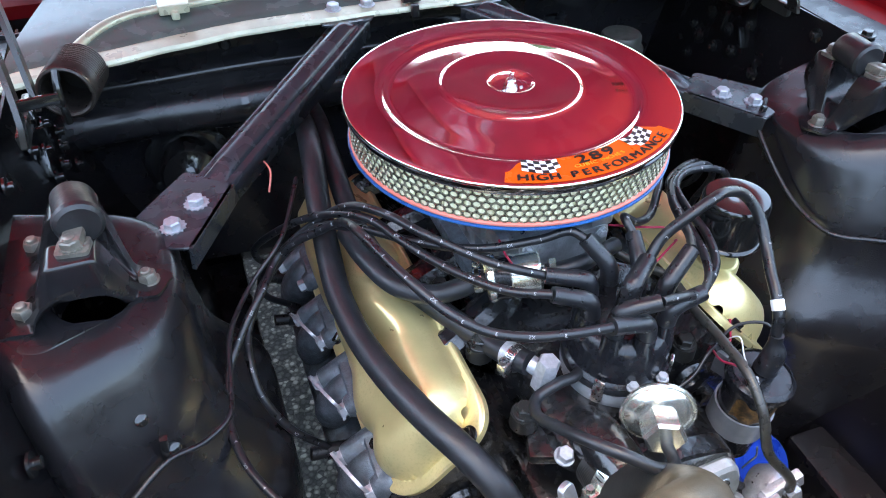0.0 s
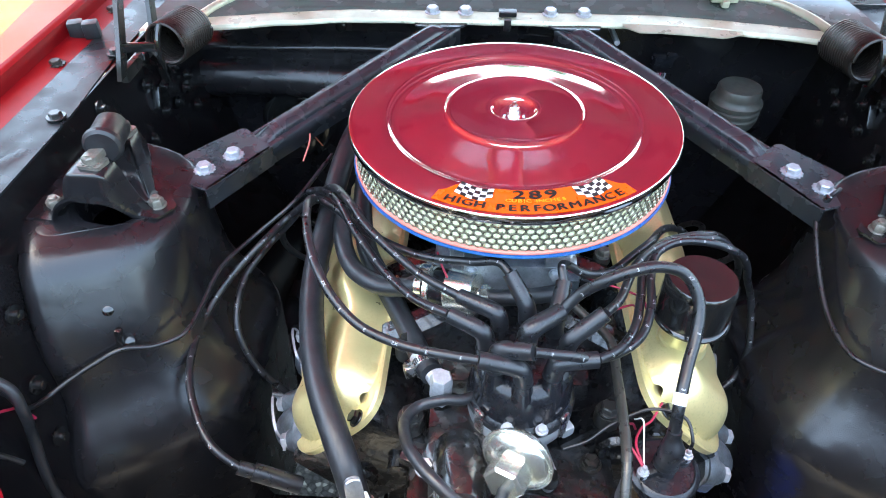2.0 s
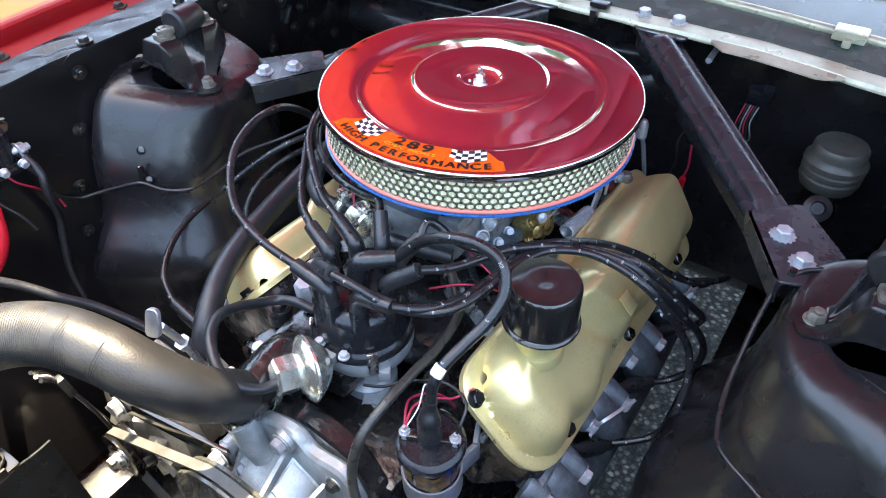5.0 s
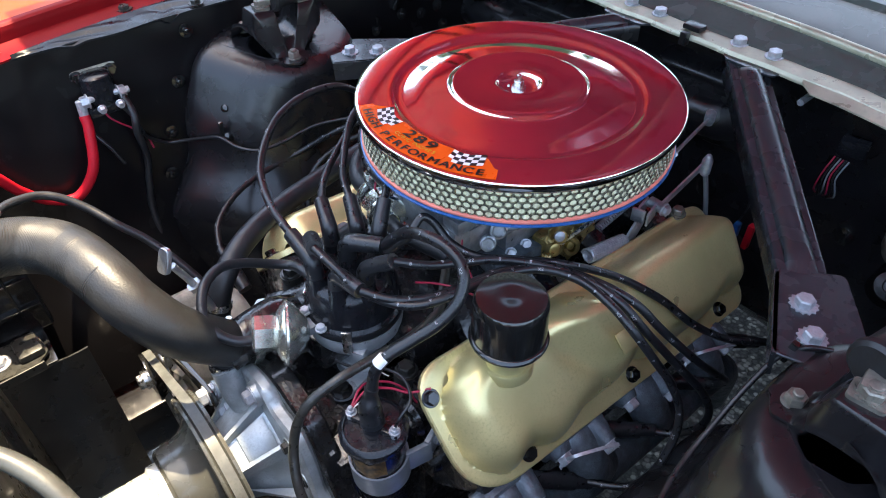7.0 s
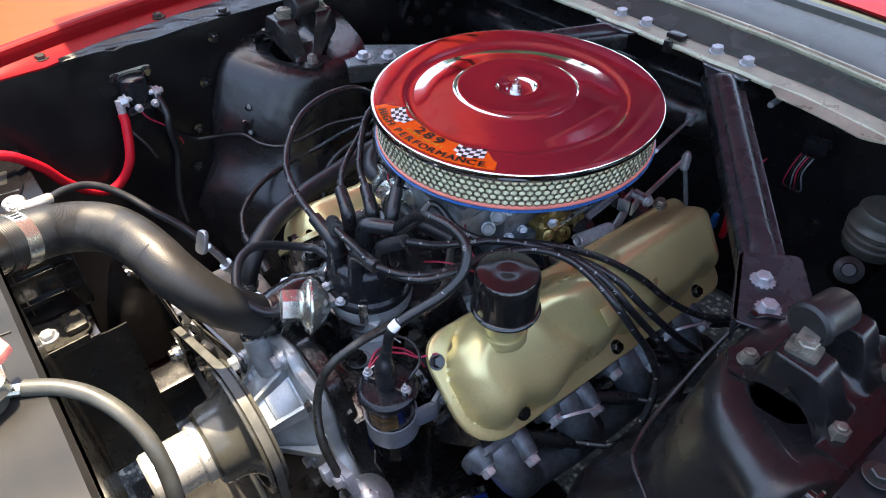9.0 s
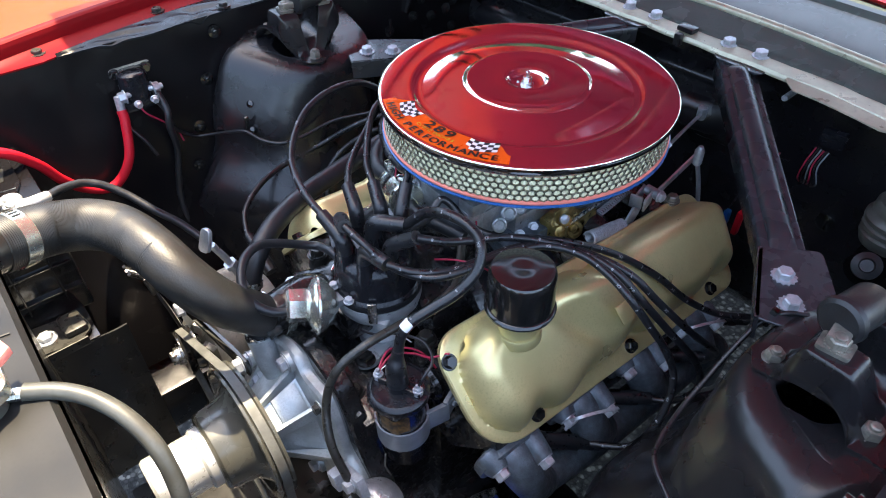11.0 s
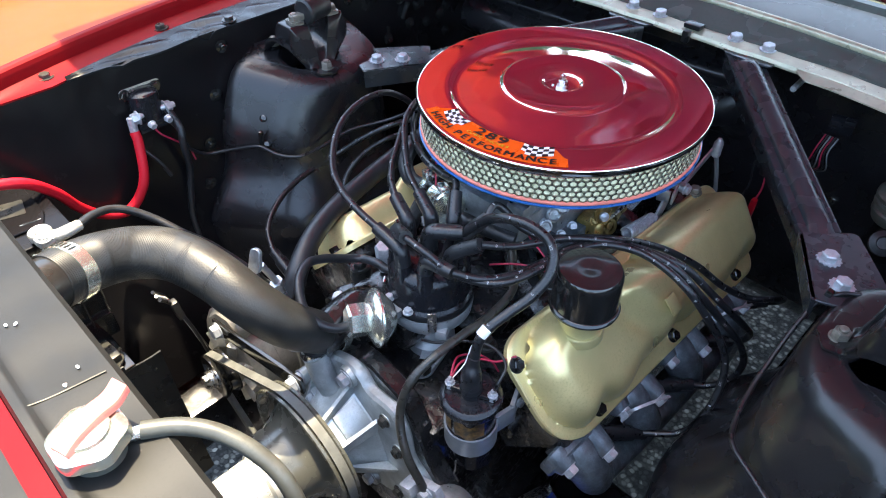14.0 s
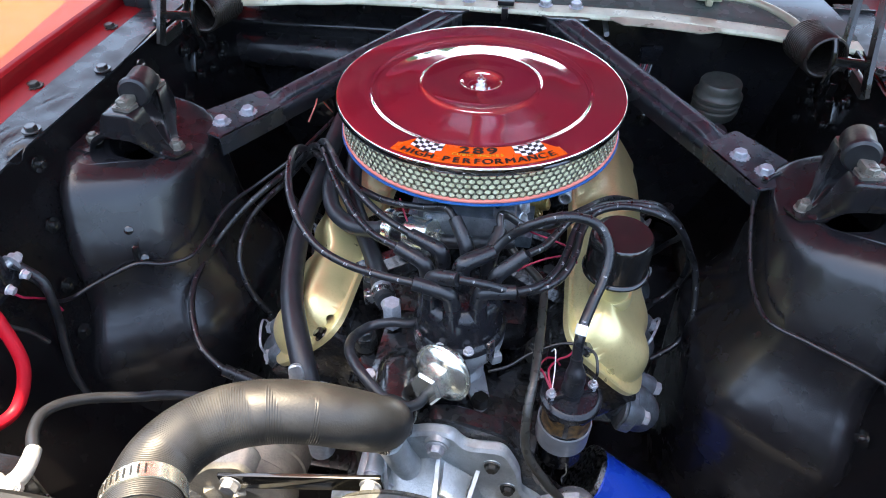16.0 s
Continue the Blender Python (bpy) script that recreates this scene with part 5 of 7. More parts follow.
for s in (-1, 1):
    part("clip", Geo().box((0.012, 0.004, 0.035), dm @ pose(s * 0.0455, -0.040, 0.792, 0, 0, s * 48), 0.0015), M_STEEL, dist)
TOWERS = {"D": 85, "C": 130, "B": 175, "G": 220, "A": 265, "H": 310, "F": 355, "I": 40}
TOW = {}
for k, a in TOWERS.items():
    x, y = DX + 0.0415 * math.cos(radians(a)), DY + 0.0415 * math.sin(radians(a))
    TOW[k] = (x, y)
    part("tower", Geo().lathe([(0.0145, 0.80), (0.0135, 0.845), (0.0115, 0.850), (0.0110, 0.866)], pose(x, y, 0), 16), M_CAP, cap)
part("tower", Geo().lathe([(0.0165, 0.848), (0.0125, 0.858), (0.0115, 0.874)], dm, 16), M_CAP, cap)
# hold-down clamp at the foot
g = Geo().prism(round_poly([(-0.022, -0.022), (0.024, -0.022), (0.060, -0.052), (0.068, -0.030), (0.030, 0.018), (-0.02, 0.022)], 0.012), 0.692, 0.703, pose(DX, DY, 0, 0, 0, -22), 0.002)
part("hold_down", g, M_DIST, dist)
part("bolt", Geo().hexhead((0.052, -0.330, 0.703), (0, 0, 1), 0.011, 0.010, 0.0135), M_BLACK_GLOSS, dist)
# vacuum advance
va = thing("vacuum_advance", (0.012, -0.37, 0.80), "bright plated vacuum advance can with hexagon end", "vacuum advance")
vd = Vector((-0.42, -0.88, 0.18)).normalized()
vm = at((0.008, -0.366, 0.801), vd) @ Matrix.Diagonal((1.10, 1.10, 1.0, 1.0))
part("diaphragm", Geo().lathe([(0.010, -0.026), (0.020, -0.020), (0.031, -0.008), (0.0335, -0.003), (0.0352, -0.001), (0.0352, 0.0015), (0.0335, 0.003), (0.0318, 0.0025), (0.030, 0.006), (0.022, 0.011), (0.016, 0.0135), (0.012, 0.014)], vm, 40), M_PLATED, va, "plated steel can")
g = Geo()
hx = [(0.0200 * math.cos(math.pi * j / 3), 0.0200 * math.sin(math.pi * j / 3)) for j in range(6)]
g.rings([[(x * 0.9, y * 0.9, 0.012) for x, y in hx], [(x, y, 0.015) for x, y in hx], [(x, y, 0.036) for x, y in hx], [(x * 0.85, y * 0.85, 0.039) for x, y in hx]], True, True, vm)
part("hexagon_end", g, M_PLATED, va)
part("arm", Geo().box((0.018, 0.050, 0.012), pose(0.014, -0.335, 0.797), 0.002), M_GREYCLAMP, va)
for s in (-1, 1):
    part("screw", Geo().hexhead((0.016 + s * 0.018, -0.334, 0.806), (0, 0, 1), 0.0055, 0.005, 0.007), M_ZINC, va)


def elbow(foot, end, r=0.0096, up=0.893, group="distributor boots"):
    """A moulded right-angled boot on a distributor tower."""
    x, y = foot
    e = Vector(end)
    d = (e - Vector((x, y, up))).normalized()
    c = Vector((x, y, up))
    pts = [Vector((x, y, 0.852)), Vector((x, y, up - 0.018)), Vector((x, y, up - 0.004)) + d * 0.003, c + d * 0.012, c + d * ((e - c).length * 0.6), e]
    th = solo("plug_lead_boot", Geo().tube(pts, lambda k: r * (1.12 - 0.20 * k) if k > 0.06 else r * 1.05, 14, 6), M_BOOT, "black moulded right-angle boot on the distributor cap", "boot", group)
    return e, d


ENDS = {"A": (-0.036, -0.318, 0.898), "B": (-0.068, -0.258, 0.897), "C": (-0.058, -0.224, 0.890), "D": (-0.004, -0.208, 0.912), "G": (0.018, -0.317, 0.912), "F": (0.092, -0.264, 0.914), "H": (0.084, -0.303, 0.888), "I": (0.055, -0.212, 0.905)}
for k in ENDS:
    elbow(TOW[k], ENDS[k], up=0.897 if k == "G" else 0.886)
elbow((DX, DY), (0.050, -0.250, 0.899), 0.0108, 0.896)
RL = 0.0050
PL = "black printed ignition lead looping from the distributor cap"
PG = "ignition leads"
lead("ignition_lead", [ENDS["A"], (-0.078, -0.315, 0.902), (-0.118, -0.306, 0.904), (-0.156, -0.291, 0.911), (-0.186, -0.266, 0.924), (-0.208, -0.234, 0.938), (-0.223, -0.196, 0.944), (-0.233, -0.156, 0.942), (-0.240, -0.117, 0.931), (-0.245, -0.080, 0.905), (-0.262, -0.045, 0.870), (-0.290, -0.010, 0.830), (-0.330, 0.02, 0.770), (-0.335, 0.05, 0.70), (-0.29, 0.09, 0.62)], RL, M_WIRE, PL, "wire", PG, 0.033, code="3")
lead("ignition_lead", [ENDS["B"], (-0.104, -0.234, 0.892), (-0.137, -0.201, 0.893), (-0.165, -0.164, 0.897), (-0.190, -0.128, 0.905), (-0.212, -0.088, 0.908), (-0.245, -0.030, 0.880), (-0.285, 0.03, 0.83), (-0.33, 0.10, 0.75), (-0.33, 0.15, 0.68), (-0.29, 0.18, 0.62)], RL, M_WIRE, PL, "wire", PG, 0.033, code="2")
lead("ignition_lead", [ENDS["C"], (-0.088, -0.213, 0.899), (-0.113, -0.196, 0.904), (-0.140, -0.174, 0.912), (-0.170, -0.145, 0.921), (-0.195, -0.105, 0.922), (-0.225, -0.055, 0.905), (-0.262, -0.01, 0.855), (-0.310, 0.000, 0.808), (-0.338, -0.040, 0.796), (-0.372, -0.075, 0.771), (-0.400, -0.113, 0.743), (-0.409, -0.164, 0.730), (-0.402, -0.218, 0.724), (-0.380, -0.268, 0.719), (-0.348, -0.310, 0.705), (-0.303, -0.330, 0.680)], RL, M_WIRE, PL, "wire", PG, 0.033, code="4")
lead("ignition_lead", [ENDS["D"], (-0.018, -0.195, 0.916), (-0.05, -0.185, 0.905), (-0.11, -0.165, 0.895), (-0.17, -0.13, 0.895), (-0.225, -0.07, 0.885), (-0.27, -0.01, 0.845), (-0.332, 0.001, 0.772), (-0.352, -0.031, 0.760), (-0.369, -0.060, 0.744), (-0.373, -0.097, 0.727), (-0.368, -0.128, 0.701), (-0.345, -0.15, 0.655), (-0.30, -0.16, 0.60)], RL, M_WIRE, PL, "wire", PG, 0.033, code="1")
lead("ignition_lead", [ENDS["G"], (0.050, -0.312, 0.903), (0.080, -0.302, 0.887), (0.110, -0.284, 0.878), (0.135, -0.262, 0.880), (0.150, -0.225, 0.885), (0.158, -0.177, 0.886), (0.175, -0.132, 0.883), (0.211, -0.105, 0.878), (0.253, -0.100, 0.871), (0.290, -0.096, 0.851), (0.312, -0.081, 0.816), (0.328, -0.063, 0.779), (0.346, -0.055, 0.740), (0.356, -0.065, 0.700), (0.356, -0.090, 0.655), (0.340, -0.108, 0.618), (0.297, -0.136, 0.602)], RL, M_WIRE, PL, "wire", PG, 0.033, code="6")
lead("ignition_lead", [ENDS["F"], (0.112, -0.235, 0.905), (0.128, -0.197, 0.898), (0.143, -0.165, 0.894), (0.173, -0.126, 0.885), (0.215, -0.097, 0.876), (0.257, -0.087, 0.868), (0.292, -0.073, 0.836), (0.320, -0.042, 0.785), (0.345, -0.004, 0.726), (0.356, 0.013, 0.679), (0.350, 0.012, 0.640), (0.328, 0.000, 0.614), (0.301, -0.018, 0.608)], RL, M_WIRE, PL, "wire", PG, 0.033, code="8")
lead("ignition_lead", [ENDS["H"], (0.110, -0.282, 0.882), (0.130, -0.250, 0.879), (0.142, -0.210, 0.880), (0.152, -0.165, 0.882), (0.173, -0.121, 0.881), (0.217, -0.088, 0.871), (0.262, -0.067, 0.858), (0.296, -0.045, 0.822), (0.325, -0.006, 0.769), (0.336, 0.044, 0.712), (0.334, 0.090, 0.660), (0.322, 0.112, 0.620), (0.301, 0.108, 0.605)], RL, M_WIRE, PL, "wire", PG, 0.033, code="7")
lead("ignition_lead", [ENDS["I"], (0.053, -0.196, 0.914), (0.062, -0.186, 0.906), (0.085, -0.180, 0.888), (0.115, -0.165, 0.879), (0.145, -0.135, 0.878), (0.173, -0.103, 0.874), (0.193, -0.064, 0.856), (0.217, -0.022, 0.830), (0.250, 0.020, 0.794), (0.282, 0.055, 0.752), (0.311, 0.098, 0.718), (0.334, 0.141, 0.701), (0.338, 0.195, 0.665), (0.326, 0.232, 0.622), (0.301, 0.235, 0.600)], RL, M_WIRE, PL, "wire", PG, 0.033, code="5")
lead("coil_lead", [(0.050, -0.250, 0.899), (0.068, -0.243, 0.920), (0.091, -0.245, 0.942), (0.119, -0.243, 0.956), (0.146, -0.236, 0.955), (0.172, -0.236, 0.944), (0.186, -0.252, 0.923), (0.183, -0.276, 0.902), (0.173, -0.302, 0.887), (0.165, -0.326, 0.875), (0.1615, -0.341, 0.858), (0.1617, -0.347, 0.835)], 0.0062, M_WIRE, "thick black coil lead arching to the ignition coil", "wire", "", 0.06)
solo("lead_band", Geo().lathe([(0.0066, -0.006), (0.0070, -0.005), (0.0070, 0.005), (0.0066, 0.006)], at((0.1625, -0.333, 0.870), (-0.12, -0.55, -0.5)), 14), M_WHITE, "white marker sleeve on the coil lead", "marker")
# spark plug boots
for p0, p1 in (((0.255, -0.225, 0.655), (0.295, -0.139, 0.602)), ((0.252, -0.080, 0.615), (0.301, -0.018, 0.608)), ((0.252, 0.046, 0.612), (0.301, 0.108, 0.605)), ((0.252, 0.172, 0.610), (0.301, 0.235, 0.600)),
               ((-0.245, -0.325, 0.650), (-0.308, -0.325, 0.682)), ((-0.245, -0.16, 0.585), (-0.320, -0.16, 0.602)), ((-0.245, 0.09, 0.585), (-0.320, 0.09, 0.602)), ((-0.245, 0.19, 0.585), (-0.320, 0.19, 0.602))):
    p0, p1 = Vector(p0), Vector(p1)
    solo("spark_plug_boot", Geo().tube([p0, p0.lerp(p1, 0.25), p0.lerp(p1, 0.80), p0.lerp(p1, 0.86), p1, p1 + (p1 - p0) * 0.12], lambda k: 0.0112 if k < 0.58 else 0.0088, 14, 4), M_BOOT, "black straight rubber boot on a spark plug", "boot", "spark plug boots")

# ignition coil
CX, CY = 0.163, -0.352
ax = Vector((0.02, -0.045, 1)).normalized()
coil = thing("ignition_coil", (0.165, -0.365, 0.62), "black cylindrical ignition coil in a grey clamp", "ignition coil")
cmx = at((CX, CY, 0.782), ax) @ Matrix.Diagonal((1.1, 1.1, 1.0, 1.0))
g = Geo().lathe([(0.006, -0.140), (0.026, -0.140), (0.0285, -0.136), (0.0285, -0.024), (0.029, -0.020), (0.027, -0.018)], cmx, 40)
part("can", g, M_CAP, coil)
g = Geo().lathe([(0.029, -0.022), (0.0335, -0.019), (0.0350, -0.014), (0.0345, -0.007), (0.0315, -0.004), (0.0295, -0.003), (0.0285, -0.005), (0.012, -0.005), (0.011, 0.012), (0.010, 0.020)], cmx, 40)
part("top", g, M_CAP, coil, "gloss black moulded top")
part("centre_web", Geo().box((0.058, 0.010, 0.007), cmx @ pose(0, 0.0, -0.001), 0.002), M_CAP, coil)
for a0 in (-60, 20):
    g = Geo().grid(lambda u, v: cmx @ Vector((0.0288 * math.cos(radians(-130 + a0 + 70 * u)), 0.0288 * math.sin(radians(-130 + a0 + 70 * u)), -0.060 + 0.030 * v + 0.004 * math.sin(u * 9))), 16, 4)
    part("label", g, M_LABEL, coil, "worn gold and brown printed label")
g = Geo().lathe([(0.0290, -0.098), (0.0312, -0.098), (0.0312, -0.062), (0.0290, -0.062)], cmx, 40, False, False)
part("clamp", g, M_GREYCLAMP, coil, "grey painted clamp band")
g = Geo().box((0.030, 0.006, 0.036), cmx @ pose(0.034, 0.022, -0.078, 0, 0, 55), 0.002).box((0.006, 0.030, 0.036), cmx @ pose(0.040, 0.044, -0.074), 0.002)
g.hexhead(cmx @ Vector((0.044, 0.044, -0.070)), (1, 0, 0), 0.006, 0.005, 0.008)
part("bracket", g, M_GREYCLAMP, coil)
for sx in (-1, 1):
    g = Geo().lathe([(0.0055, -0.004), (0.0055, 0.003)], cmx @ pose(sx * 0.0245, 0, 0), 12)
    g.hexhead(cmx @ Vector((sx * 0.0245, 0, 0.002)), ax, 0.0047, 0.0045, 0.0066, True, shank=0.004)
    part("terminal", g, M_ZINC, coil, "plated terminal nut")
solo("coil_boot", Geo().tube([cmx @ Vector((0, 0, 0.004)), cmx @ Vector((0, 0, 0.018)), cmx @ Vector((0, 0, 0.030)), (0.1622, -0.3500, 0.826), (0.1618, -0.3475, 0.838)], lambda k: 0.0136 if k < 0.06 else (0.0126 if k < 0.5 else (0.0126 - 0.0052 * smooth01((k - 0.5) / 0.35))), 20, 6), M_BOOT, "black rubber boot on the ignition coil's centre", "boot")
lead("coil_wire", [cmx @ Vector((-0.0245, 0, 0.008)), (0.128, -0.345, 0.797), (0.122, -0.328, 0.790), (0.130, -0.306, 0.780), (0.142, -0.292, 0.765), (0.150, -0.285, 0.745)], 0.0014, M_REDLEAD, "thin red wire at the coil terminal", "wire", "coil wires")
lead("coil_wire", [cmx @ Vector((-0.0245, 0, 0.008)), (0.133, -0.338, 0.796), (0.143, -0.315, 0.790), (0.158, -0.300, 0.785), (0.172, -0.28, 0.79)], 0.0014, M_REDLEAD, "thin red wire looped beside the coil", "wire", "coil wires")
lead("coil_wire", [cmx @ Vector((-0.0245, 0, 0.006)), (0.140, -0.340, 0.800), (0.138, -0.325, 0.82), (0.135, -0.31, 0.80)], 0.0008, M_WHITE, "thin white wire at the coil terminal", "wire", "coil wires")
lead("coil_wire", [cmx @ Vector((0.0245, 0, 0.008)), (0.190, -0.335, 0.805), (0.183, -0.315, 0.815), (0.15, -0.305, 0.812), (0.11, -0.318, 0.80), (0.085, -0.33, 0.785), (0.06, -0.335, 0.775)], 0.0018, M_WIRE, "thin black wire from coil to distributor", "wire", "coil wires")
lead("coil_wire", [(0.170, -0.384, 0.672), (0.172, -0.387, 0.655), (0.168, -0.385, 0.640), (0.171, -0.380, 0.618)], 0.0011, M_NUT, "thin cream wire hanging below the coil", "wire", "coil wires")
for pts in ([(0.07, -0.15, 0.865), (0.10, -0.175, 0.872), (0.125, -0.185, 0.872), (0.148, -0.195, 0.868), (0.156, -0.205, 0.855)], [(0.075, -0.225, 0.845), (0.10, -0.215, 0.856), (0.120, -0.206, 0.860), (0.138, -0.195, 0.856), (0.146, -0.185, 0.845)], [(-0.085, -0.165, 0.90), (-0.078, -0.172, 0.88), (-0.065, -0.185, 0.862), (-0.05, -0.19, 0.855)]):
    lead("choke_wire", pts, 0.0013, M_REDLEAD, "thin red wire among the ignition leads", "wire", "red wires")

# vacuum hose, fuel pipe
lead("vacuum_hose", [(-0.005, -0.396, 0.800), (-0.012, -0.418, 0.806), (-0.026, -0.434, 0.820), (-0.048, -0.436, 0.836), (-0.075, -0.418, 0.848), (-0.097, -0.389, 0.843), (-0.107, -0.357, 0.824), (-0.110, -0.327, 0.803), (-0.098, -0.303, 0.795), (-0.070, -0.298, 0.802), (-0.040, -0.290, 0.80), (0.0, -0.24, 0.80)], 0.0062, M_RUBBER, "thin black vacuum hose curling from the advance can", "hose")
lead("fuel_pipe", [(0.185, -0.432, 0.60), (0.167, -0.440, 0.676), (0.143, -0.441, 0.718), (0.116, -0.426, 0.755), (0.112, -0.404, 0.796), (0.116, -0.366, 0.816), (0.118, -0.317, 0.819), (0.119, -0.269, 0.818), (0.115, -0.224, 0.828), (0.085, -0.19, 0.835), (0.06, -0.165, 0.845)], 0.0056, M_CLIP, "tarnished grey fuel pipe rising past the distributor", "pipe")
pb = thing("pipe_bracket", (0.166, -0.43, 0.65), "bright steel clip that holds the fuel pipe", "bracket")
g = Geo().box((0.050, 0.012, 0.030), pose(0.170, -0.432, 0.660, 0, -25, 0), 0.003).box((0.022, 0.026, 0.024), pose(0.150, -0.440, 0.652, 0, -25, 0), 0.004)
part("plate", g, M_ZINC, pb)
part("bolt", Geo().hexhead((0.174, -0.439, 0.664), (0, -1, 0.1), 0.009, 0.008, 0.011), M_ZINC, pb)

# fuel filter and its hose
ff = thing("fuel_filter", (-0.066, -0.175, 0.82), "black and chrome cylindrical fuel filter under the air cleaner", "fuel filter")
fd = Vector((0.0556, -0.0194, 0.0100)).normalized()
fm = at((-0.0945, -0.1642, 0.8425), fd) @ Matrix.Diagonal((1.14, 1.14, 1.0, 1.0))
part("can", Geo().lathe([(0.012, -0.004), (0.0205, -0.002), (0.0222, 0.002), (0.0222, 0.030)], fm, 36, True, False), M_CAP, ff)
part("bright_band", Geo().lathe([(0.0222, 0.026), (0.0232, 0.027), (0.0232, 0.029), (0.0226, 0.031), (0.0226, 0.054), (0.0232, 0.056), (0.0232, 0.058), (0.0215, 0.0605), (0.012, 0.0620), (0.007, 0.064), (0.007, 0.074)], fm, 36), M_PLATED, ff, "bright plated end")
part("bracket_band", Geo().lathe([(0.0222, 0.000), (0.0240, 0.001), (0.0240, 0.0075), (0.0222, 0.0085)], fm, 36, False, False).box((0.010, 0.016, 0.014), fm @ pose(-0.006, 0.026, 0.004), 0.002), M_PLATED, ff, "plated clip round the filter")
fe = fm @ Vector((0, 0, 0.066))
part("hose_clip", Geo().lathe([(0.0102, -0.004), (0.0112, -0.004), (0.0112, 0.004), (0.0102, 0.004)], at(fe + fd * 0.008, fd), 20, False, False).box((0.009, 0.012, 0.008), at(fe + fd * 0.008, fd) @ pose(-0.004, 0.013, 0), 0.001), M_PLATED, ff, "plated spring clip")
lead("fuel_hose", [fe, fe + fd * 0.02, fe + fd * 0.045 + Vector((0, 0.004, 0.002)), (0.030, -0.185, 0.855), (0.070, -0.170, 0.850)], 0.0098, M_RUBBER, "short black fuel hose from the filter", "hose", "fuel hoses", 0.0, 14)
HF = lead("fuel_hose", [fm @ Vector((0, 0, 0.0)), fm @ Vector((0, 0, -0.018)), (-0.125, -0.158, 0.834), (-0.160, -0.150, 0.828), (-0.195, -0.125, 0.832), (-0.215, -0.08, 0.838), (-0.225, -0.02, 0.838)], 0.0120, M_RUBBER, "braided black fuel hose behind the leads", "hose", "fuel hoses", 0.0, 16)
band(fm @ Vector((0, 0, -0.012)), fd, 0.0122, 0.009, M_PLATED, HF)

# heater hoses
HOSE_A = lead("heater_hose", [(-0.150, -0.405, 0.690), (-0.155, -0.394, 0.728), (-0.168, -0.370, 0.763), (-0.188, -0.332, 0.782), (-0.210, -0.286, 0.788), (-0.228, -0.237, 0.789), (-0.241, -0.188, 0.789), (-0.250, -0.138, 0.792), (-0.254, -0.080, 0.800), (-0.250, -0.02, 0.815), (-0.243, 0.05, 0.845), (-0.232, 0.12, 0.865), (-0.222, 0.22, 0.855), (-0.215, 0.38, 0.80)], 0.0158, M_RUBBER, "thick black heater hose over the rocker cover", "hose", "heater hoses", 0.0, 16)
HOSE_B = lead("heater_hose", [(-0.086, -0.262, 0.800), (-0.098, -0.238, 0.793), (-0.117, -0.192, 0.783), (-0.140, -0.144, 0.783), (-0.166, -0.099, 0.791), (-0.190, -0.051, 0.800), (-0.205, 0.02, 0.82), (-0.205, 0.12, 0.845), (-0.195, 0.25, 0.84), (-0.185, 0.39, 0.80)], 0.0138, M_RUBBER, "thick black heater hose from the hexagon elbow", "hose", "heater hoses", 0.0, 16)
part("band", Geo().lathe([(0.0140, -0.005), (0.0152, -0.0045), (0.0152, 0.0045), (0.0140, 0.005)], at((-0.098, -0.238, 0.7935), (-0.36, 0.88, -0.25)), 24, False, False), M_ZINC, HOSE_B, "zinc hose clamp")
part("band", Geo().lathe([(0.0160, -0.005), (0.0172, -0.0045), (0.0172, 0.0045), (0.0160, 0.005)], at((-0.2165, 0.34, 0.818), (0.02, 0.85, -0.3)), 24, False, False), M_ZINC, HOSE_A, "zinc hose clamp")
he = thing("heater_elbow", (-0.076, -0.276, 0.77), "bright hexagon pipe elbow screwed into the intake", "pipe elbow")
hx = [(0.0132 * math.cos(math.pi * j / 3 + 0.3), 0.0132 * math.sin(math.pi * j / 3 + 0.3)) for j in range(6)]
hm = at((-0.076, -0.276, 0.775), (0.05, -0.1, 1))
part("hexagon", Geo().rings([[(x, y, 0.0) for x, y in hx], [(x, y, 0.042) for x, y in hx], [(x * 0.82, y * 0.82, 0.046) for x, y in hx]], True, True, hm), M_ZINC, he)
part("spigot", Geo().tube([(-0.076, -0.276, 0.798), (-0.085, -0.262, 0.800)], 0.010, 12, 2), M_ZINC, he)
band((-0.0945, -0.246, 0.795), (-0.4, 0.9, -0.1), 0.0142, 0.011, None, he)
# lower heater elbow beside the radiator hose
le = thing("hose_elbow", (-0.155, -0.405, 0.68), "bright pipe elbow at the heater hose's lower end", "pipe elbow")
part("spigot", Geo().tube([(-0.150, -0.402, 0.65), (-0.150, -0.403, 0.70), (-0.153, -0.399, 0.715)], 0.0175, 16, 4), M_ZINC, le)
part("tee", Geo().tube([(-0.190, -0.375, 0.705), (-0.168, -0.392, 0.695), (-0.150, -0.402, 0.69)], 0.013, 12, 4), M_ZINC, le)
band((-0.156, -0.391, 0.733), (-0.1, 0.3, 0.9), 0.0160, 0.010, None, le, screw=False)
part("handle", Geo().prism(round_poly([(-0.009, -0.017), (0.009, -0.017), (0.0075, 0.017), (-0.0075, 0.017)], 0.007), -0.0035, 0.0035, at((-0.143, -0.438, 0.850), (0.35, -0.85, 0.42)) @ pose(0, 0, 0, 0, 0, 0), 0.001).tube([(-0.1435, -0.432, 0.838), (-0.1455, -0.4156, 0.795), (-0.148, -0.400, 0.735)], 0.0048, 10).hexhead((-0.1455, -0.4156, 0.795), (0, 0.4, -0.9), 0.010, 0.010), M_ALU, le, "dull plated tap handle")

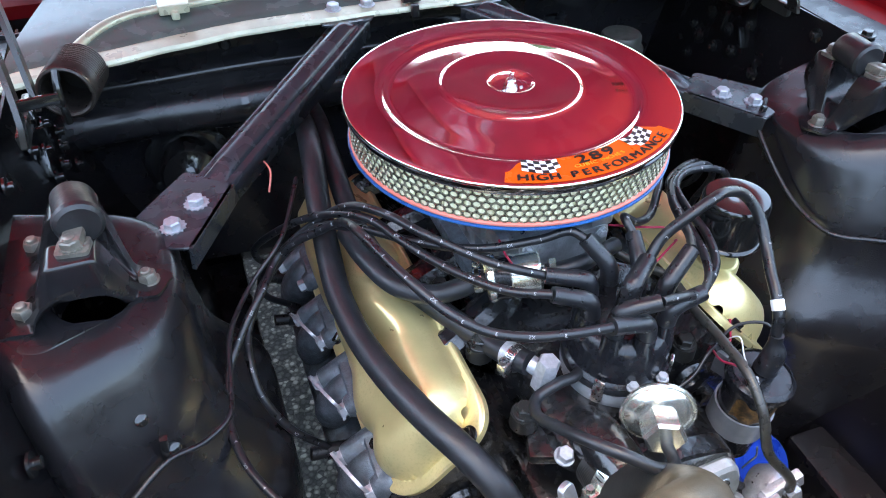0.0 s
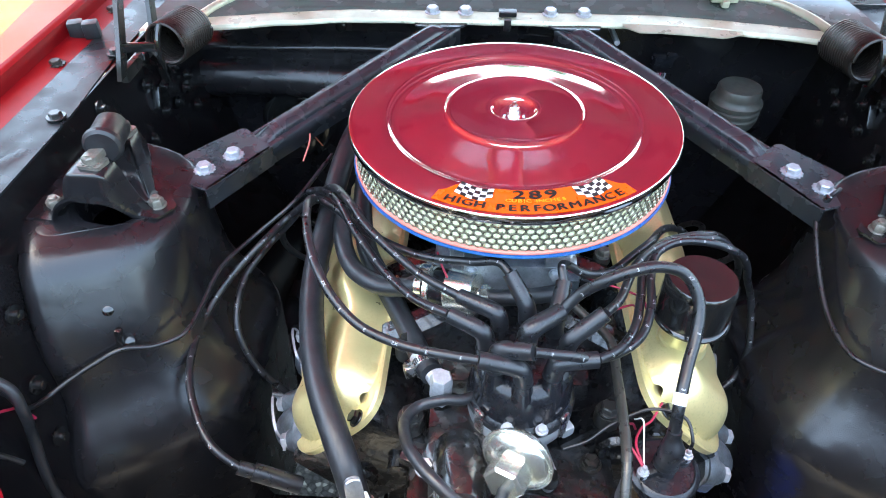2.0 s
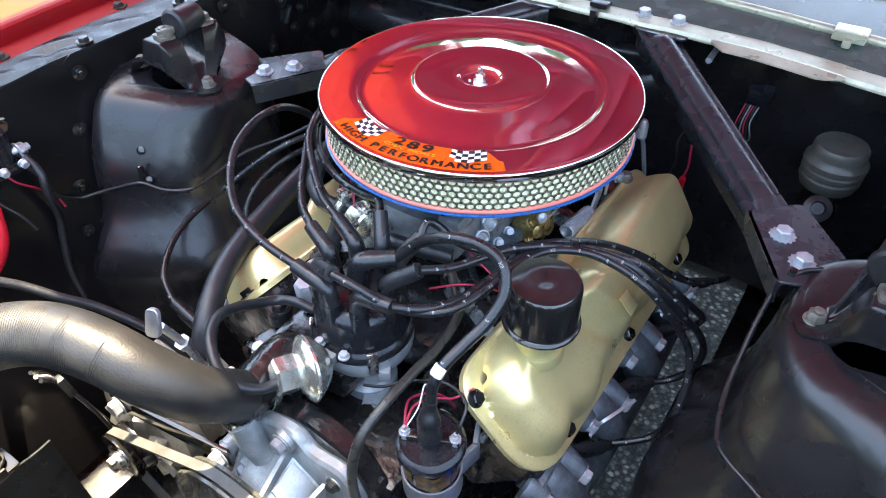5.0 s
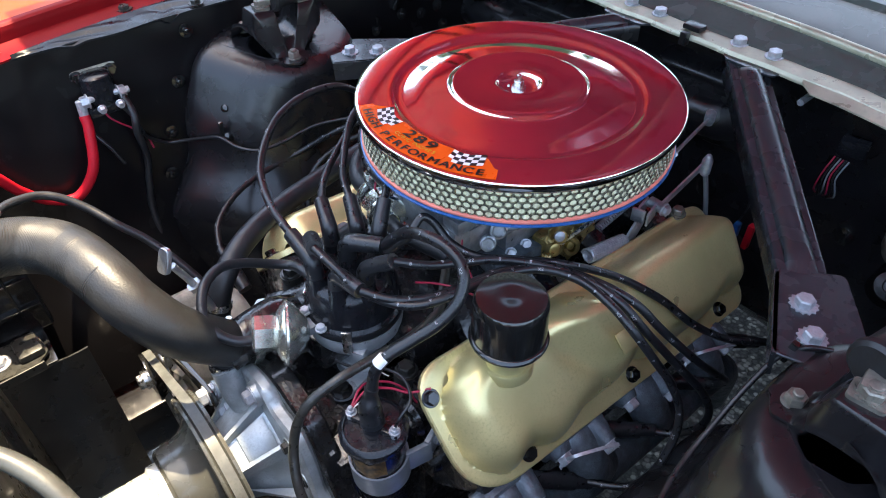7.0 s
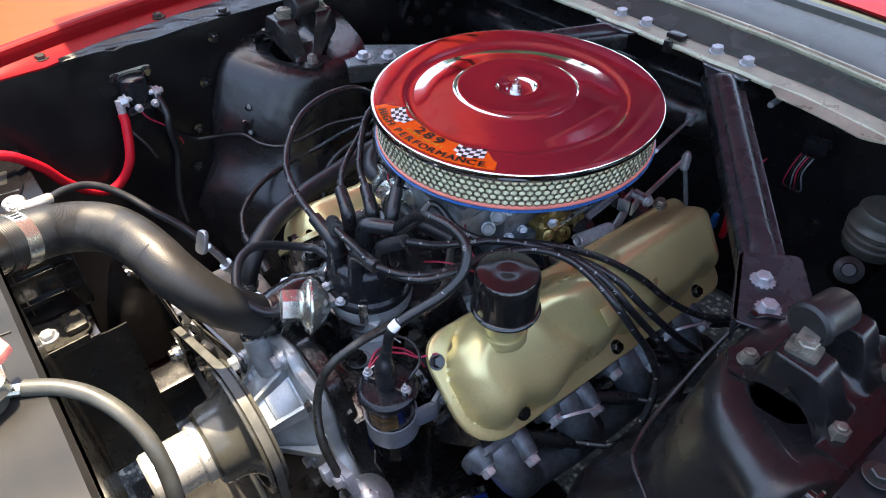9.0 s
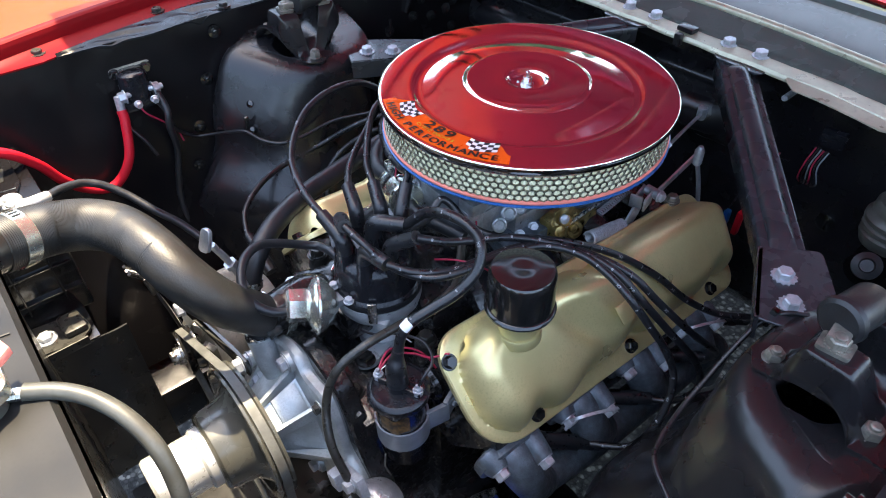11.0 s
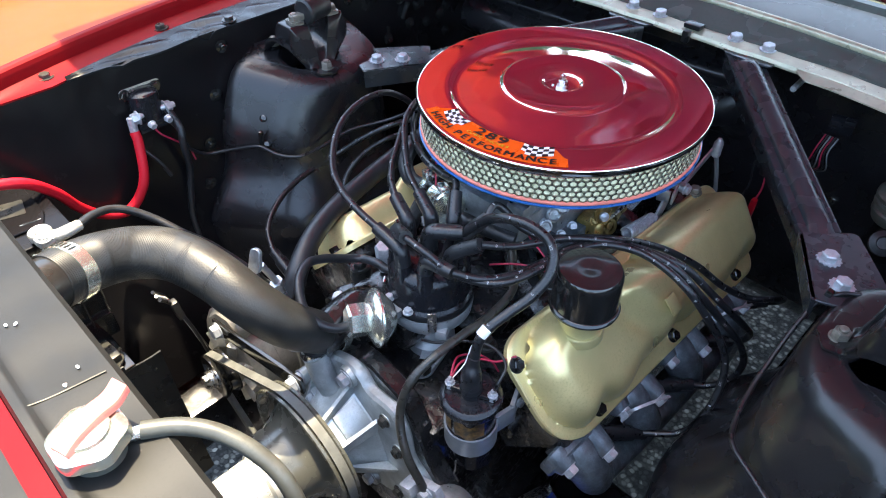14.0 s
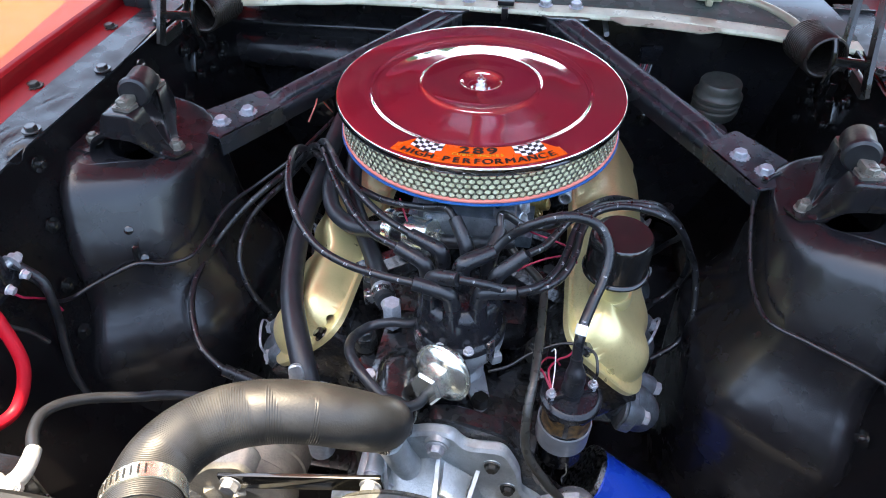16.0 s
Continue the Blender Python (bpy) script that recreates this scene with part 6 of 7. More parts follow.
# top radiator hose
rh = thing("radiator_hose", (-0.05, -0.45, 0.75), "thick ribbed black top radiator hose", "hose")
hp = [(-0.188, -0.654, 0.928), (-0.203, -0.621, 0.918), (-0.209, -0.588, 0.909), (-0.198, -0.557, 0.905), (-0.171, -0.533, 0.905), (-0.137, -0.519, 0.904), (-0.100, -0.508, 0.896), (-0.064, -0.496, 0.877), (-0.042, -0.473, 0.840), (-0.043, -0.440, 0.797), (-0.052, -0.405, 0.757), (-0.056, -0.370, 0.752)]
g = Geo().tube(hp, lambda k: 0.0335 - 0.0058 * k, 32, 32, True, 0.00021)
part("hose", g, M_HOSE, rh)
band((-0.198, -0.632, 0.921), (-0.45, 0.85, -0.3), 0.0338, 0.018, M_PLATED, rh)
band((-0.050, -0.398, 0.757), (-0.15, 0.95, -0.2), 0.0296, 0.014, M_PLATED, rh)

# radiator and its support panel
rad = thing("radiator_support", (0, -0.72, 0.90), "dark painted radiator top panel with chipped paint", "radiator support")
prof = [(-0.657, 0.930), (-0.657, 0.960), (-0.662, 0.965), (-0.700, 0.966), (-0.728, 0.968), (-0.734, 0.972), (-0.741, 0.972), (-0.744, 0.962)]
def radtop(u, v):
    k = v * (len(prof) - 1)
    i = min(int(k), len(prof) - 2)
    s = k - i
    return Vector((-0.30 + 0.62 * u, prof[i][0] + (prof[i + 1][0] - prof[i][0]) * s, prof[i][1] + (prof[i + 1][1] - prof[i][1]) * s + 0.0008 * math.sin(u * 40)))
part("top_panel", Geo().grid(radtop, 40, 28, thick=(0, 0, -0.003)), M_RADTOP, rad)
part("tank", Geo().box((0.60, 0.050, 0.075), pose(0.0, -0.69, 0.915), 0.012), M_OLIVE, rad)
part("core", Geo().box((0.56, 0.040, 0.46), pose(0.0, -0.69, 0.66), 0.004), M_OLIVE, rad)
g = Geo().tube([(-0.178, -0.675, 0.932), (-0.186, -0.655, 0.929), (-0.196, -0.635, 0.922)], 0.031, 24, 4)
part("inlet", g, M_OLIVE, rad)
for x, y in ((-0.107, -0.711), (-0.102, -0.704), (-0.144, -0.724), (-0.137, -0.7255), (-0.105, -0.7245), (-0.011, -0.684), (0.002, -0.700), (-0.22, -0.715)):
    q = Geo().prism([(0.0021 * (0.5 + random.random()) * math.cos(a), 0.0017 * (0.5 + random.random()) * math.sin(a)) for a in (0, 1, 2, 3, 4, 5)], 0, 0.0006, pose(x, y, 0.9672 + (0.001 if y < -0.70 else 0)))
    part("paint_chip", q, M_WHITE, rad)
part("weld_bead", Geo().tube([(0.002, -0.739, 0.9705), (0.006, -0.712, 0.9672), (0.011, -0.668, 0.9665)], 0.0013, 6), M_RADTOP, rad)
RCX, RCY = 0.088, -0.708
scallop = []
for r, z, k in ((0.032, 0.983, 0.0), (0.0365, 0.984, 1.0), (0.0375, 0.990, 1.0), (0.0365, 0.996, 0.9), (0.030, 0.9985, 0.3), (0.024, 0.999, 0.0), (0.0225, 1.002, 0.0), (0.012, 1.0035, 0.0), (0.0005, 1.004, 0.0)):
    scallop.append([(RCX + (0.79 * r + 0.0014 * k * math.cos(6 * a)) * math.cos(a), RCY + (0.79 * r + 0.0014 * k * math.cos(6 * a)) * math.sin(a), z) for a in (2 * math.pi * j / 60 for j in range(60))])
rc = part("filler_cap", Geo().rings(scallop, True, True), M_PLATED, rad, "pale alloy filler cap with a red lever")
part("neck", Geo().lathe([(0.021, 0.940), (0.021, 0.985), (0.025, 0.987)], pose(RCX, RCY, 0), 28), M_TARNISH, rc)
lever = spline([(RCX + 0.006, RCY - 0.022, 1.001), (RCX + 0.002, RCY - 0.009, 1.006), (RCX - 0.005, RCY + 0.011, 1.007), (RCX - 0.011, RCY + 0.026, 1.004), (RCX - 0.016, RCY + 0.038, 1.008)], 6)
q = Geo().rings([[p + Vector((w * 0.95, w * 0.30, h)) for w, h in ((-0.009, 0.0), (-0.008, 0.0022), (0.008, 0.0022), (0.009, 0.0), (0.009, -0.005), (0.0075, -0.005), (0.0075, -0.001), (-0.0075, -0.001), (-0.0075, -0.005), (-0.009, -0.005))] for p in lever], True, True)
part("lever", q, M_PINK, rc, "red safety lever")
part("spigot", Geo().tube([(0.090, -0.690, 0.973), (0.100, -0.664, 0.970)], 0.006, 10, 2), M_STEEL, rc)
lead("overflow_hose", [(0.094, -0.675, 0.971), (0.110, -0.650, 0.967), (0.132, -0.630, 0.960), (0.160, -0.615, 0.945), (0.188, -0.608, 0.920), (0.210, -0.612, 0.87), (0.22, -0.63, 0.78), (0.23, -0.64, 0.5)], 0.0078, M_TARNISH, "grey rubber overflow hose from the radiator cap", "hose", "", 0.0, 12)
# front panel ahead of the radiator and closing panels
# strip uses the darker shade copy of the body red
g = Geo().grid(lambda u, v: Vector((-0.72 + 1.44 * u, -0.745 - 0.018 * v, 0.958 - 0.002 * v)), 20, 2, thick=(0, 0, -0.004))
fpn = solo("front_panel", g, M_RED_SHADE, "red painted strip ahead of the radiator", "body panel", kind="structure")
g = Geo().grid(lambda u, v: Vector((-0.72 + 1.44 * u, -0.763 - 0.182 * v, 0.950 - 0.03 * v * v)), 20, 8, thick=(0, 0, -0.004))
part("front_shelf", g, M_RADTOP, fpn, "dull grey-brown shelf behind the grille")
for s in (-1, 1):
    g = Geo().box((0.30, 0.02, 0.50), pose(s * 0.45, -0.755, 0.70), 0.006)
    solo("wall_front", g, M_APRON, "dark painted panel beside the radiator", "panel", kind="structure")

# battery with clamp, tray and cables
bat = thing("battery", (-0.47, -0.66, 0.64), "dark grey battery at the front of the bay", "battery")
part("case", Geo().box((0.175, 0.17, 0.20), pose(-0.468, -0.662, 0.735), 0.006), M_BLACK_GLOSS, bat)
part("lid", Geo().box((0.180, 0.175, 0.022), pose(-0.468, -0.662, 0.838), 0.005), M_APRON, bat, "moulded black lid")
part("vent_strip", Geo().prism(round_poly([(-0.552, -0.690), (-0.418, -0.690), (-0.412, -0.604), (-0.440, -0.592), (-0.552, -0.592)], 0.006), 0.847, 0.853, None, 0.001), M_APRON, bat, "raised black cover strip")
part("marking", Geo().prism(round_poly([(-0.500, -0.640), (-0.462, -0.646), (-0.452, -0.612), (-0.490, -0.604)], 0.003), 0.8533, 0.8538), M_CLIP, bat, "dull worn sticker")
for k in range(4):
    part("marking", Geo().box((0.014, 0.0016, 0.0006), pose(-0.428 + 0.0006 * k, -0.622 + 0.0045 * k, 0.8536, 0, 0, 80), 0), M_GREYCLAMP, bat, "small grey printed bar")
part("terminal", Geo().lathe([(0.010, 0.848), (0.009, 0.866), (0.0075, 0.868)], pose(-0.384, -0.616, 0), 16), M_HUB, bat)
g = Geo().lathe([(0.0100, 0.852), (0.0150, 0.853), (0.0155, 0.862), (0.0140, 0.8645), (0.0100, 0.865)], pose(-0.384, -0.616, 0), 24, False, False)
g.box((0.022, 0.020, 0.013), pose(-0.363, -0.618, 0.859, 0, 0, 12), 0.004).hexhead((-0.357, -0.618, 0.8655), (0, 0, 1), 0.0070, 0.006, 0.0090)
g.tube([(-0.368, -0.612, 0.859), (-0.362, -0.600, 0.860), (-0.364, -0.585, 0.859), (-0.370, -0.571, 0.856)], lambda k: 0.0095 - 0.0015 * k, 14)
part("cable_clamp", g, M_HUB, bat, "pale lead cable clamp")
g = Geo().box((0.10, 0.13, 0.006), pose(-0.345, -0.66, 0.640), 0.002).box((0.006, 0.13, 0.05), pose(-0.392, -0.66, 0.66), 0.002)
part("tray", g, M_BLACK_GLOSS, bat, "black steel battery tray")
for k in range(3):
    part("rib", Geo().box((0.012, 0.003, 0.16), pose(-0.380, -0.72 + 0.055 * k, 0.735), 0.001), M_BLACK_GLOSS, bat)
for k in range(3):
    part("rib", Geo().box((0.010, 0.16, 0.003), pose(-0.380, -0.662, 0.685 + 0.05 * k), 0.001), M_BLACK_GLOSS, bat)
# apron of the tray that hangs down beside the battery
g = Geo().grid(lambda u, v: Vector((-0.296 + 0.030 * v * v + 0.003 * math.sin(9 * u), -0.735 + 0.180 * u, 0.640 - 0.29 * v)), 12, 10, thick=(-0.003, 0, 0))
part("tray_apron", g, M_OLIVE, bat, "black sheet apron of the tray")
# pressed clip that holds the battery's foot
g = Geo().prism(round_poly([(-0.368, -0.70), (-0.300, -0.69), (-0.292, -0.622), (-0.312, -0.600), (-0.355, -0.606)], 0.008), 0.648, 0.652)
g.box((0.046, 0.034, 0.014), pose(-0.330, -0.622, 0.657, 0, 0, 4), 0.006).box((0.004, 0.075, 0.016), pose(-0.293, -0.648, 0.645, 0, 0, 3), 0.0015)
part("hold_down_clip", g, M_CLIP, bat, "pressed olive grey hold-down clip")
part("clamp_bolt", Geo().hexhead((-0.328, -0.662, 0.652), (0, 0, 1), 0.011, 0.008, 0.016), M_ZINC, bat)
lead("battery_cable", [(-0.369, -0.573, 0.856), (-0.388, -0.550, 0.849), (-0.402, -0.522, 0.838), (-0.398, -0.498, 0.826), (-0.381, -0.472, 0.805), (-0.350, -0.447, 0.780), (-0.318, -0.417, 0.750), (-0.256, -0.384, 0.700), (-0.22, -0.37, 0.64)], 0.0062, M_RUBBER, "black battery earth cable over the radiator hose", "cable", "battery cables", 0.0, 12)
lead("battery_cable", [(-0.50, -0.72, 0.86), (-0.485, -0.66, 0.895), (-0.480, -0.600, 0.885), (-0.495, -0.560, 0.84), (-0.510, -0.535, 0.79), (-0.522, -0.505, 0.752), (-0.516, -0.465, 0.742), (-0.515, -0.428, 0.780), (-0.534, -0.409, 0.835), (-0.543, -0.406, 0.856)], 0.0082, M_REDWIRE, "thick red battery cable rising to the solenoid", "cable", "battery cables", 0.0, 14)

# starter solenoid
so = thing("starter_solenoid", (-0.585, -0.362, 0.85), "black starter solenoid on a plated bracket", "solenoid")
part("bracket", Geo().prism(round_poly([(-0.398, 0.880), (-0.340, 0.866), (-0.330, 0.880), (-0.328, 0.912), (-0.400, 0.912)], 0.008), 0.0, 0.003, Matrix(((0, 0, 1, -0.582), (1, 0, 0, 0), (0, 1, 0, 0), (0, 0, 0, 1)))), M_ALT, so, "pale plated steel bracket")
sm = pose(-0.564, -0.368, -0.006)
part("can", Geo().lathe([(0.024, 0.862), (0.026, 0.866), (0.025, 0.872), (0.0245, 0.905), (0.0235, 0.912), (0.019, 0.915), (0.0, 0.916)], sm, 32), M_CAP, so)
part("base", Geo().box((0.050, 0.060, 0.016), pose(-0.562, -0.368, 0.856), 0.005), M_CAP, so)
for y, d in ((-0.402, -1), (-0.336, 1)):
    g = Geo().tube([(-0.552, -0.364, 0.876), (-0.545, y, 0.876)], 0.005, 10, 2)
    g.hexhead((-0.545, y - d * 0.010, 0.876), (0, d, 0), 0.0095, 0.010, 0.012, shank=0.005)
    part("terminal", g, M_ZINC, so, "plated terminal stud with nut")
for y in (-0.380, -0.352):
    part("small_terminal", Geo().hexhead((-0.529, y, 0.866), (1, 0, -0.3), 0.006, 0.007, 0.007), M_ZINC, so)
for y, z in ((-0.391, 0.902), (-0.339, 0.900)):
    part("bolt", Geo().hexhead((-0.579, y, z), (1, 0, 0), 0.008, 0.005, 0.010), M_BLACK_GLOSS, so)
part("cable_lug", Geo().tube([(-0.545, -0.404, 0.880), (-0.543, -0.406, 0.852)], 0.007, 10, 2), M_ZINC, so)
lead("harness_wire", [(-0.545, -0.342, 0.872), (-0.520, -0.340, 0.845), (-0.515, -0.345, 0.815), (-0.529, -0.340, 0.763), (-0.532, -0.351, 0.710), (-0.528, -0.362, 0.657), (-0.510, -0.366, 0.58)], 0.006, M_RUBBER, "black taped cable down the inner wing", "cable", "harness wires")
lead("harness_wire", [(-0.529, -0.352, 0.864), (-0.527, -0.340, 0.835), (-0.530, -0.330, 0.795), (-0.535, -0.300, 0.768), (-0.522, -0.276, 0.768), (-0.495, -0.252, 0.776), (-0.465, -0.232, 0.783), (-0.432, -0.217, 0.774), (-0.404, -0.192, 0.772), (-0.396, -0.150, 0.776), (-0.385, -0.09, 0.79), (-0.35, -0.03, 0.80), (-0.30, 0.01, 0.83), (-0.26, 0.10, 0.85)], 0.0030, M_WIRE, "thin black wire across the suspension tower", "wire", "harness wires")
lead("harness_wire", [(-0.529, -0.380, 0.864), (-0.525, -0.372, 0.845), (-0.530, -0.350, 0.820), (-0.535, -0.33, 0.795), (-0.53, -0.325, 0.77)], 0.0016, M_REDLEAD, "thin red wire below the solenoid", "wire", "harness wires")
lead("harness_wire", [(-0.543, -0.406, 0.862), (-0.535, -0.405, 0.83), (-0.522, -0.39, 0.80), (-0.515, -0.38, 0.77)], 0.003, M_WIRE, "thin black wire below the solenoid", "wire", "harness wires")
lead("harness_wire", [(0.440, 0.010, 0.880), (0.422, -0.006, 0.880), (0.406, -0.020, 0.862), (0.401, -0.056, 0.838), (0.400, -0.094, 0.815), (0.401, -0.135, 0.796), (0.408, -0.178, 0.785), (0.422, -0.205, 0.784), (0.462, -0.231, 0.785), (0.525, -0.272, 0.784), (0.555, -0.298, 0.773), (0.552, -0.325, 0.71), (0.54, -0.345, 0.64)], 0.0031, M_WIRE, "taped black harness along the suspension tower", "cable", "harness wires")
for p in ((-0.466, -0.226, 0.797), (0.412, -0.014, 0.872)):
    solo("wire_clip", Geo().box((0.008, 0.008, 0.030), pose(*p, 0, 10, 0), 0.002), M_BLACK_GLOSS, "small black clip that holds a harness wire", "clip", "wire clips")

# brake master cylinder
mc = thing("brake_master_cylinder", (0.41, 0.36, 0.76), "tarnished grey brake fluid reservoir on the firewall", "master cylinder")
mm = pose(0.411, 0.352, 0) @ Matrix.Diagonal((0.88, 0.88, 1.0, 1.0))
g = Geo().lathe([(0.044, 0.778), (0.047, 0.786), (0.049, 0.790), (0.049, 0.796), (0.045, 0.799), (0.050, 0.803), (0.050, 0.809), (0.046, 0.812), (0.051, 0.816), (0.051, 0.822), (0.046, 0.826), (0.044, 0.832)], mm, 40)
part("reservoir", g, M_TARNISH, mc, "ribbed tarnished reservoir")
part("cap", Geo().lathe([(0.044, 0.832), (0.043, 0.844), (0.040, 0.848), (0.012, 0.850), (0.0, 0.849)], mm, 40), M_TARNISH, mc)
part("body", Geo().tube([(0.411, 0.30, 0.752), (0.411, 0.44, 0.752)], 0.028, 20, 2), M_APRON, mc)

# blower motor on the firewall
bl = thing("blower_motor", (-0.40, 0.40, 0.70), "black heater blower motor on the firewall", "blower motor")
bm_ = at((-0.400, 0.428, 0.705), (0, -1, 0.15))
part("flange", Geo().lathe([(0.072, 0.0), (0.074, 0.006), (0.068, 0.012), (0.060, 0.014)], bm_, 36), M_BLACK_GLOSS, bl)
part("motor", Geo().lathe([(0.052, 0.010), (0.052, 0.060), (0.046, 0.070), (0.020, 0.074), (0.012, 0.080)], bm_, 36), M_BLACK_GLOSS, bl)
for k in range(4):
    a = k * math.pi / 2 + 0.5
    part("stud", Geo().hexhead(bm_ @ Vector((0.066 * math.cos(a), 0.066 * math.sin(a), 0.012)), (0, -1, 0.15), 0.007, 0.008, 0.010), M_BLACK_GLOSS, bl)

# firewall fittings
cn = thing("wiring_plug", (0.275, 0.385, 0.85), "grey multi-pin wiring plug on the firewall", "connector")
part("shell", Geo().box((0.036, 0.020, 0.024), pose(0.276, 0.384, 0.876, 15, 0, 10), 0.003), M_CAP, cn)
part("latch", Geo().box((0.016, 0.012, 0.010), pose(0.288, 0.374, 0.890, 15, 0, 10), 0.002), M_CAP, cn)
for k, mt in enumerate((M_REDLEAD, M_WIRE, M_GREYCLAMP, M_REDLEAD, M_WIRE, M_GREYCLAMP)):
    x = 0.262 + 0.004 * k
    part("wire", Geo().tube([(x, 0.370, 0.860), (x - 0.004, 0.360, 0.835), (x - 0.008 + 0.002 * k, 0.365, 0.805), (x - 0.015, 0.40, 0.775)], 0.0013, 6), mt, cn)
for dx, mt, nm, lb in ((0.0, M_REDWIRE, "red", "red crimped connector on a thin wire"), (-0.022, M_BLUE, "blue", "small blue connector on a thin wire")):
    c = thing("wire_connector", (0.209 + dx, 0.318, 0.69), lb, "connector", "wire connectors")
    part("sleeve", Geo().box((0.010, 0.012, 0.050 if dx == 0 else 0.030), pose(0.209 + dx, 0.318, 0.706, 6, 3, 0), 0.003), mt, c)
    part("wire", Geo().tube([(0.209 + dx, 0.318, 0.725), (0.212 + dx, 0.325, 0.75), (0.206 + dx, 0.34, 0.79), (0.21, 0.38, 0.82)], 0.0018, 6), M_REDLEAD if dx == 0 else M_WIRE, c)
lead("hanging_wire", [(-0.30, 0.20, 0.80), (-0.305, 0.17, 0.84), (-0.300, 0.14, 0.866), (-0.292, 0.10, 0.87), (-0.30, 0.08, 0.85)], 0.0013, M_PINK, "thin orange wire end beside the brace", "wire")
part("stud", Geo().tube([(0.187, 0.435, 0.912), (0.190, 0.372, 0.912)], 0.005, 10, 2), M_ZINC, fw)
solo("pipe_union", Geo().lathe([(0.006, -0.03), (0.006, 0.0), (0.020, 0.0), (0.020, 0.007), (0.011, 0.010), (0.009, 0.006)], at((0.413, 0.293, 0.767), (0.2, -0.7, 0.68)), 20), M_RUBBER, "black washer-faced union low on the firewall", "union")
for (x, z, r) in ((-0.15, 0.72, 0.018), (0.06, 0.66, 0.02), (0.33, 0.91, 0.012), (0.30, 0.70, 0.016), (-0.30, 0.90, 0.010), (-0.02, 0.78, 0.015)):
    y = firewall((x + 0.66) / 1.32, (0.96 - z) / 0.50).y
    part("plug", Geo().lathe([(r, 0), (r, 0.004), (r * 0.6, 0.007)], at((x, y, z), (0, -1, 0)), 18), M_BLACK_GLOSS, fw)

# throttle linkage and springs beside the carburettor
tl = thing("throttle_linkage", (0.13, 0.06, 0.83), "plated throttle levers and rods beside the carburettor", "throttle linkage")
part("rod", Geo().tube([(0.150, 0.145, 0.902), (0.118, 0.20, 0.865), (0.081, 0.34, 0.849)], 0.0030, 8, 2), M_ZINC, tl)
part("rod_end", Geo().lathe([(0.006, -0.012), (0.008, -0.006), (0.008, 0.010), (0.004, 0.012)], pose(0.081, 0.342, 0.850), 12), M_ZINC, tl)
lv0, lv1 = Vector((0.140, 0.148, 0.811)), Vector((0.150, 0.234, 0.842))
part("lever", Geo().box((0.004, (lv1 - lv0).length + 0.010, 0.011), Matrix.Translation((lv0 + lv1) / 2) @ frame_of((0, -0.33, 0.94), (0, 1, 0.35)), 0.002), M_ALU, tl, "flat grey lever")
part("ball_joint", Geo().lathe([(0.004, -0.014), (0.0075, -0.010), (0.0075, 0.012), (0.0035, 0.020)], pose(0.150, 0.236, 0.842), 14), M_ZINC, tl)
part("cable_end", Geo().tube([(0.151, 0.237, 0.832), (0.157, 0.243, 0.80), (0.163, 0.25, 0.757), (0.163, 0.255, 0.72)], 0.0036, 8), M_GREYCLAMP, tl)
part("bell_crank", Geo().box((0.004, 0.030, 0.022), pose(0.127, 0.134, 0.806, 0, 0, 15), 0.002).box((0.004, 0.030, 0.022), pose(0.145, 0.130, 0.806, 0, 0, 15), 0.002).box((0.020, 0.005, 0.022), pose(0.133, 0.118, 0.804, 0, 0, 15), 0.002).lathe([(0.008, -0.014), (0.008, 0.014)], at((0.142, 0.148, 0.811), (1, 0, 0)), 14), M_ALU, tl)
part("pivot_bolt", Geo().hexhead((0.152, 0.148, 0.811), (1, 0, 0), 0.008, 0.006, 0.010), M_ZINC, tl)
def coil_spring(a, b, r, wire, turns):
    a, b = Vector(a), Vector(b)
    m_ = frame_of(b - a)
    return Geo().tube([a + (b - a) * (i / (turns * 10)) + m_ @ Vector((r * math.cos(2 * math.pi * i / 10), r * math.sin(2 * math.pi * i / 10), 0)) for i in range(turns * 10 + 1)], wire, 5, 1)
part("return_spring", coil_spring((0.140, 0.007, 0.797), (0.140, 0.084, 0.781), 0.0092, 0.0021, 18), M_ZINC, tl, "bright coil return spring")
part("return_spring", coil_spring((0.100, 0.041, 0.774), (0.100, 0.141, 0.796), 0.0052, 0.0014, 24), M_ZINC, tl, "thin steel return spring")
part("spring_tab", Geo().box((0.004, 0.022, 0.044), pose(0.141, 0.098, 0.782, -35, 0, 0), 0.001), M_ALU, tl)
part("spring_hook", Geo().tube([(0.140, 0.084, 0.781), (0.141, 0.096, 0.790), (0.143, 0.105, 0.797)], 0.0015, 6), M_ZINC, tl)
g = Geo().box((0.030, 0.052, 0.034), pose(0.088, -0.008, 0.800, 0, 0, 8), 0.006).lathe([(0.010, 0.0), (0.0095, 0.012), (0.006, 0.014)], at((0.103, -0.024, 0.806), (1, -0.3, 0.3)), 14).lathe([(0.007, 0.0), (0.0065, 0.010), (0.004, 0.011)], at((0.103, 0.006, 0.796), (1, -0.2, 0.2)), 12)
for y_, z_ in ((-0.026, 0.818), (0.010, 0.818), (-0.028, 0.790)):
    part("choke_screw", Geo().hexhead((0.100, y_, z_), (0.8, -0.2, 0.5), 0.0055, 0.005, 0.007), M_BRASS, tl)
part("link_rod", Geo().tube([(0.108, -0.018, 0.806), (0.118, 0.010, 0.826), (0.122, 0.050, 0.836), (0.118, 0.105, 0.846)], 0.0032, 8), M_STEEL, tl, "bright bent link rod")
part("choke_housing", g, M_CHROMATE, tl, "yellow plated choke housing")
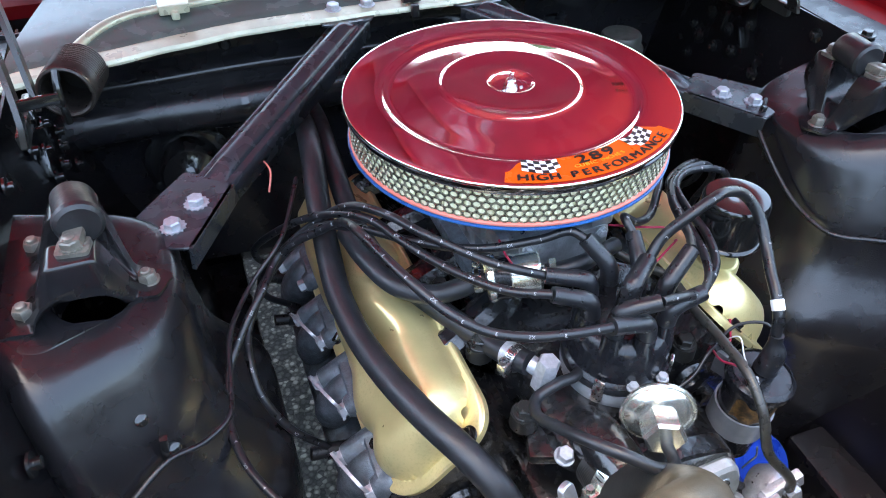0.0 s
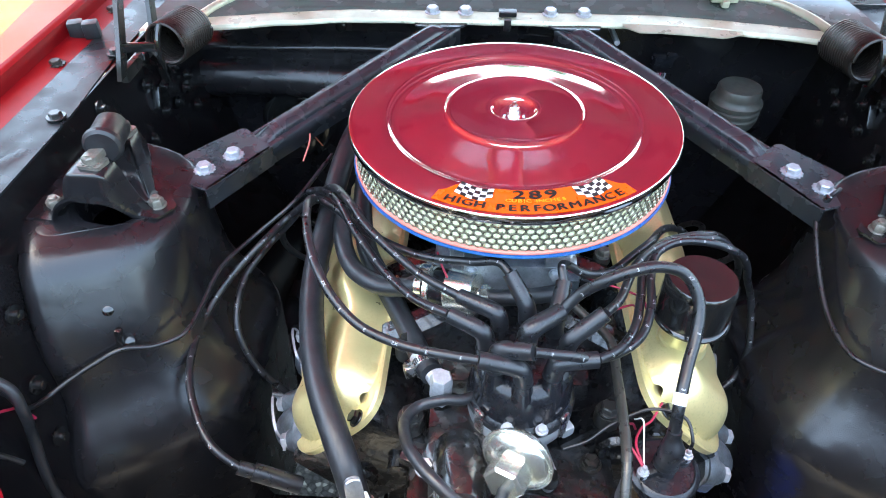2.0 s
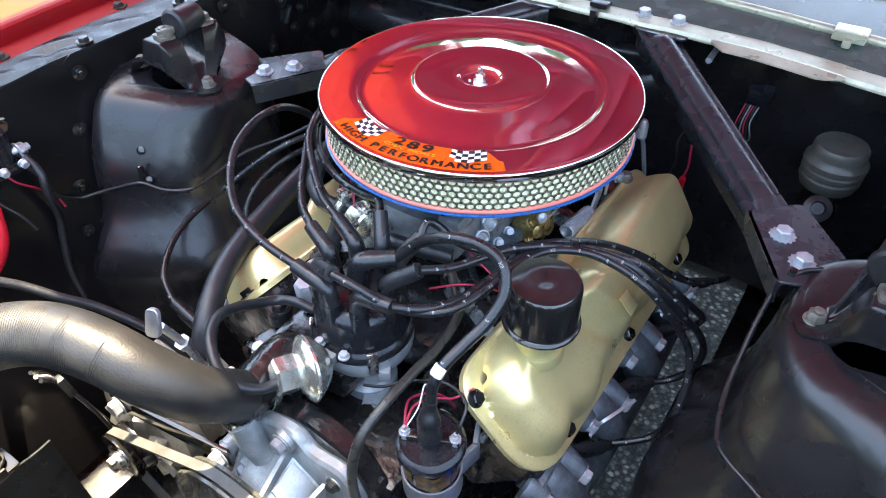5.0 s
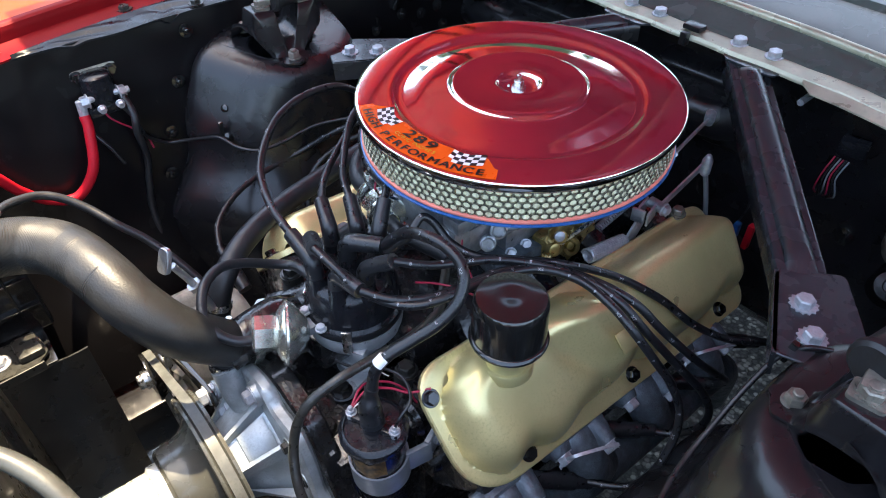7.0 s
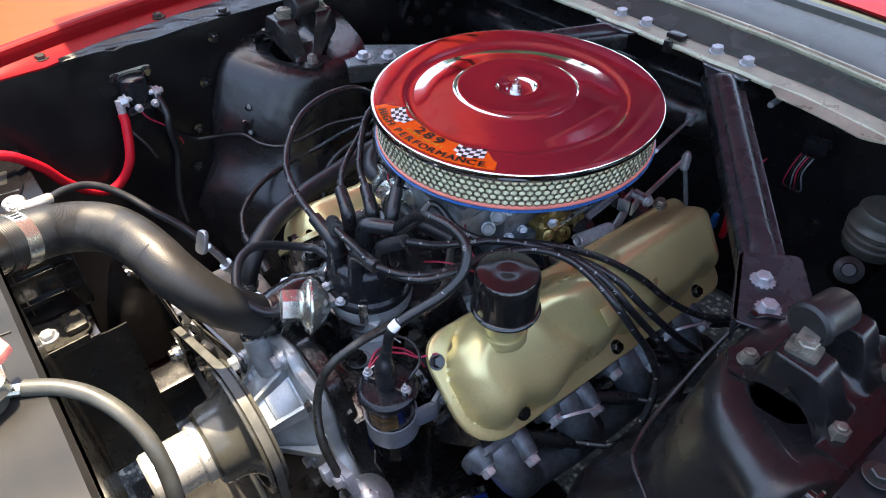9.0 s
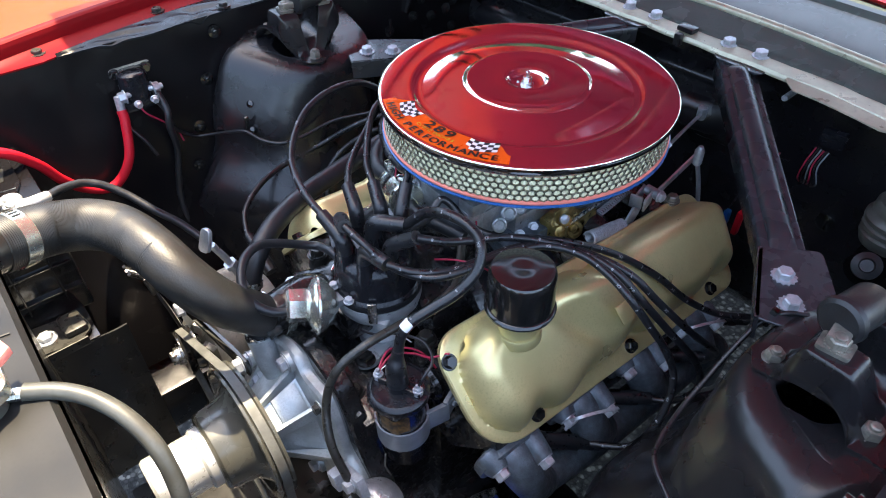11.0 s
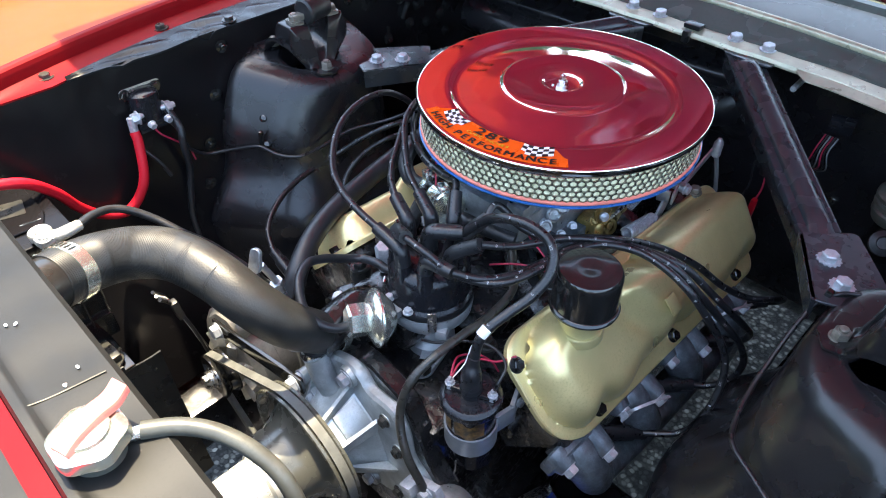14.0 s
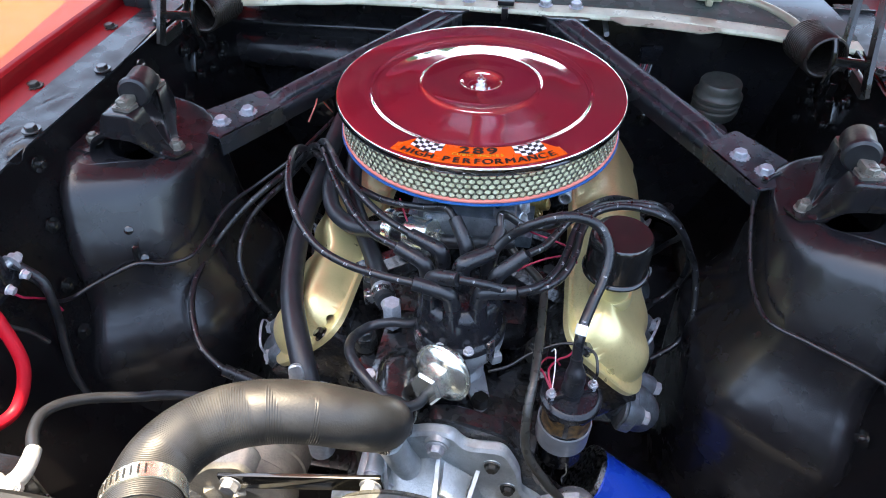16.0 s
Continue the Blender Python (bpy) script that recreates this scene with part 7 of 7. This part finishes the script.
# plated choke bracket with its slotted ring, link and lever
def side_plate(outline, x, thick, tilt=0.0):
    """A plate of that outline in y and z, facing +x."""
    return Geo().prism(round_poly(outline, 0.005), 0, thick, Matrix(((0, 0, 1, x), (1, 0, tilt, 0), (0, 1, 0, 0), (0, 0, 0, 1))), 0.0006)
part("choke_bracket", side_plate([(-0.036, 0.842), (-0.010, 0.846), (0.020, 0.822), (0.060, 0.806), (0.062, 0.784), (0.030, 0.772), (0.004, 0.772), (-0.020, 0.800)], 0.103, 0.003), M_CHROMATE, tl, "yellow plated choke bracket")
part("choke_ring", Geo().lathe([(0.0065, -0.002), (0.0130, -0.002), (0.0135, 0.001), (0.0125, 0.004), (0.0075, 0.004), (0.0065, 0.002)], at((0.107, 0.012, 0.789), (0.9, -0.25, 0.35)), 24, False, False), M_CHROMATE, tl, "yellow plated ring")
part("choke_lever", Geo().box((0.004, 0.034, 0.030), pose(0.104, 0.022, 0.782, 20, 0, 0), 0.002).lathe([(0.0045, -0.004), (0.0085, -0.003), (0.0085, 0.004), (0.004, 0.006)], at((0.112, -0.018, 0.826), (0.9, -0.3, 0.3)), 16), M_CHROMATE, tl, "yellow plated lever")
part("link_end", Geo().lathe([(0.0030, -0.003), (0.0070, -0.002), (0.0070, 0.003), (0.0030, 0.005)], at((0.116, -0.026, 0.834), (0.8, -0.4, 0.4)), 16), M_ZINC, tl)
for y_, z_, r_ in ((-0.098, 0.858, 0.012), (-0.076, 0.856, 0.010), (-0.115, 0.846, 0.011)):
    part("vent_boss", Geo().lathe([(r_, -0.010), (r_ * 0.95, 0.003), (r_ * 0.75, 0.004), (r_ * 0.55, 0.002), (0.001, 0.002)], at((0.078, y_, z_), (0.8, -0.45, 0.4)), 18), M_ALU, tl)
for y in (-0.075, -0.048):
    part("carb_screw", Geo().hexhead((0.080, y, 0.808), (0.7, -0.4, 0.6), 0.0062, 0.005, 0.008), M_ZINC, tl)

# oil filter, filler cans low down
of = thing("oil_filter", (0.27, -0.29, 0.46), "blue oil filter beside the engine block", "oil filter")
om = at((0.214, -0.292, 0.488), (0.85, -0.15, -0.45))
part("can", Geo().lathe([(0.052, 0.004), (0.055, 0.008), (0.055, 0.122), (0.051, 0.133), (0.034, 0.137), (0.0, 0.138)], om, 40), M_FILTER, of)
part("base_plate", Geo().lathe([(0.049, -0.006), (0.056, -0.004), (0.056, 0.004), (0.052, 0.006)], om, 40), M_STEEL, of)
fp = thing("fuel_pump", (0.19, -0.43, 0.58), "grey alloy fuel pump low on the front cover", "fuel pump")
part("body", Geo().lathe([(0.034, 0.0), (0.036, 0.01), (0.034, 0.03), (0.024, 0.042), (0.010, 0.046)], at((0.185, -0.405, 0.595), (0.25, -0.75, 0.6)), 28), M_ALU, fp)
for k in range(6):
    a = k * math.pi / 3
    part("screw", Geo().hexhead(at((0.185, -0.405, 0.595), (0.25, -0.75, 0.6)) @ Vector((0.031 * math.cos(a), 0.031 * math.sin(a), 0.028)), (0.25, -0.75, 0.6), 0.0045, 0.004), M_ZINC, fp)

# alternator bracket arm, bypass hose
a0, a1 = Vector((-0.245, -0.474, 0.665)), Vector((-0.066, -0.458, 0.684))
arm = part("adjusting_arm", Geo().box(((a1 - a0).length + 0.03, 0.006, 0.030), Matrix.Translation((a0 + a1) / 2) @ pose(0, 0, 0, 0, -6, 5), 0.002), M_BLACK_GLOSS, alt, "black slotted adjusting arm")
for p in (a0, a1):
    part("bolt", Geo().hexhead(p + Vector((0, -0.004, 0)), (0, -1, 0.05), 0.0115, 0.010, 0.014), M_ZINC, arm)
lead("bypass_hose", [(-0.048, -0.432, 0.738), (-0.049, -0.425, 0.755), (-0.052, -0.41, 0.768)], 0.0165, M_RUBBER, "short black bypass hose above the water pump", "hose", "", 0.0, 16)
bp = thing("hose_clip", (-0.048, -0.432, 0.74), "bright worm-drive clip on the bypass hose", "hose clamp")
band((-0.048, -0.431, 0.741), (0, 0.2, 1), 0.0172, 0.011, None, bp, "band")
lw = thing("loose_wires", (-0.39, -0.47, 0.55), "loose taped wires with a connector behind the radiator", "wires")
for k in range(3):
    part("wire", Geo().tube([(-0.33 - 0.012 * k, -0.52, 0.70), (-0.352 - 0.01 * k, -0.50, 0.66), (-0.36 + 0.01 * k, -0.485, 0.60), (-0.345, -0.47, 0.53 - 0.02 * k)], 0.003, 6), (M_WIRE, M_WHITE, M_WIRE)[k], lw)
part("connector", Geo().box((0.014, 0.012, 0.045), pose(-0.352, -0.495, 0.645, 8, 6, 0), 0.003), M_RUBBER, lw)

# small rubber rest on the wing gutter
rb = thing("bonnet_rest", (-0.671, 0.256, 0.955), "dark rubber rest block on the wing gutter", "rubber block")
for k in range(2):
    part("lug", Geo().box((0.024, 0.022, 0.026), pose(-0.683 + 0.024 * k, 0.256, 0.968, 0, 0, 20), 0.004), M_RUBBER, rb)
